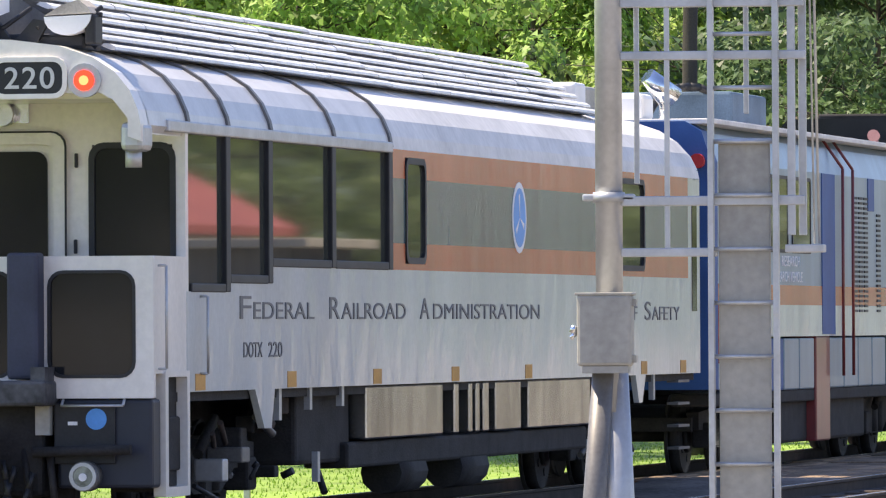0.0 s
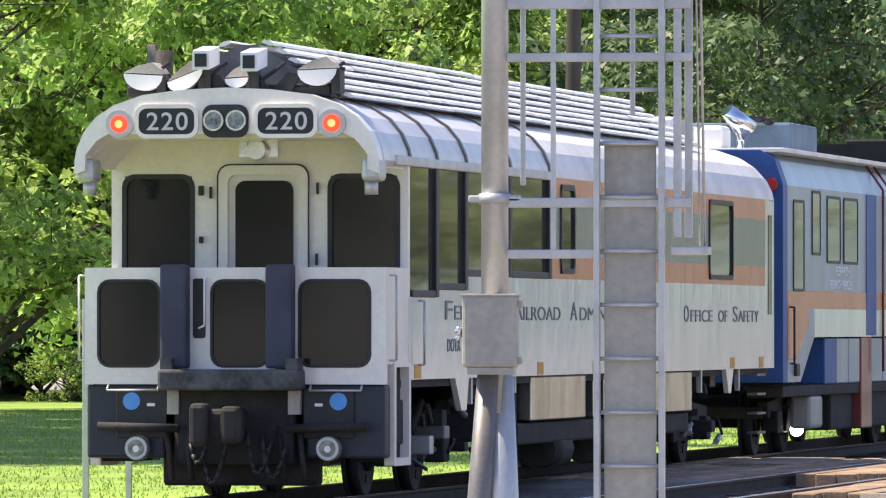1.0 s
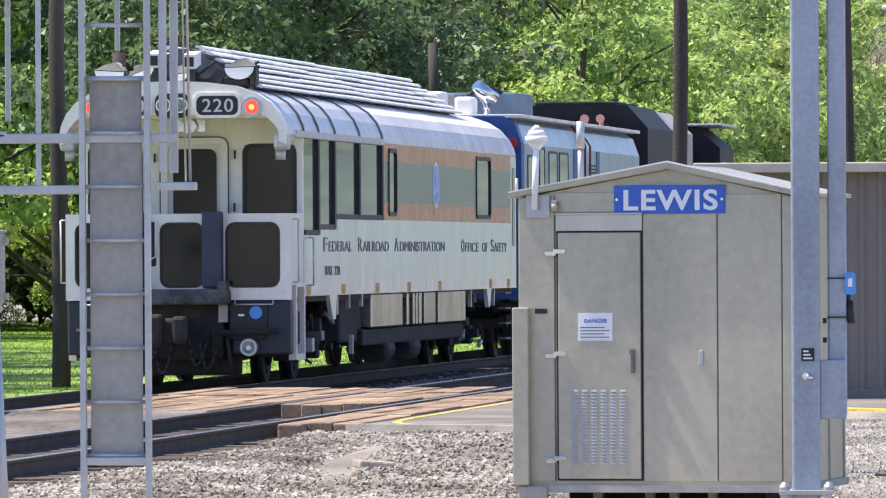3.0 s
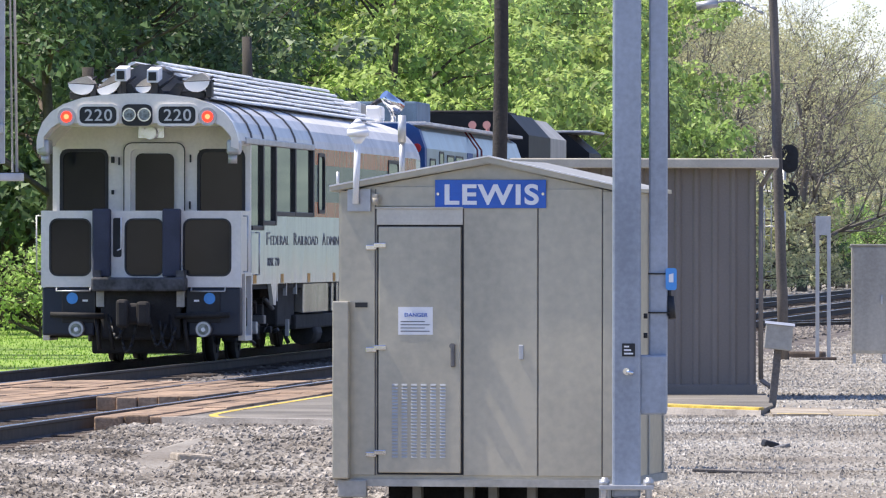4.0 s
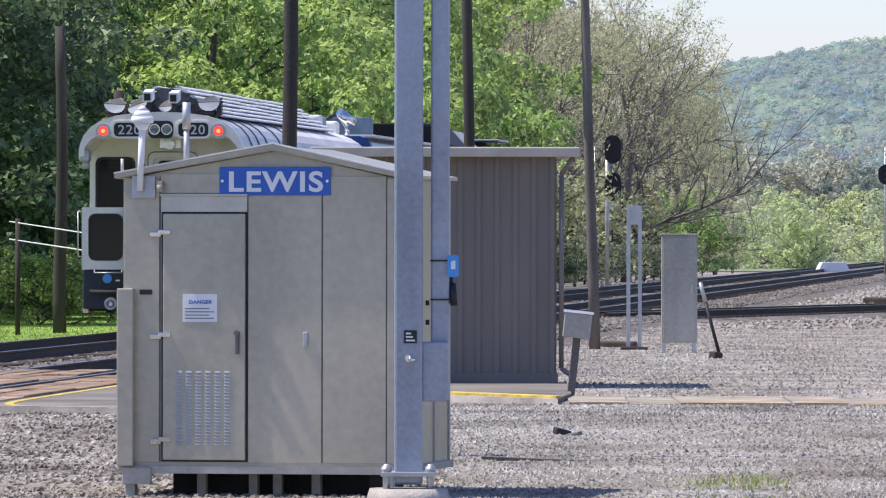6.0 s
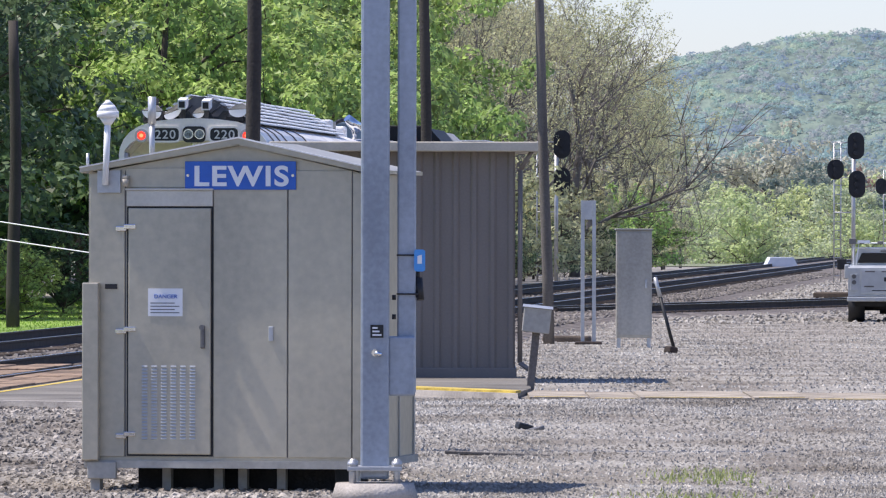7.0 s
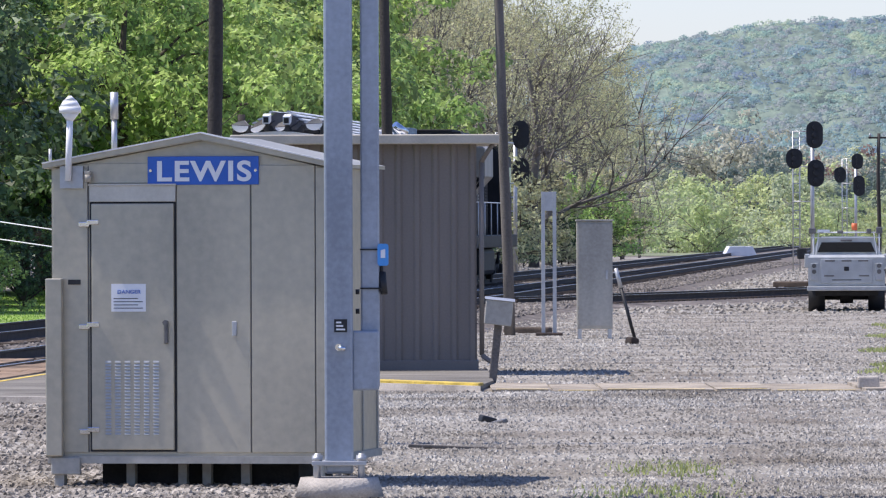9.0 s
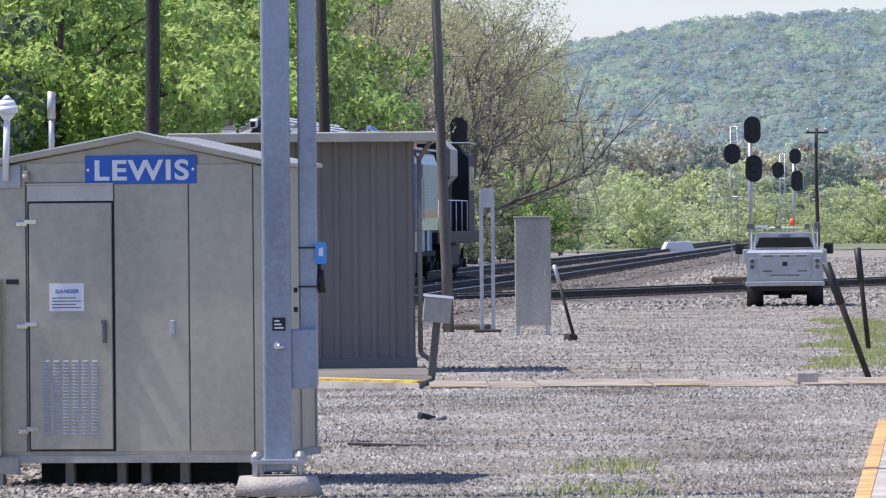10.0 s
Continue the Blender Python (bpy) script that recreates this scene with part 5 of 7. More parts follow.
# ---- equipment hut ----
def hut():
    h = thing("equipment_hut", pose(-2.86, 64.2, 0, 0, 0, -9.6), "pale aluminium railway equipment hut with gabled roof and door", "hut")
    w, d, zb, ze, za, ax = 2.27, 2.4, 0.23, 2.568, 2.795, 1.25
    bm = B()
    prism(bm, [(0, zb), (w, zb), (w, ze + 0.008), (ax, za + 0.008), (0, ze + 0.008)], "y", 0, d)
    part("body", bm, M["hut"], h, "dull pale aluminium walls")
    bm = B()
    prism(bm, [(-0.05, ze + 0.04), (ax, za + 0.045), (w + 0.05, ze + 0.04), (w + 0.05, ze + 0.01), (ax, za + 0.01), (-0.05, ze + 0.01)], "y", -0.07, d + 0.07)
    part("roof", bm, M["hut"], h, "thin gabled sheet roof")
    bm = B()
    prism(bm, [(-0.06, ze + 0.015), (ax, za + 0.022), (w + 0.06, ze + 0.015), (w + 0.06, ze + 0.05), (ax, za + 0.065), (-0.06, ze + 0.05)], "y", -0.085, -0.07)
    part("verge", bm, M["hut"], h, "raised sheet verge along the gable")
    bm = B()
    prism(bm, [(-0.06, ze + 0.05), (ax, za + 0.065), (w + 0.06, ze + 0.05), (w + 0.06, ze + 0.062), (ax, za + 0.077), (-0.06, ze + 0.062)], "y", -0.10, -0.06)
    part("verge_cap", bm, M["panel"], h)
    # raised wall panels with open seams
    for x0, x1, z0, z1 in ((0.012, 0.30, zb + 0.05, 2.58), (0.31, 1.03, 2.46, 2.62), (1.035, 1.64, zb + 0.05, 2.6), (1.652, 2.17, zb + 0.05, 2.6), (2.18, 2.265, zb + 0.05, 2.58), (0.31, 1.03, zb + 0.05, 0.285)):
        bm = B()
        box(bm, x0, x1, -0.014, 0.0, z0, z1, 0.004)
        part("wall_panel", bm, M["hut"], h)
    for x in (0.305, 1.032, 1.646, 2.175):
        bm = B()
        box(bm, x - 0.004, x + 0.004, -0.004, 0.001, zb + 0.05, 2.6)
        part("seam", bm, M["darkpipe"], h)
    bm = B()
    box(bm, 0.335, 1.015, -0.04, -0.005, 0.30, 2.295, 0.008)
    door = part("door", bm, M["hut"], h, "closed aluminium door with a louvre field")
    bm = B()
    ring(bm, rrect(0.318, 1.03, 0.285, 2.31, 0.01), rrect(0.334, 1.016, 0.30, 2.296, 0.01), "y", -0.012, -0.004)
    part("door_gap", bm, M["black"], door)
    for i in range(6):
        bm = B()
        for j in range(23):
            x, z = 0.45 + i * 0.079, 0.42 + j * 0.0265
            prism(bm, [(-0.041, z), (-0.046, z + 0.004), (-0.041, z + 0.020)], "x", x, x + 0.046)
        part("louvre", bm, M["louvregrey"], door, "column of pressed louvre slots")
    bm = B()
    box(bm, 0.32, 1.03, -0.035, -0.012, 2.31, 2.44, 0.004)
    part("drip_cap", bm, M["lightalu"], door, "pale drip cap over the door")
    bm = B()
    box(bm, 0.31, 1.035, -0.05, -0.012, 2.44, 2.455, 0.003)
    part("drip_lip", bm, M["lightalu"], door)
    for z in (0.45, 1.30, 2.13):
        bm = B()
        box(bm, 0.23, 0.32, -0.045, -0.01, z - 0.022, z + 0.018, 0.006)
        box(bm, 0.30, 0.40, -0.058, -0.03, z - 0.005, z + 0.035, 0.006)
        part("hinge", bm, M["chrome"], door)
    bm = B()
    box(bm, 0.935, 0.97, -0.07, -0.03, 1.16, 1.34, 0.01)
    tube(bm, (0.95, -0.08, 1.33), (0.95, -0.03, 1.33), 0.022, 10)
    part("handle", bm, M["darkpipe"], door, "dark grey door handle")
    bm = B()
    box(bm, 1.49, 1.53, -0.03, -0.012, 1.22, 1.34, 0.006)
    part("lock_plate", bm, M["galv"], h)
    bm = B()
    box(bm, 0.50, 0.785, -0.044, -0.041, 1.42, 1.645)
    notice = part("notice", bm, M["signwhite"], door, "white paper warning notice")
    text_part("DANGER", 0.045, T((0.55, -0.046, 1.565)) @ FACE_BACK, M["signblue"], notice, width=0.19)
    bm = B()
    for k in range(4):
        box(bm, 0.52, 0.76 - 0.04 * (k % 2), -0.046, -0.044, 1.445 + k * 0.026, 1.452 + k * 0.026)
    part("print_bar", bm, M["letter"], notice)
    bm = B()
    box(bm, 0.80, 1.715, -0.03, -0.016, 2.445, 2.675, 0.004)
    sg = part("name_sign", bm, M["signblue"], h, "blue name sign with white letters")
    text_part("LEWIS", 0.225, T((0.868, -0.034, 2.479)) @ FACE_BACK, M["signwhite"], sg, width=0.775, depth=0.003, bold=0.006)
    bm = B()
    bm.free()
    for x in (0.825, 1.69):
        bm = B()
        tube(bm, (x, -0.036, 2.56), (x, -0.03, 2.56), 0.012, 8)
        part("screw", bm, M["chrome"], sg)
    bm = B()
    box(bm, -0.035, 0.10, -0.10, -0.012, zb + 0.02, 1.69, 0.01)
    part("side_cabinet", bm, M["hut"], h, "narrow cabinet on the wall")
    bm = B()
    box(bm, 0.14, 0.24, -0.03, -0.014, 1.64, 1.68)
    part("label_plate", bm, M["black"], h)
    bm = B()
    prism(bm, [(0.08, 2.42), (0.27, 2.42), (0.27, 2.60), (0.08, 2.60)], "y", -0.05, -0.012)
    part("bracket_plate", bm, M["galv"], h)
    bm = B()
    tube(bm, (0.155, -0.09, 2.48), (0.175, -0.09, 3.02), 0.026, 10)
    part("antenna_post", bm, M["signwhite"], h)
    bm = B()
    tube(bm, (0.175, -0.09, 3.03), (0.175, -0.09, 3.08), 0.09, 18)
    tube(bm, (0.175, -0.09, 3.08), (0.175, -0.09, 3.13), 0.085, 18, 0.055)
    tube(bm, (0.175, -0.09, 3.13), (0.175, -0.09, 3.17), 0.055, 18, 0.012)
    tube(bm, (0.175, -0.09, 2.97), (0.175, -0.09, 3.03), 0.03, 14, 0.075)
    part("antenna_dome", bm, M["signwhite"], h, "white mushroom-shaped antenna dome")
    bm = B()
    tube(bm, (0.50, 0.1, 2.6), (0.50, 0.1, 2.98), 0.024, 10)
    tube(bm, (0.50, 0.1, 2.98), (0.50, 0.1, 3.20), 0.034, 10)
    part("antenna_rod", bm, M["galv"], h, "grey cylindrical antenna")
    bm = B()
    tube(bm, (0.315, -0.07, 2.47), (0.315, -0.07, 2.53), 0.02, 12, 0.035)
    box(bm, 0.29, 0.34, -0.1, -0.015, 2.53, 2.56, 0.008)
    part("wall_lamp", bm, M["trim"], h, "small cream wall lamp")
    bm = B()
    tube(bm, (0.0, -0.05, 2.58), (0.0, -0.05, 2.74), 0.013, 8)
    part("lug", bm, M["galv"], h)
    bm = B()
    for x in (0.02, 2.15):
        box(bm, x, x + 0.08, -0.02, 0.1, 0.0, 0.26, 0.005)
    for x in (0.55, 0.98, 1.18, 1.5):
        box(bm, x, x + 0.07, 0.3, 0.4, 0.0, 0.24)
    box(bm, 0.0, 0.24, -0.06, 0.0, 0.10, 0.24, 0.01)
    box(bm, -0.03, w + 0.03, -0.035, d, 0.19, 0.25)
    part("skid", bm, M["greybox"], h, "grey steel support legs and base rail")
    # dark block fills the open gap under the hut in place of its shade
    bm = B()
    box(bm, 0.32, 1.95, 0.45, 2.0, 0.0, 0.2)
    part("plinth", bm, M["under"], h)
    bm = B()
    for y in (0.05, 0.8, 1.6, 2.3):
        box(bm, w, w + 0.012, y, y + 0.05, zb, 2.6)
    part("side_rib", bm, M["trim"], h)
    return h


hut()


# ---- twin posts in front of the hut ----
def twin_post():
    p = thing("signal_post", pose(-0.505, 61, 0), "tall weathered square galvanised post on a concrete footing", "post")
    bm = B()
    box(bm, -0.11, 0.11, -0.11, 0.11, 0.2, 9.0, 0.02)
    part("post", bm, M["bluegalv"], p)
    bm = B()
    box(bm, 0.17, 0.315, 0.02, 0.16, 0.86, 9.0, 0.015)
    part("conduit_post", bm, M["bluegalv"], p)
    bm = B()
    box(bm, 0.10, 0.31, -0.06, 0.10, 0.84, 1.30, 0.015)
    part("control_box", bm, M["bluegalv"], p, "blue-grey steel control box")
    bm = B()
    box(bm, -0.21, 0.21, -0.21, 0.21, 0.265, 0.30, 0.006)
    for s, u in product((-1, 1), (-1, 1)):
        tube(bm, (s * 0.17, u * 0.17, 0.16), (s * 0.17, u * 0.17, 0.35), 0.025, 8)
        tube(bm, (s * 0.17, u * 0.17, 0.30), (s * 0.17, u * 0.17, 0.335), 0.04, 6)
    part("base_plate", bm, M["galv"], p)
    bm = B()
    tube(bm, (0, 0, 0.02), (0, 0, 0.17), 0.345, 28, 0.30)
    part("footing", bm, M["concrete"], p, "round pale concrete footing")
    bm = B()
    box(bm, -0.035, 0.065, -0.118, -0.111, 1.29, 1.39)
    tag = part("data_plate", bm, M["black"], p)
    bm = B()
    for k in range(3):
        box(bm, -0.02, 0.05 - 0.015 * k, -0.121, -0.118, 1.305 + k * 0.027, 1.318 + k * 0.027)
    part("print_bar", bm, M["signwhite"], tag)
    bm = B()
    tube(bm, (0.0, -0.17, 1.175), (0.0, -0.1, 1.175), 0.028, 10)
    tube(bm, (0.0, -0.17, 1.175), (0.05, -0.17, 1.16), 0.018, 8)
    part("lock", bm, M["chrome"], p)
    bm = B()
    prism(bm, rrect(0.30, 0.385, 1.80, 1.97, 0.02), "y", -0.02, -0.005)
    bs = part("blue_tag", bm, M["bluedisc"], p, "small blue and white tag")
    bm = B()
    prism(bm, [(0.325, 1.86), (0.36, 1.86), (0.36, 1.93), (0.325, 1.92)], "y", -0.026, -0.02)
    part("mark", bm, M["signwhite"], bs)
    bm = B()
    for z in (1.62, 1.92):
        box(bm, 0.165, 0.33, 0.0, 0.165, z, z + 0.012)
    tube(bm, (0.33, 0.05, 1.6), (0.33, 0.05, 1.95), 0.015, 8)
    tube(bm, (0.335, 0.05, 1.75), (0.35, 0.02, 1.58), 0.03, 8)
    part("strap", bm, M["black"], p)
    bm = B()
    for z in (1.45, 1.6):
        tube(bm, (0.13, 0, z), (0.16, 0, z), 0.02, 8)
    part("shackle", bm, M["black"], p)
    return p


twin_post()


# ---- signal mast with its ladder ----
def signal_mast():
    p = thing("signal_mast", pose(-5.07, 44.8, 0), "grey steel signal mast with junction box and ladder cage", "signal mast")
    bm = B()
    tube(bm, (0, 0, 1.6), (0, 0, 8.0), 0.078, 24)
    part("mast", bm, M["galv"], p)
    bm = B()
    tube(bm, (0.05, 0.02, 0.0), (0.02, 0.02, 1.9), 0.135, 20, 0.08)
    part("sheath", bm, M["galv"], p, "flared galvanised base sleeve")
    bm = B()
    tube(bm, (-0.16, -0.12, 0.0), (-0.025, -0.1, 1.85), 0.075, 18, 0.062)
    part("cable_pipe", bm, M["darkpipe"], p, "dark grey cable pipe")
    bm = B()
    box(bm, -0.16, 0.15, -0.26, -0.07, 1.86, 2.27, 0.02)
    jb = part("junction_box", bm, M["greybox"], p, "grey enamel junction box")
    bm = B()
    box(bm, -0.17, 0.16, -0.262, -0.06, 2.262, 2.278, 0.005)
    box(bm, -0.13, 0.13, -0.25, -0.08, 1.82, 1.86)
    for z in (1.9, 2.22):
        box(bm, 0.15, 0.175, -0.2, -0.12, z - 0.02, z + 0.02)
    part("lid", bm, M["greybox"], jb)
    bm = B()
    tube(bm, (-0.155, -0.18, 2.06), (-0.20, -0.2, 2.02), 0.014, 8)
    tube(bm, (-0.175, -0.22, 2.09), (-0.185, -0.22, 2.05), 0.022, 8)
    part("latch", bm, M["chrome"], jb)
    for z in (2.79, 4.0):
        bm = B()
        tube(bm, (0, 0, z), (0, 0, z + 0.06), 0.092, 24)
        box(bm, -0.15, 0.15, -0.03, 0.03, z + 0.01, z + 0.05, 0.01)
        part("clamp", bm, M["galv"], p)
    for z, h, x1 in ((3.60, 0.05, 1.13), (2.77, 0.055, 1.12), (2.48, 0.05, 0.62), (3.9, 0.09, 1.12)):
        bm = B()
        box(bm, 0.07, x1, -0.03, 0.03, z, z + h, 0.006)
        part("cage_rail", bm, M["galv"], p)
    for x, z0, z1, dy in ((0.14, 2.9, 7.5, 0.2), (0.335, 2.52, 7.5, 0.0), (0.76, 3.3, 7.5, 0.3), (1.045, 2.6, 7.5, 0.0), (1.10, 2.6, 7.5, 0.1)):
        bm = B()
        r = 0.022 if x > 1 else 0.014
        box(bm, x - r, x + r, dy - 0.02, dy + 0.02, z0, z1, 0.004)
        part("cage_bar", bm, M["galv"], p)
    bm = B()
    tube(bm, (1.12, 0.05, 7.5), (1.20, 0.0, 2.55), 0.008, 6)
    tube(bm, (1.09, 0.1, 7.5), (1.17, 0.05, 2.55), 0.006, 6)
    part("hanging_rope", bm, M["galv"], p)
    bm = B()
    box(bm, 1.01, 1.23, -0.06, 0.12, 2.50, 2.545, 0.006)
    part("foot_plate", bm, M["galv"], p)
    lad = thing("ladder", pose(-4.295, 44.75, 0), "galvanised fixed ladder backed by a grey panel", "ladder")
    for x in (-0.185, 0.185):
        bm = B()
        box(bm, x - 0.017, x + 0.017, -0.035, 0.035, 0.0, 7.5, 0.004)
        part("stile", bm, M["galv"], lad)
    for k in range(24):
        bm = B()
        tube(bm, (-0.18, 0, 0.383 + 0.3055 * k), (0.18, 0, 0.383 + 0.3055 * k), 0.0125, 8)
        part("rung", bm, M["galv"], lad)
    bm = B()
    box(bm, -0.148, 0.148, 0.04, 0.07, 0.95, 3.13, 0.008)
    part("climb_guard", bm, M["greybox"], lad, "grey anti-climb panel")
    bm = B()
    box(bm, -0.185, 0.185, -0.03, 0.06, 0.94, 0.985, 0.005)
    box(bm, -0.16, 0.16, 0.03, 0.09, 3.12, 3.15, 0.005)
    part("cross_plate", bm, M["galv"], lad)
    for z, x in product((1.3, 2.15), (-0.2, 0.17)):
        bm = B()
        box(bm, x, x + 0.03, -0.05, 0.05, z, z + 0.05)
        part("bracket", bm, M["galv"], lad)


signal_mast()


# ---- brown shed ----
def shed():
    s = thing("metal_shed", pose(-1.85, 97.2, 0), "brown corrugated metal shed with flat beige roof", "shed")
    w, d, z0, z1 = 2.72, 2.6, PLAT - 0.02, 3.105
    pts = []
    n = 12
    for i in range(n):
        x = w * i / n
        pts += [(x, 0.0), (x + w / n * 0.55, 0.0), (x + w / n * 0.68, -0.03), (x + w / n * 0.87, -0.03)]
    pts += [(w, 0), (w, d), (0, d)]
    bm = B()
    prism(bm, pts, "z", z0 + 0.12, z1)
    part("wall", bm, M["brown"], s, "brown ribbed sheet walls")
    bm = B()
    box(bm, -0.02, w + 0.02, -0.05, d, z0, z0 + 0.14, 0.01)
    part("base_trim", bm, M["brown"], s)
    bm = B()
    box(bm, -0.3, w + 0.28, -0.28, d + 0.2, z1, z1 + 0.12, 0.015)
    part("roof", bm, M["trim"], s, "flat beige overhanging roof")
    bm = B()
    tube(bm, (w + 0.2, -0.1, z1), (w + 0.06, -0.02, z1 - 0.22), 0.03, 8)
    tube(bm, (w + 0.06, -0.02, z1 - 0.22), (w + 0.06, -0.02, z0 + 0.2), 0.03, 8)
    tube(bm, (w + 0.06, -0.02, z0 + 0.2), (w + 0.2, -0.08, z0 + 0.1), 0.03, 8)
    part("downpipe", bm, M["brown"], s, "brown rainwater pipe")
    bm = B()
    box(bm, 0.75, 1.3, -0.4, -0.1, z0, z0 + 0.1, 0.02)
    part("step", bm, M["under"], s)
    return s


shed()


# ---- poles and lineside fittings ----
def pole(x, y, h, r, material, label, lean=0.0, lamp=False):
    p = thing("utility_pole", pose(x, y, 0), label, "pole", "wooden poles")
    bm = B()
    n = 7
    loft(bm, [((lean * u * u + 0.03 * math.sin(7 * u + x), 0, h * u), r * (1 - 0.3 * u)) for u in [k / n for k in range(n + 1)]], 14)
    part("trunk", bm, material, p)
    if lamp:
        bm = B()
        prev = None
        for i in range(8):
            u = i / 7
            q = (lean - 0.9 * u, 0, h * 0.72 + 0.25 * math.sin(u * 2.2))
            if prev:
                tube(bm, prev, q, 0.03, 6)
            prev = q
        tube(bm, (lean - 0.85, 0, h * 0.72 + 0.2), (lean - 1.25, 0, h * 0.72 + 0.14), 0.08, 10)
        part("lamp_arm", bm, M["galv"], p)
    return p


pole(-1.74, 72, 9, 0.075, M["darkwood"], "dark creosoted wooden pole behind the hut")
pole(-0.28, 110, 9, 0.085, M["darkwood"], "dark slim wooden pole beyond the shed")
pole(1.88, 147, 9.0, 0.105, M["wood"], "weathered leaning wooden utility pole", -0.35, True)
pole(-11.9, 116, 9, 0.14, M["darkwood"], "dark wooden pole on the lawn edge")
pole(-17.6, 112, 6.15, 0.115, M["wood"], "weathered grey wooden utility pole on the lawn")
fp = pole(25.0, 420, 6.9, 0.12, M["darkwood"], "far dark telegraph pole with a short crossarm")
bm = B()
box(bm, -0.55, 0.65, -0.06, 0.06, 6.62, 6.72, 0.01)
part("crossarm", bm, M["darkwood"], fp)
for x in (-0.45, 0.5):
    bm = B()
    tube(bm, (x, 0, 6.72), (x, 0, 6.9), 0.06, 8)
    part("insulator", bm, M["galv"], fp)


# trunk of the dark tree, built with the pole shape
pole(-8.75, 160, 6.4, 0.14, M["darkwood"], "dark straight tree trunk before the wood, built as a pole")
cr = thing("cable_rail", pose(0, 0, 0), "pale twin cable rail on short posts by the wood", "rail")
for z0, z1 in ((2.34, 2.05), (1.99, 1.73)):
    bm = B()
    tube(bm, (-9.6, 157, z0 + 0.1), (-6.3, 147, z1 - 0.04), 0.012, 6)
    part("cable", bm, M["signwhite"], cr)
for x, y in ((-9.4, 156.4), (-6.5, 147.6)):
    bm = B()
    tube(bm, (x, y, 0.1), (x, y, 2.5), 0.05, 8)
    part("post", bm, M["darkwood"], cr)


def steel_cabinet(name, x, y, w, d, z0, z1, material, label):
    c = thing(name, pose(x, y, ground_z(y) if x > 0 else 0.15), label, "cabinet")
    bm = B()
    box(bm, -w / 2, w / 2, -d / 2, d / 2, z0, z1, 0.012)
    part("body", bm, material, c)
    bm = B()
    box(bm, -w / 2 - 0.02, w / 2 + 0.02, -d / 2 - 0.03, d / 2 + 0.02, z1, z1 + 0.03, 0.008)
    part("lid", bm, material, c)
    bm = B()
    box(bm, -w / 2 + 0.03, w / 2 - 0.03, -d / 2 - 0.015, -d / 2, z0 + 0.04, z1 - 0.04, 0.005)
    dr = part("door", bm, material, c)
    bm = B()
    box(bm, w / 2 - 0.12, w / 2 - 0.08, -d / 2 - 0.05, -d / 2 - 0.015, (z0 + z1) / 2 - 0.08, (z0 + z1) / 2 + 0.08, 0.01)
    part("handle", bm, M["galv"], dr)
    for sx, sy in product((-1, 1), (-1, 1)):
        bm = B()
        box(bm, sx * (w / 2 - 0.05) - 0.03, sx * (w / 2 - 0.05) + 0.03, sy * (d / 2 - 0.05) - 0.03, sy * (d / 2 - 0.05) + 0.03, 0, z0)
        part("leg", bm, M["galv"], c)
    return c


steel_cabinet("relay_cabinet", 3.32, 140, 0.63, 0.45, 0.18, 2.08, M["greybox"], "grey steel relay cabinet on legs in the gravel")
pc = steel_cabinet("power_cabinet", -17.75, 120, 0.80, 0.75, 0.20, 2.02, M["palegreen"], "pale grey-green steel cabinet on the lawn")
pc.matrix_world = pose(-17.75, 120, 0.2, 0, 0, -29)
bm = B()
box(bm, -0.66, -0.42, -0.3, 0.15, 1.2, 1.9, 0.02)
part("side_box", bm, M["palegreen"], pc)
bm = B()
prev = None
for i in range(9):
    u = i / 8
    q = (-0.75 + 0.75 * u, -0.45, 1.95 - 0.42 * math.sin(u * 1.6))
    if prev:
        tube(bm, prev, q, 0.035, 8)
    prev = q
part("conduit", bm, M["galv"], pc)


def frame_posts(x, y, gap, h, label, board=False):
    p = thing("twin_signpost", pose(x, y, 0), label, "signpost")
    for s in (-1, 1):
        bm = B()
        box(bm, s * gap / 2 - 0.035, s * gap / 2 + 0.035, -0.03, 0.03, 0.0, h, 0.006)
        part("post", bm, M["galv"], p)
    bm = B()
    if board:
        box(bm, -gap / 2, gap / 2, -0.045, -0.03, h - 0.32, h, 0.004)
        part("board", bm, M["palegreen"], p, "small pale grey sign board")
        bm = B()
        box(bm, -0.02, gap / 2 - 0.04, -0.05, -0.045, h - 0.2, h - 0.12)
        part("print_bar", bm, M["greybox"], p)
        for s in (-1, 1):
            bm = B()
            for k in range(5):
                box(bm, s * gap / 2 + 0.04, s * gap / 2 + 0.10, -0.05, -0.04, h - 0.68 + k * 0.05, h - 0.65 + k * 0.05)
            fl = part("flag", bm, M["red"], p, "small red and white striped flag")
            bm = B()
            box(bm, s * gap / 2 + 0.04, s * gap / 2 + 0.10, -0.042, -0.036, h - 0.7, h - 0.42)
            part("cloth", bm, M["signwhite"], fl)
    else:
        box(bm, -gap / 2, gap / 2, -0.02, 0.02, h - 0.35, h, 0.004)
        part("plate", bm, M["galv"], p)
        bm = B()
        box(bm, -0.25, 0.25, -0.2, 0.2, 0, 0.12, 0.03)
        part("footing", bm, M["rust"], p)
    return p


frame_posts(2.62, 146, 0.21, 2.72, "pair of galvanised posts on a small footing")
frame_posts(-14.0, 86, 0.48, 2.40, "galvanised twin posts carrying a small station sign", True)
mk = thing("marker_post", pose(-15.6, 115, 0.1, 0, -8, 0), "white marker post with an orange top", "marker post")
bm = B()
tube(bm, (0, 0, 0), (0, 0, 1.15), 0.045, 12)
part("stake", bm, M["signwhite"], mk)
bm = B()
tube(bm, (0, 0, 1.15), (0, 0, 1.5), 0.05, 12)
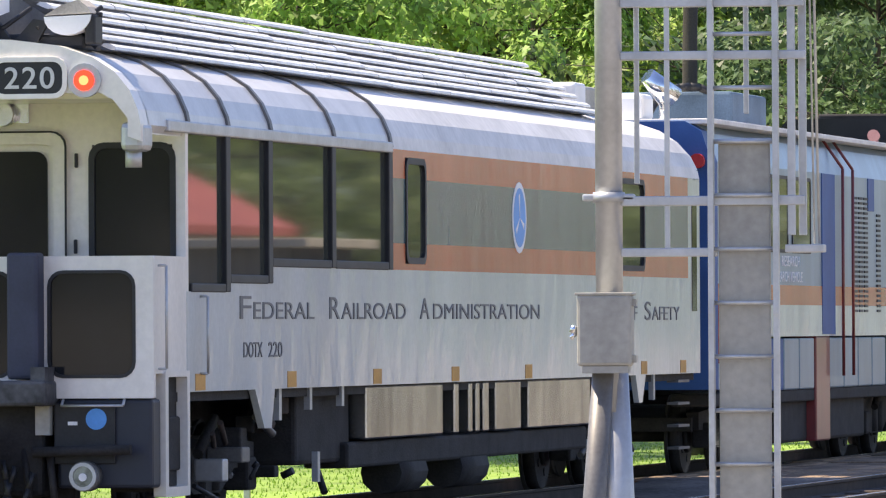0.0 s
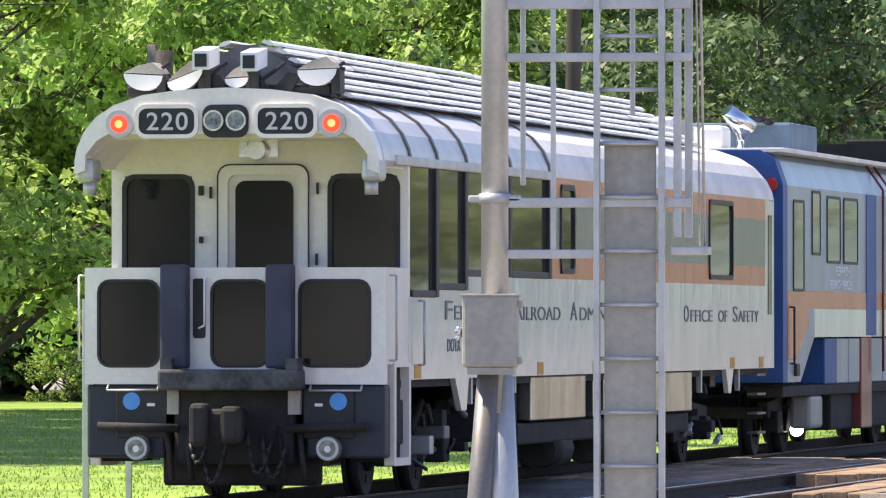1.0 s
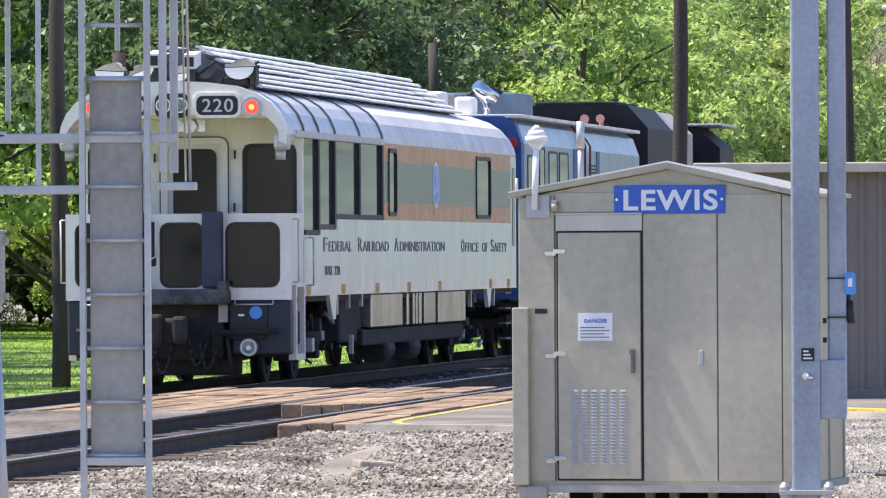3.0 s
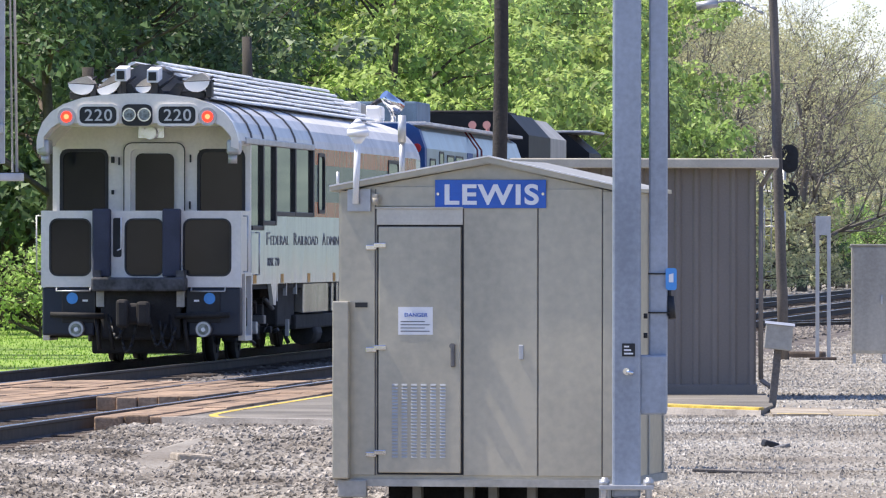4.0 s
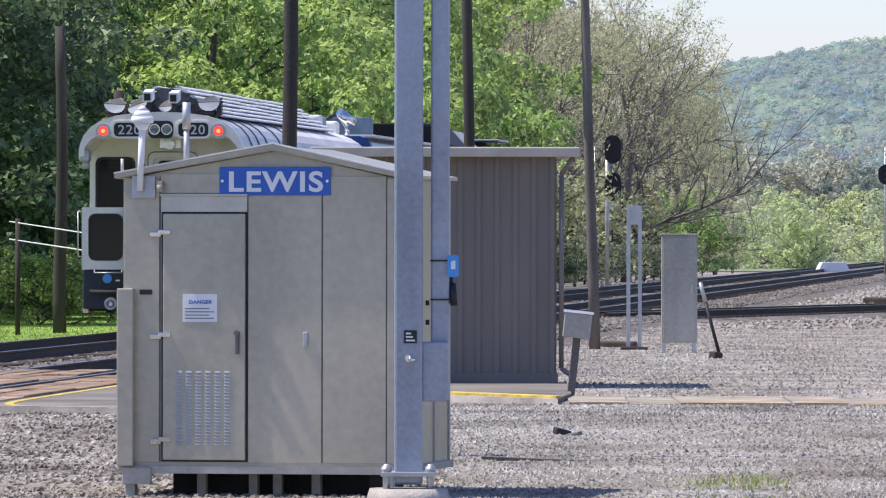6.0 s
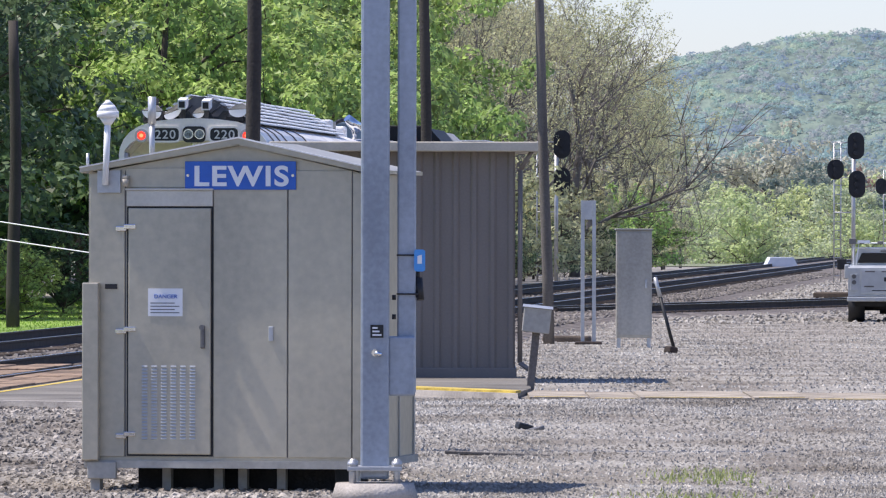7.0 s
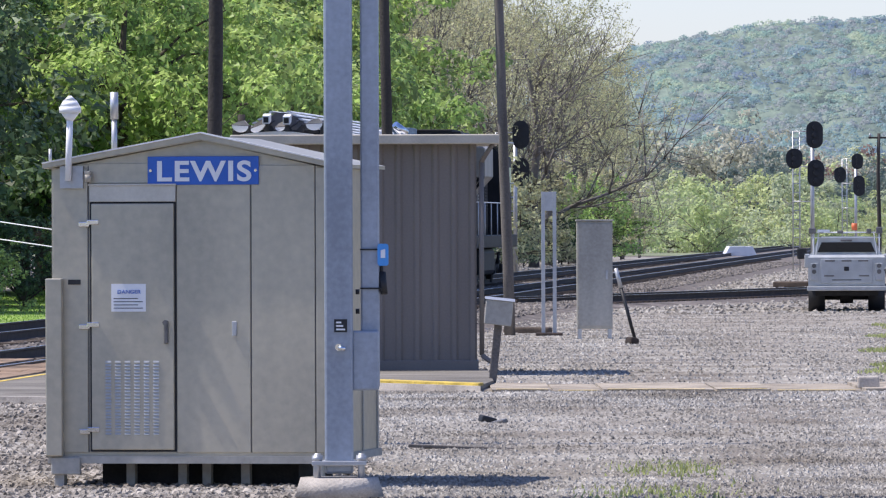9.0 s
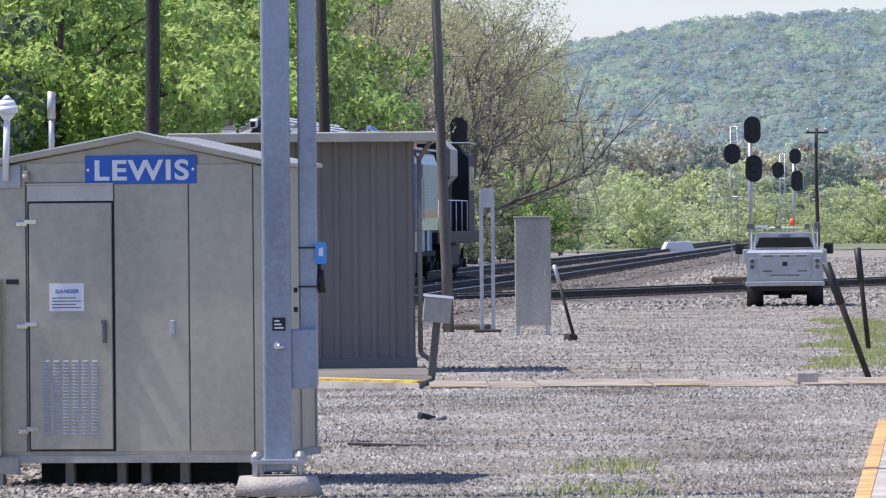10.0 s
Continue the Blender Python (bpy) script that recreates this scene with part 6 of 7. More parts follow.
part("sleeve", bm, M["orangepost"], mk)
gy = thing("guy_wire_guard", pose(-17.6, 109, 0.1, 0, -14, 0), "thin yellow guy-wire guard on the lawn", "guard")
bm = B()
tube(bm, (0, 0, 0), (0, 0, 2.3), 0.022, 8)
part("tube", bm, M["yellow"], gy)
ib = thing("meter_box", pose(1.0, 92, 0.25, 0, 6, 0), "grey box on a leaning timber stake", "box")
bm = B()
box(bm, -0.045, 0.045, -0.04, 0.04, -0.05, 0.95, 0.008)
part("stake", bm, M["wood"], ib)
bm = B()
box(bm, -0.17, 0.15, -0.13, 0.06, 0.70, 0.99, 0.012)
part("case", bm, M["greybox"], ib)
bm = B()
prism(bm, [(-0.15, 0.99), (0.07, 1.02), (0.07, 0.99)], "x", -0.185, 0.165)
part("lid", bm, M["galv"], ib)
ln = thing("leaning_bar", pose(3.98, 137, 0, 0, -15, 0), "dark bar leaning on the cabinet", "bar")
bm = B()
tube(bm, (0, 0, 0), (0, 0, 1.05), 0.03, 8)
part("bar", bm, M["black"], ln)
bm = B()
tube(bm, (0, 0, 1.05), (0, 0, 1.4), 0.035, 8)
part("grip", bm, M["galv"], ln)
for x, y, lean in ((6.0, 90, -20), (7.55, 114, -6)):
    g = thing("leaning_post", pose(x, y, 0.2, 0, lean, 0), "dark rusty bar leaning out of the gravel", "post")
    bm = B()
    tube(bm, (0, 0, 0), (0, 0, 1.5), 0.035, 10)
    part("bar", bm, M["rust"], g)
    bm = B()
    tube(bm, (0, 0, 1.0), (0, 0, 1.5), 0.05, 10)
    part("sleeve", bm, M["black"], g)
cb = thing("concrete_block", pose(5.12, 87.6, 0.29), "small broken concrete block in the gravel", "block")
bm = B()
box(bm, -0.12, 0.12, -0.1, 0.1, 0, 0.13, 0.02)
part("block", bm, M["concrete"], cb)


def debris(name, m, dims, material, label, cat):
    d = thing(name, m, label, cat)
    bm = B()
    box(bm, -dims[0] / 2, dims[0] / 2, -dims[1] / 2, dims[1] / 2, 0, dims[2], min(dims) * 0.25)
    return part("piece", bm, material, d)


debris("stone_slab", pose(-4.62, 73.4, 0.13, 0, 4, 12), (0.34, 0.5, 0.08), M["path"], "flat grey stone slab in the gravel", "slab")
debris("rubbish", pose(0.78, 76.2, 0.2, 5, 14, 20), (0.16, 0.12, 0.07), M["black"], "crumpled black rubbish on the gravel", "rubbish")
debris("rubbish", pose(0.9, 76.0, 0.2, 8, -10, -30), (0.15, 0.1, 0.035), M["darkpipe"], "flattened grey rubbish on the gravel", "rubbish")
debris("wood_scrap", pose(0.5, 71.0, 0.1, 0, 2, -3), (0.95, 0.07, 0.03), M["wood"], "thin rotten wood strip on the gravel", "wood scrap")
debris("spoil_block", pose(3.72, 131, 0.12, 0, 10, 30), (0.17, 0.2, 0.12), M["rust"], "dark broken block in the gravel", "block")
debris("sleeper_stack", pose(13.3, 260, 0.0, 0, 0, 70), (0.5, 2.6, 0.22), M["tie"], "stacked old sleepers by the siding", "sleepers")
debris("sleeper_stack", pose(2.3, 151, 0.0, 0, 0, 80), (0.4, 0.9, 0.16), M["tie"], "dark timber pile beside the pole", "timber")


def signal(x, y, heads, h, side=-1):
    s = thing("railway_signal", pose(x, y, 0), "railway colour-light signal with round black backplates", "signal", "signals")
    bm = B()
    tube(bm, (0, 0, 0), (0, 0, h), 0.09, 10)
    part("mast", bm, M["galv"], s)
    bm = B()
    for dx in (-0.55, -0.85):
        tube(bm, (dx, 0.2, 0), (dx, 0.2, h), 0.03, 6)
    for k in range(int(h / 0.4)):
        tube(bm, (-0.85, 0.2, 0.3 + 0.4 * k), (-0.55, 0.2, 0.3 + 0.4 * k), 0.02, 6)
    for z in (h * 0.5, h * 0.75, h):
        tube(bm, (-0.85, 0.1, z), (0, 0.1, z), 0.03, 6)
    part("ladder", bm, M["galv"], s)
    for dx, z, hh in heads:
        bm = B()
        prism(bm, rrect(dx - 0.37, dx + 0.37, z - hh / 2, z + hh / 2, 0.36, 8), "y", -0.12, -0.08)
        hd = part("head", bm, M["black"], s, "black signal head")
        bm = B()
        bm.free()
        for k in (-1, 0, 1):
            bm = B()
            tube(bm, (dx, -0.35, z + k * hh * 0.27), (dx, -0.12, z + k * hh * 0.27), 0.11, 10)
            part("hood", bm, M["black"], hd)
    return s


signal(4.75, 350, ((0.25, 6.1, 1.25), (0.25, 4.45, 1.25)), 6.2)
signal(17.9, 350, ((0.1, 6.05, 1.2), (0.15, 4.35, 1.2), (-0.8, 5.0, 0.9)), 6.2)
signal(28.3, 500, ((0.1, 6.05, 1.0), (0.2, 4.5, 1.3), (-1.0, 5.2, 1.0)), 6.2)


# ---- service truck ----
def truck():
    t = thing("service_truck", pose(10.55, 190, 0.0, 0, 0, -3), "silver-grey utility service truck with roof rack and beacon", "truck")
    bm = B()
    prism(bm, [(0.0, 0.62), (0.0, 1.30), (0.1, 1.36), (2.2, 1.36), (2.2, 0.62)], "x", -0.92, 0.92)
    body = part("service_body", bm, M["truck"], t, "silver utility box body")
    bm = B()
    prism(bm, [(-0.87, 0.6), (0.87, 0.6), (0.87, 1.38), (0.80, 1.46), (0.68, 1.76), (0.60, 1.80), (-0.60, 1.80), (-0.68, 1.76), (-0.80, 1.46), (-0.87, 1.38)], "y", 2.2, 3.7)
    prism(bm, [(3.7, 0.55), (3.7, 1.22), (5.3, 1.14), (5.5, 1.0), (5.5, 0.55)], "x", -0.86, 0.86)
    cabp = part("cab", bm, M["truck"], t)
    bm = B()
    prism(bm, [(-0.70, 1.42), (0.70, 1.42), (0.60, 1.66), (-0.60, 1.66)], "y", 2.17, 2.2)
    part("rear_window", bm, M["glass"], cabp, "dark reflecting rear window")
    bm = B()
    box(bm, -0.14, 0.14, 2.16, 2.2, 1.685, 1.725, 0.008)
    part("brake_lamp", bm, M["darkpipe"], cabp)
    bm = B()
    box(bm, -0.62, 0.62, -0.025, 0.0, 0.68, 1.26, 0.01)
    tg = part("tailgate", bm, M["truck"], body)
    bm = B()
    box(bm, -0.06, 0.06, -0.04, -0.025, 0.98, 1.08, 0.01)
    box(bm, -0.35, 0.35, -0.03, -0.025, 0.75, 0.77)
    part("latch", bm, M["black"], tg)
    for s in (-1, 1):
        bm = B()
        box(bm, s * 0.78 - 0.09, s * 0.78 + 0.09, -0.03, 0.0, 0.75, 1.16, 0.01)
        part("light_panel", bm, M["truck"], body)
        for k in range(3):
            bm = B()
            tube(bm, (s * 0.78, -0.05, 0.82 + k * 0.14), (s * 0.78, -0.03, 0.82 + k * 0.14), 0.055, 10)
            part("tail_light", bm, M["darkpipe"] if k else M["galv"], body)
        bm = B()
        tube(bm, (s * 0.52, 0.9, 0.36), (s * 0.92, 0.9, 0.36), 0.36, 20)
        part("wheel", bm, M["black"], t)
        bm = B()
        tube(bm, (s * 0.66, 4.4, 0.36), (s * 0.9, 4.4, 0.36), 0.36, 20)
        part("wheel", bm, M["black"], t)
        bm = B()
        box(bm, s * 1.08 - 0.12, s * 1.08 + 0.12, 3.5, 3.6, 1.25, 1.52, 0.03)
        part("mirror", bm, M["black"], cabp)
        bm = B()
        box(bm, s * 0.95 - 0.06, s * 0.95 + 0.06, 0.05, 2.1, 1.05, 1.38, 0.02)
        part("side_box", bm, M["truck"], body)
    bm = B()
    box(bm, -0.95, 0.95, -0.12, 0.05, 0.50, 0.61, 0.02)
    bp = part("bumper", bm, M["truck"], t, "scuffed steel step bumper")
    for x in (-0.55, -0.22, 0.05, 0.4):
        bm = B()
        tube(bm, (x, -0.15, 0.55), (x, -0.12, 0.55), 0.045, 10)
        part("tow_eye", bm, M["galv"], bp)
    bm = B()
    tube(bm, (-0.6, 0.9, 0.36), (0.6, 0.9, 0.36), 0.09, 10)
    tube(bm, (-0.16, 0.9, 0.36), (0.16, 0.9, 0.36), 0.17, 12)
    part("axle", bm, M["under"], t)
    for x, z in ((-0.42, 0.86), (0.42, 0.86), (-0.4, 1.22), (0.0, 1.22), (0.4, 1.22)):
        bm = B()
        box(bm, x - 0.12, x + 0.12, -0.032, -0.022, z - 0.018, z + 0.018, 0.004)
        part("trim_strip", bm, M["darkpipe"], tg)
    for x, w, h in ((-0.82, 0.09, 0.14), (-0.6, 0.05, 0.10), (-0.15, 0.07, 0.08), (0.55, 0.06, 0.12), (0.8, 0.08, 0.16)):
        bm = B()
        box(bm, x - w, x + w, 2.02, 2.14, 1.87, 1.87 + h, 0.02)
        part("work_lamp", bm, M["darkpipe"], t, "small dark rack lamp")
    bm = B()
    box(bm, -0.75, 0.75, 0.1, 5.0, 0.38, 0.6)
    part("chassis", bm, M["under"], t)
    bm = B()
    for x in (-0.8, 0.8):
        tube(bm, (x, 2.1, 1.36), (x, 2.1, 1.9), 0.018, 6)
    tube(bm, (-0.84, 2.1, 1.9), (0.84, 2.1, 1.9), 0.018, 6)
    tube(bm, (-0.84, 2.1, 1.78), (0.84, 2.1, 1.78), 0.012, 6)
    for x in (-0.74, 0.74):
        tube(bm, (x, 2.1, 1.36), (x * 0.9, 2.1, 1.9), 0.015, 6)
    box(bm, -0.7, -0.4, 2.0, 2.3, 1.9, 1.97)
    part("rack", bm, M["signwhite"], t, "white headboard rack")
    bm = B()
    tube(bm, (0.2, 2.2, 1.95), (0.2, 2.2, 2.12), 0.07, 10)
    part("beacon", bm, M["orangepost"], t, "amber beacon")
    return t


truck()
fv = thing("parked_van", pose(20.2, 480, -0.75), "distant white parked van", "van")
bm = B()
prism(bm, [(-1.0, 0.3), (1.0, 0.3), (1.0, 0.9), (0.7, 1.5), (-0.7, 1.5), (-1.0, 0.9)], "y", 0, 5)
part("body", bm, M["signwhite"], fv)



# ---- buildings across the yard, mirrored in the coach windows ----
def depot(x, y, n, bay, roof, label):
    d = thing("depot_building", pose(x, y, 0), label, "building", "yard buildings")
    bm = B()
    box(bm, 0.12, 9.0, 0, n * bay, 0, 4.2)
    part("wall", bm, M["render"], d, "pale rendered wall")
    bm = B()
    prism(bm, [(-0.7, 4.15), (4.5, 6.6), (9.7, 4.15), (9.7, 4.35), (4.5, 6.85), (-0.7, 4.35)], "y", -0.6, n * bay + 0.6)
    part("roof", bm, M[roof], d)
    for k in range(n):
        y = k * bay
        bm = B()
        box(bm, 0.0, 0.12, y - 0.3, y + 0.3, 0, 4.15, 0.02)
        part("pilaster", bm, M["signwhite"], d)
        bm = B()
        if k % 2:
            box(bm, 0.06, 0.13, y + 1.6, y + 5.4, 0.02, 3.4, 0.02)
            part("door", bm, M["maroon"] if k % 4 == 1 else M["darkpipe"], d, "tall closed freight door")
        else:
            box(bm, 0.06, 0.13, y + 2.2, y + 4.4, 1.2, 2.9, 0.02)
            w_ = part("window", bm, M["signwhite"], d)
            bm = B()
            box(bm, 0.03, 0.07, y + 2.35, y + 4.25, 1.32, 2.78)
            part("pane", bm, M["glass"], w_)


depot(22.0, 157, 2, 7.0, "redroof", "small pale rendered shed with a faded red roof")

# kerb line along the right of the yard, and weeds
rk = thing("platform_edge", along(78, 16.84), "concrete platform edge with orange-yellow paint", "kerb", kind="structure")
bm = B()
box(bm, -0.1, 0.9, -30, 26, 0.0, 0.19, 0.02)
part("slab", bm, M["concrete"], rk)
bm = B()
box(bm, -0.09, 0.02, -30, 26, 0.19, 0.196)
part("painted_line", bm, M["fadedorange"], rk)


# ---- loose stones and grass ----
def scatter(name, n, place, size, material, label, cat, blade=False, seed=1, small=False):
    rg = np.random.default_rng(seed)
    p = place(rg, n)
    n = len(p)
    if blade:
        a = rg.uniform(0, 6.283, n)
        h = size * rg.uniform(0.5, 1.3, n)
        wx, wy = np.cos(a) * 0.012, np.sin(a) * 0.012
        lx, ly = rg.normal(0, 0.3, n) * h, rg.normal(0, 0.3, n) * h
        v = np.stack([np.stack([p[:, 0] - wx, p[:, 1] - wy, p[:, 2]], 1), np.stack([p[:, 0] + wx, p[:, 1] + wy, p[:, 2]], 1), np.stack([p[:, 0] + lx, p[:, 1] + ly, p[:, 2] + h], 1)], 1).reshape(-1, 3)
        f = np.arange(3 * n).reshape(-1, 3)
    else:
        base = np.array([(1, 0, 0), (-0.5, 0.87, 0), (-0.5, -0.87, 0), (0.4, 0.2, 0.8), (-0.5, 0.1, 0.7), (0.1, -0.5, 0.75)])
        tri = np.array([(0, 1, 3), (1, 4, 3), (1, 2, 4), (2, 5, 4), (2, 0, 5), (0, 3, 5), (3, 4, 5)])
        if small:
            base, tri = np.array([(1, 0, 0), (-0.5, 0.87, 0), (-0.5, -0.87, 0), (0.1, 0, 0.9)]), np.array([(0, 1, 3), (1, 2, 3), (2, 0, 3)])
        c = len(base)
        a, s = rg.uniform(0, 6.283, n), size * rg.uniform(0.45, 1.3, n)
        bx = base[None] * rg.uniform(0.6, 1.3, (n, c, 3))
        x = bx[..., 0] * np.cos(a)[:, None] - bx[..., 1] * np.sin(a)[:, None]
        y = bx[..., 0] * np.sin(a)[:, None] + bx[..., 1] * np.cos(a)[:, None]
        v = (np.stack([x, y, bx[..., 2] * 0.8 - 0.15], 2) * s[:, None, None] + p[:, None, :]).reshape(-1, 3)
        f = (np.arange(n)[:, None, None] * c + tri[None]).reshape(-1, 3)
    me = bpy.data.meshes.new(name)
    me.from_pydata(v.tolist(), [], f.tolist())
    me.materials.append(material)
    return tagged(new(name, me), label, cat, kind="stuff")


def patchy(x, y, rg, lo):
    """Thins the stones in broad uneven patches where bare earth and fine grit show."""
    q = np.sin(x * 1.7 + 0.11 * y) + np.sin(0.16 * y - x * 0.9 + 1.3) + 0.8 * np.sin(x * 3.9 - 0.2 * y)
    return rg.uniform(0, 1, len(x)) < np.clip(0.62 + 0.3 * q, lo, 1)


def rise(x, y):
    z = np.interp(y, (66, 79, 100, 160), (0, 0.27, 0.27, 0)) * np.clip((x + 5.9) / 1.2, 0, 1)
    bank = np.where((x < -3.1) & (y > 69) & (y < 84), 0.04 + 0.225 * np.clip((y - 69) / 14.64, 0, 1), 0)
    bed = np.clip(0.18 * (7.8 - (x + 9.8435 - SLOPE * (y - 100))) / 1.5, 0, 0.18)
    return np.maximum(np.maximum(z, bank), bed)


def paved(x, y):
    return ((y > np.interp(x, (-6.2, -3.2, -1.6, -0.45, 0.8, 1.05), (83.5, 81.7, 85.7, 89.2, 87.0, 87.0))) & (y < 101) & (x < 1.05)) | ((y > 87.4 - 0.14 * x) & (y < 91.0 - 0.14 * x) & (x < 7.2))


def yard(rg, n):
    y = 48 + 40 * rg.uniform(0, 1, n) ** 1.3
    x = rg.uniform(-0.115, -0.004, n) * y
    ok = (x > -9.8435 + SLOPE * (y - 100) + 6.0) & ~paved(x, y)
    return np.stack([x, y, rise(x, y)], 1)[ok]


def fine_yard(rg, n):
    y = 52 + 36 * rg.uniform(0, 1, n) ** 1.2
    x = rg.uniform(-0.012, 0.075, n) * y
    ok = ~paved(x, y) & patchy(x, y, rg, 0.45)
    return np.stack([x, y, rise(x, y)], 1)[ok]


def far_yard(rg, n):
    y = rg.uniform(81.5, 190, n)
    x = rg.uniform(-0.02, 0.09, n) * y
    ok = (x > -9.8435 + SLOPE * (y - 100) + 7.2) & ~paved(x, y) & patchy(x, 0.4 * y, rg, 0.45)
    return np.stack([x, y, rise(x, y)], 1)[ok]


def far_bed(rg, n):
    y = rg.uniform(105, 400, n)
    return np.stack([-9.8435 + SLOPE * (y - 100) + rg.uniform(0.9, 7.2, n), y, np.full(n, 0.17)], 1)


def shoulder(rg, n):
    y = rg.uniform(52, 84, n)
    o = rg.uniform(5.2, 7.4, n)
    z = np.maximum(np.clip(0.18 * (7.8 - o) / 1.5, 0, 0.18), 0.03 + 0.225 * np.clip((y - 69) / 14.64, 0, 1))
    ok = y < 83.3
    y, o, z = y[ok], o[ok], z[ok]
    return np.stack([-9.8435 + SLOPE * (y - 100) + o, y, z], 1)


scatter("yard_stones", 38000, yard, 0.042, M["trackstone"], "coarse grey-brown crushed stones by the tracks", "stones", seed=2)
scatter("yard_grit", 105000, fine_yard, 0.028, M["stone"], "small loose grey stones thinning to bare earth", "stones", seed=12, small=True)
scatter("ballast_stones", 22000, far_bed, 0.07, M["bedstone"], "grimy stones between the rails", "stones", seed=13)
scatter("yard_grit", 75000, far_yard, 0.036, M["stone"], "loose pale grey crushed stones further off", "stones", seed=3, small=True)
scatter("yard_stones", 16000, lambda rg, n: (lambda y: np.stack([rg.uniform(0.012, 0.085, n) * y, y, np.zeros(n)], 1))(rg.uniform(185, 420, n)), 0.085, M["stone"], "coarse pale stones along the far tracks", "stones", seed=9)
scatter("shoulder_stones", 12000, shoulder, 0.055, M["trackstone"], "loose stones on the track shoulder", "stones", seed=4)
scatter("lawn_grass", 60000, lambda rg, n: (lambda y, o: np.stack([-9.8435 + SLOPE * (y - 100) - o, y, 0.19 + 0.16 * (o - 2.45) / 237], 1))(rg.uniform(85, 215, n), rg.uniform(2.5, 26, n)), 0.045, M["blade"], "short bright green mown grass", "grass", True, 5)
scatter("weeds", 14000, lambda rg, n: np.concatenate([np.concatenate([np.stack([rg.normal(2.25, 0.24, n // 36), rg.normal(67.6, 1.3, n // 36), np.full(n // 36, 0.03)], 1), np.stack([rg.normal(2.0, 0.3, n // 40), rg.normal(61.3, 1.2, n // 40), np.zeros(n // 40)], 1)]), (lambda y: np.stack([0.0615 * y + 0.35 * np.sin(y * 0.3) + 0.2 * np.sin(y * 0.83) + np.abs(rg.normal(0.25, 0.75, len(y))), y, np.interp(y, (100, 160), (0.27, 0.0))], 1))(rg.uniform(97, 166, 3 * (n // 4)))]), 0.05, M["weed"], "thin patches of green weeds in the gravel", "weeds", True, 6)


# ---- trees ----
def limb(bm, rg, p, d, ln, r, depth, tips):
    """A crooked branch that forks into thinner ones."""
    q = p
    for k in range(3 if depth else 1):
        d = (d + Vector(rg.normal(0, 0.16, 3)) + Vector((0, 0, 0.06))).normalized()
        e = q + d * ln / (3 if depth else 1)
        tube(bm, q, e, r * (1 - 0.2 * k), 5 if depth else 3, r * (0.8 - 0.2 * k))
        if depth:
            for _ in range(2 if k < 2 else 3):
                nd = (d + Vector(rg.normal(0, 0.55, 3)) + Vector((0, 0, 0.15))).normalized()
                limb(bm, rg, e, nd, ln * rg.uniform(0.45, 0.7), max(0.006, r * 0.45), depth - 1, tips)
        q = e
    tips.append((q, 0.7))


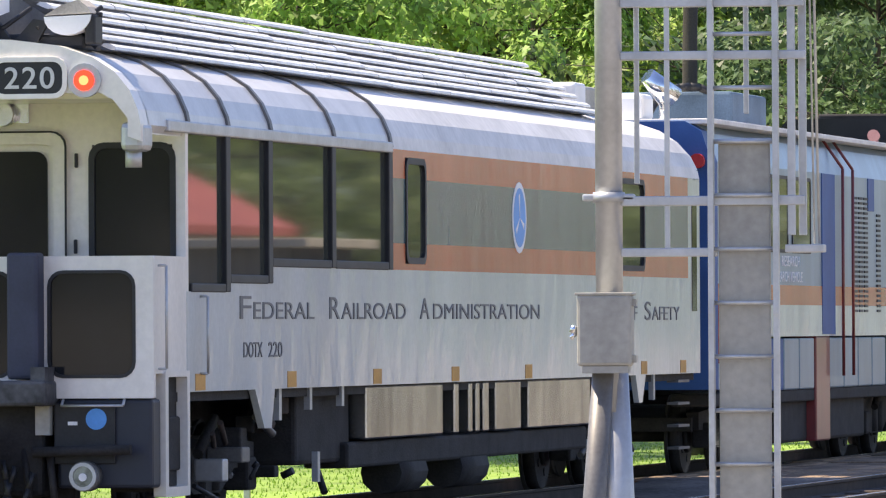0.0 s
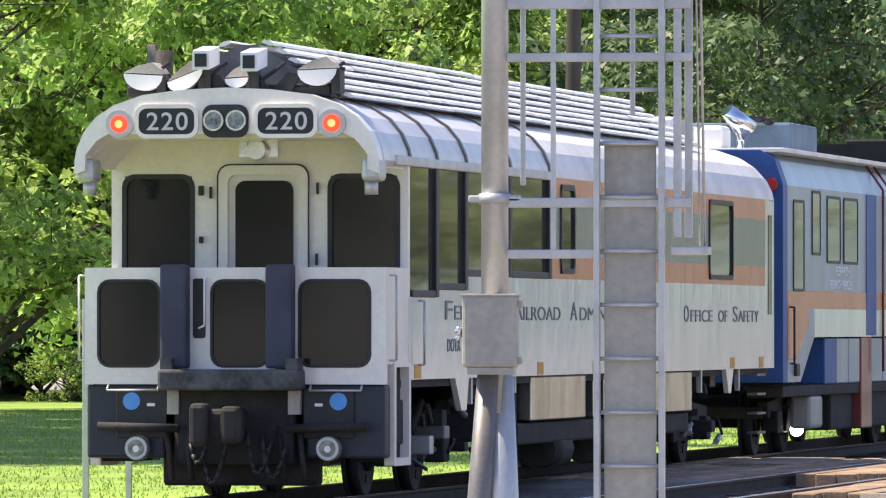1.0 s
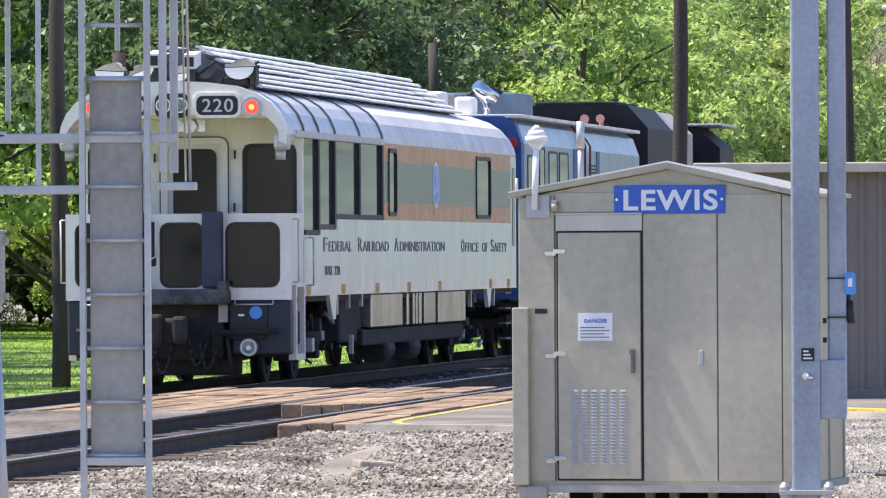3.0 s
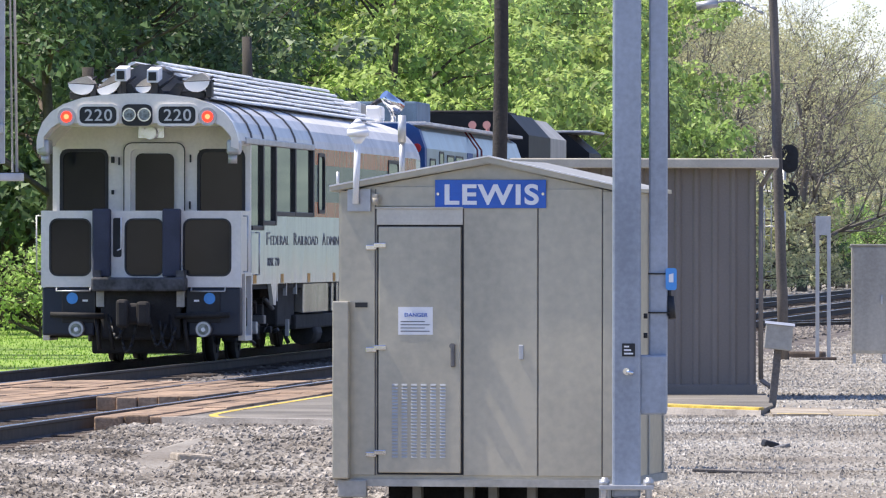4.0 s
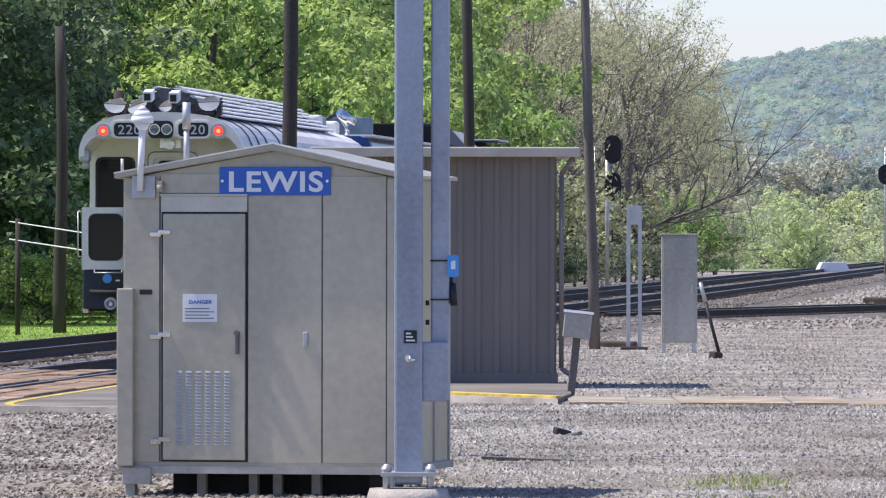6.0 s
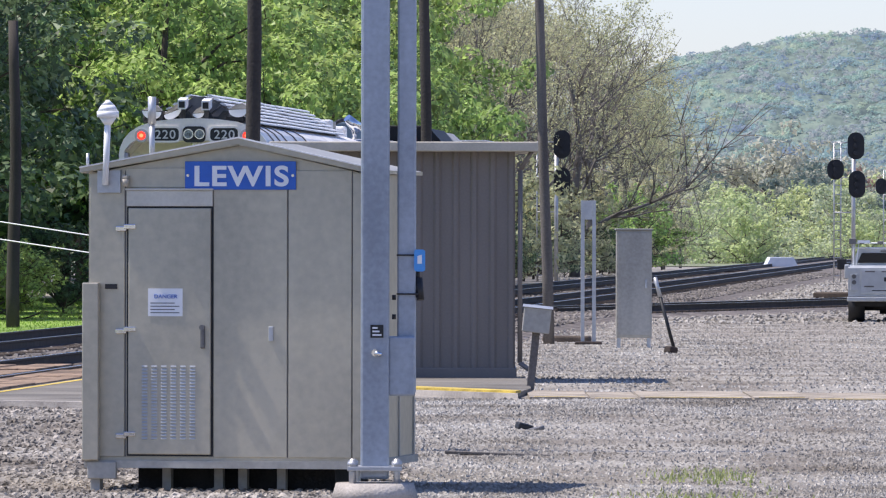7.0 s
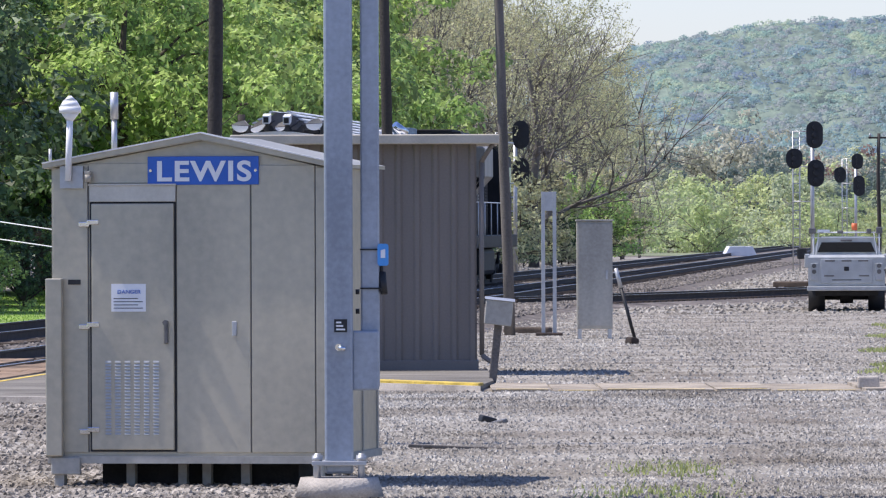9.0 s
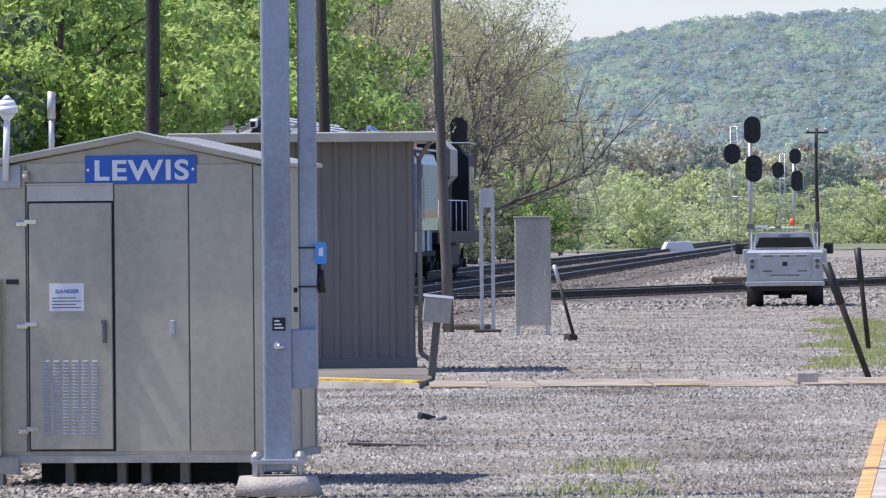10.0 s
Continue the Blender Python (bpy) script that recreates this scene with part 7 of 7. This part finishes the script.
def tree_meshes(h, spread, leaves, leaf_size, seed, bare=False, low=0.12):
    rg = np.random.default_rng(seed)
    bm = B()
    pts = [Vector((0, 0, 0))]
    n = 6
    for k in range(n):
        pts.append(Vector((rg.normal(0, 0.12) * k * 0.4, rg.normal(0, 0.12) * k * 0.4, h * 0.8 * (k + 1) / n)))
    r0 = h * 0.018
    loft(bm, [(pts[k], r0 * (1 - k / n * 0.8)) for k in range(n + 1)], 8)
    tips = []
    if bare:
        for i in range(10):
            u = rg.uniform(low, 0.98)
            k = min(n - 1, int(u * n))
            a = i * 2.4 + rg.normal(0, 0.4)
            ln = spread * (0.5 + 0.6 * (1 - u)) * rg.uniform(0.8, 1.2)
            limb(bm, rg, pts[k].lerp(pts[k + 1], u * n - k), Vector((math.cos(a), math.sin(a), rg.uniform(0.4, 1.3))).normalized(), ln, r0 * 0.42 * (1.15 - u), 2, tips)
    for i in range(0 if bare else 22):
        u = rg.uniform(low + 0.05, 0.98)
        k = min(n - 1, int(u * n))
        base = pts[k].lerp(pts[k + 1], u * n - k)
        a = i * 2.4 + rg.normal(0, 0.3)
        ln = spread * (0.35 + 0.75 * math.sin(min(1, (1.08 - u) * 1.5) * 1.57)) * rg.uniform(0.6, 1.1)
        end = base + Vector((math.cos(a) * ln, math.sin(a) * ln, ln * rg.uniform(0.1, 0.7)))
        mid = base.lerp(end, 0.5) + Vector((0, 0, ln * 0.1))
        rr = r0 * 0.35 * (1.1 - u)
        tube(bm, base, mid, rr + 0.02, 6, rr * 0.7 + 0.015)
        tube(bm, mid, end, rr * 0.7 + 0.015, 6, 0.012)
        tips += [(mid, 0.8), (end, 1.0)]
        for j in range(4):
            e2 = mid.lerp(end, rg.uniform(0, 0.9))
            q = e2 + Vector((rg.normal(0, 1), rg.normal(0, 1), abs(rg.normal(0.4, 0.7)))) * ln * 0.33
            tube(bm, e2, q, 0.02, 4, 0.008)
            tips.append((q, 0.7))
    wood = mesh_of("trunk", bm, M["greybark" if bare else "bark"])
    cen = np.array([tuple(t[0]) for t in tips])
    rad = np.array([t[1] for t in tips]) * spread * (0.13 if bare else 0.24)
    idx = rg.integers(0, len(cen), leaves)
    d = rg.normal(0, 1, (leaves, 3))
    d /= np.linalg.norm(d, axis=1)[:, None]
    p = cen[idx] + d * (rad[idx] * rg.uniform(0.3, 1.0, leaves) ** 0.45)[:, None] * np.array([1, 1, 0.7])
    nrm = d + rg.normal(0, 0.5, (leaves, 3)) + np.array([-0.35, 0, 0.6])
    nrm /= np.linalg.norm(nrm, axis=1)[:, None]
    t1 = np.cross(nrm, rg.normal(0, 1, (leaves, 3)))
    t1 /= np.linalg.norm(t1, axis=1)[:, None] + 1e-9
    t2 = np.cross(nrm, t1)
    s = (leaf_size * rg.uniform(0.5, 1.4, leaves))[:, None]
    v = np.stack([p - t1 * s, p + t1 * s * 0.6 - t2 * s * 0.65, p + t1 * s * 0.6 + t2 * s * 0.65], 1).reshape(-1, 3)
    v[:, 2] = np.maximum(v[:, 2], 0.05)
    f = np.arange(3 * leaves).reshape(-1, 3)
    return wood, v, f


def tree_proto(h, spread, leaves, leaf_size, seed, leafmat, label, bare=False, low=0.12, cat="tree", group="trees along the railway"):
    wood, v, f = tree_meshes(h, spread, leaves, leaf_size, seed, bare, low)
    t = thing("bush" if cat == "bush" else "tree", pose(0, -200, 0), label, cat, group)
    w = new("trunk", wood)
    w.parent = t
    me = bpy.data.meshes.new("crown")
    me.from_pydata(v.tolist(), [], f.tolist())
    me.materials.append(M[leafmat])
    c = new("crown", me)
    c.parent = t
    return t


def plant(proto, spots):
    first = True
    for x, y, s in spots:
        m = pose(x, y, -2.2 * s if proto in far else 0.0, 0, 0, random.uniform(0, 360)) @ Matrix.Diagonal((s, s, s * random.uniform(0.92, 1.1), 1))
        if first:
            proto.matrix_world = m
            proto.scale = (s, s, s)
            first = False
        else:
            o = copy_thing(proto, m)
            o.scale = (s, s, s * random.uniform(0.92, 1.1))


green = [tree_proto(13, 4.6, 17000, 0.135, 11 + k, ("leaf", "leaf", "brightleaf")[k], "tall broadleaf tree in fresh bright green leaf", low=0.06) for k in range(3)]
dark = [tree_proto(14, 5.0, 16000, 0.145, 21 + k, "darkleaf", "tall dense dark green broadleaf tree", low=0.05) for k in range(2)]
bud = [tree_proto(12, 4.2, (6500, 11000, 600)[k], 0.06, 31 + k, "budleaf", ("nearly bare brown tree with thin olive buds", "budding olive-brown tree with many fine branches", "bare grey-brown tree with crooked branches")[k], True, 0.1) for k in range(3)]
bush = [tree_proto(3.0, 1.9, 3400, 0.088, 41 + k, ("leaf", "darkleaf", "budleaf")[k], ("low bright green shrub", "low dark green shrub", "low olive-brown budding shrub")[k], low=0.0, cat="bush", group="shrubs") for k in range(3)]
# olive, fresh and brownish crowns carry painted haze in their leaf colour
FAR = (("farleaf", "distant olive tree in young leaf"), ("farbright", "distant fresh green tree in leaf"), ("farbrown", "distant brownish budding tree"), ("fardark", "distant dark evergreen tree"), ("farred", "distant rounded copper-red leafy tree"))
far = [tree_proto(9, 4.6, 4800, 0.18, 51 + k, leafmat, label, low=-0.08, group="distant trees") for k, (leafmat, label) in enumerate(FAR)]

hedge = [tree_proto(14, 5.5, 4200, 0.27, 61, "midleaf", "dense fresh green tree at the edge of the yard", low=0.0, group="trees round the yard")]
unseen_shade_tree = [tree_proto(21, 8.0, 15000, 0.24, 71, "darkleaf", "unseen tall high-crowned tree added to shade the lawn", low=0.55, group="trees over the lawn")]
spots = {k: [] for k in ("l0", "h0", "g0", "g1", "g2", "d0", "d1", "b0", "b1", "b2", "u0", "u1", "u2", "f0", "f1", "f2", "f3", "f4")}
rnd_ = random.Random(7)
# wood behind the lawn
for i in range(11):
    x = -50 + i * 3.3
    k = rnd_.choice(("g0", "g1", "g0", "g1", "g2"))
    spots[k].append((x, 208 + rnd_.uniform(-5, 5) - 0.3 * i, rnd_.uniform(0.9, 1.15)))
    spots[rnd_.choice(("d0", "d1"))].append((x + 1.6, 219 + rnd_.uniform(-4, 4), rnd_.uniform(1.0, 1.25)))
for x, y, sc in ((-27.5, 181, 1.0), (-23.0, 186, 0.95), (-31.5, 176, 1.05), (-19.5, 192, 0.9)):
    spots["g%d" % (len(spots["g0"]) % 2)].append((x, y, sc))
# the big dark maples by the line
for x, y, sc in ((-14.0, 176, 0.82), (-12.8, 187, 0.85), (-16.0, 188, 0.95), (-13.8, 201, 1.0), (-17.5, 203, 0.95)):
    spots["d%d" % (len(spots["d0"]) % 2)].append((x, y, sc))
# along the line
for y in range(215, 300, 9):
    spots["g2"].append((track_x(y) - 7.5 + rnd_.uniform(-1, 1), y, rnd_.uniform(0.85, 1.1)))
    spots[rnd_.choice(("g0", "g2", "g1"))].append((track_x(y) - 13 + rnd_.uniform(-1, 1), y + 4, rnd_.uniform(1.0, 1.2)))
for y in range(292, 420, 13):
    spots[rnd_.choice(("b0", "b1", "b1"))].append((track_x(y) - 8.5 + rnd_.uniform(-1.2, 1.2), y, rnd_.uniform(1.0, 1.25)))
    spots[rnd_.choice(("b0", "b0", "b2"))].append((track_x(y) - 13 + rnd_.uniform(-1.5, 1.5), y + 6, rnd_.uniform(1.15, 1.4)))
for x, y, sc in ((9.3, 420, 0.85), (10.6, 455, 0.8), (8.6, 440, 1.0), (7.2, 405, 1.2), (9.0, 430, 1.1), (11.2, 475, 0.75)):
    spots["b1"].append((x, y, sc))
for x, y, sc in ((13.0, 480, 0.58), (14.6, 500, 0.45), (6.2, 390, 1.3)):
    spots["b2"].append((x, y, sc))
for i in range(9):
    y = 300 + 18 * i
    spots["u2"].append((track_x(y) - 6.4 + rnd_.uniform(-0.6, 0.6), y, rnd_.uniform(1.0, 1.6)))
for i in range(16):
    spots["u%d" % (i % 2)].append((-47 + i * 2.3, 196 + rnd_.uniform(-2, 2), rnd_.uniform(0.35, 0.65)))
    spots["u1"].append((-46 + i * 2.3, 201 + rnd_.uniform(-2, 2), rnd_.uniform(0.9, 1.4)))
for i in range(24):
    y = 175 + i * 13
    spots["u%d" % (i % 2 if i < 8 else 1 + i % 2)].append((track_x(y) - 5.6 + rnd_.uniform(-0.6, 0.6), y, rnd_.uniform(0.4, 0.95)))
for x, y, sc in ((-13.6, 168, 0.75), (-12.4, 171, 0.55), (9.4, 428, 1.35), (10.8, 440, 1.1), (8.4, 415, 1.1), (-9.6, 176, 0.6)):
    spots["u0"].append((x, y, sc))
# wood on the far side of the yard
for i in range(9):
    y = 105 + i * 25
    spots["h0"].append((0.078 * y + 21 + rnd_.uniform(0, 5), y, rnd_.uniform(0.8, 1.1)))
# tall high-crowned trees out of view, added to shade the lawn
for i in range(5):
    y = 114 + i * 13
    spots["l0"].append((-0.194 * y - 3.6 + rnd_.uniform(-0.8, 0), y, rnd_.uniform(0.95, 1.1)))
# unseen wood added behind the viewpoint to darken the end window reflections
for i in range(9):
    spots["h0"].append((-62 + i * 14, -34 + rnd_.uniform(-6, 6), rnd_.uniform(0.9, 1.2)))
# undergrowth closing the wood
for i in range(18):
    spots["u1"].append((-54 + i * 2.4, 214 + rnd_.uniform(-4, 4), rnd_.uniform(1.1, 1.7)))
    spots["u1"].append((-62 + i * 2.9, 226 + rnd_.uniform(-4, 4), rnd_.uniform(1.3, 1.9)))
for i in range(12):
    spots["h0"].append((-72 + i * 5.5, 236 + rnd_.uniform(-4, 4), rnd_.uniform(0.7, 1.0)))
for y in range(150, 330, 16):
    spots["h0"].append((track_x(y) - 22 - 6 * rnd_.random() - (8 if y < 200 else 0), y + 60, rnd_.uniform(0.8, 1.0)))
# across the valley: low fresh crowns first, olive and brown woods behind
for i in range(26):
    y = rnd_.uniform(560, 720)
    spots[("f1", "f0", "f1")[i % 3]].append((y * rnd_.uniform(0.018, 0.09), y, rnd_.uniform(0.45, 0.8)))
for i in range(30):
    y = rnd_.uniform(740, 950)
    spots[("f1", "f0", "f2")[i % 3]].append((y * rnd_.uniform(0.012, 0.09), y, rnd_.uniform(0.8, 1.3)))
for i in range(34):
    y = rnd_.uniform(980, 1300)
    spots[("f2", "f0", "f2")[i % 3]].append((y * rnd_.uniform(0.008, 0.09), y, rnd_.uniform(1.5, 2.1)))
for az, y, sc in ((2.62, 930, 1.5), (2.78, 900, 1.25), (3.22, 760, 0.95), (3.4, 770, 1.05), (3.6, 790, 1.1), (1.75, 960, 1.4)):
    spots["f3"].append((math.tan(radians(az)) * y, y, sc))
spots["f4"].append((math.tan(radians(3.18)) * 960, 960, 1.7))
for protos, key in ((green, "g"), (dark, "d"), (bud, "b"), (bush, "u"), (hedge, "h"), (unseen_shade_tree, "l"), (far, "f")):
    for k, pr in enumerate(protos):
        plant(pr, spots[key + str(k)])

# meadow across the valley and the wooded ridge on the horizon
strip("meadow", [(-300, 520, 0.05), (-300, 1760, 0.05)], [(900, 520, 0.05), (900, 1760, 0.05)], M["meadow"], "pale green valley floor beyond the railway", cat="meadow")
def ridge_top(x):
    return 31 + 26 / (1 + math.exp(-(x - 45) / 15)) + 0.05 * max(-200, min(x, 300)) + 1.5 * noise.noise(Vector((x * 0.05, 0.3, 0)))


bm = B()
cols = [-1200, -600, -250] + [-120 + 2.5 * i for i in range(150)] + [320, 600, 1300]
ny = 46
rows_ = []
for j in range(ny):
    v = j / (ny - 1)
    row = []
    for x in cols:
        z = ridge_top(x) * math.sin(min(1, v * 1.05) * math.pi / 2)
        z += (1.0 * noise.noise(Vector((x * 0.25, v * 17, 1))) + 0.5 * noise.noise(Vector((x * 0.1, v * 7, 4)))) * min(1, 3 * v)
        row.append(bm.verts.new((x, 1750 + 700 * v + 6 * noise.noise(Vector((x * 0.2, v * 20, 7))), max(-1, z) - 1)))
    rows_.append(row)
for j, i in product(range(ny - 1), range(len(cols) - 1)):
    bm.faces.new((rows_[j][i], rows_[j][i + 1], rows_[j + 1][i + 1], rows_[j + 1][i]))
tagged(part("backdrop", bm, M["hill"]), "wooded hill on the horizon, tinted blue-green for haze", "hill", kind="structure")


def ridge_wood(count):
    """Leafy crowns that cover the ridge, joined into one mesh."""
    rg = np.random.default_rng(41)
    vs = []
    for i in range(count):
        x, v = rg.uniform(-5, 215), 0.606 * math.asin(rg.uniform(0.0, 1.0))
        z = ridge_top(x) * math.sin(min(1, v * 1.05) * math.pi / 2) - 1
        r, n = rg.uniform(0.5, 1.0) + 1.3 * rg.uniform(0, 1) ** 3, 52
        d = rg.normal(0, 1, (n, 3)) + (0, -0.5, 0.5)
        d /= np.linalg.norm(d, axis=1)[:, None]
        p = d * (r, r, r * rg.uniform(0.7, 1.1)) * rg.uniform(0.75, 1.05, (n, 1)) + (x, 1750 + 700 * v, z + 0.2 * r)
        nrm = 0.55 * d + rg.normal(0, 0.3, (n, 3)) + (-0.4, -0.5, 0.8)
        nrm /= np.linalg.norm(nrm, axis=1)[:, None]
        t1 = np.cross(nrm, rg.normal(0, 1, (n, 3)))
        t1 /= np.linalg.norm(t1, axis=1)[:, None] + 1e-9
        t2, s = np.cross(nrm, t1), 0.23 * r * rg.uniform(0.7, 1.3, (n, 1))
        vs.append(np.stack([p - t1 * s, p + t1 * s * 0.6 - t2 * s * 0.8, p + t1 * s * 0.6 + t2 * s * 0.8], 1).reshape(-1, 3))
    fs = [np.arange(3 * 52 * count).reshape(-1, 3)]
    me = bpy.data.meshes.new("ridge_wood")
    me.from_pydata(np.concatenate(vs).tolist(), [], np.concatenate(fs).tolist())
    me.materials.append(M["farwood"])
    tagged(new("ridge_wood", me), "spring wood on the ridge, pale blue-green from painted haze", "woods", kind="stuff")


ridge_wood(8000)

coach, wheels_a = cab_car()
second, wheels_b = power_car()
engine, wheels_c = locomotive()


def motions():
    """The train runs straight out along its track at a steady 14 m/s; its wheels roll."""
    def rear(t):
        return 120.34 + 13.99 * (t - 4) - 0.043 * (t - 4) ** 2
    def fall(y):
        return min(0.11, 0.004 * max(0.0, y - 158))  # the track has settled a little past the shed
    times = [0.5 * k for k in range(21)]
    for ob, ahead in ((coach, 0.0), (second, 26.3), (engine, 46.3)):
        ways = [(t, rear(t) + ahead * math.cos(math.atan(SLOPE))) for t in times]
        walk(ob, [(t, along(y, 0, RAIL - fall(y))) for t, y in ways])
    fine = [k / FPS for k in range(0, 10 * FPS + 1)]
    for w in wheels_a:
        loc = w.location.copy()
        walk(w, [(t, Matrix.Translation(loc) @ Matrix.Rotation(-(rear(t) - rear(0)) / 0.45, 4, "X")) for t in fine])


motions()
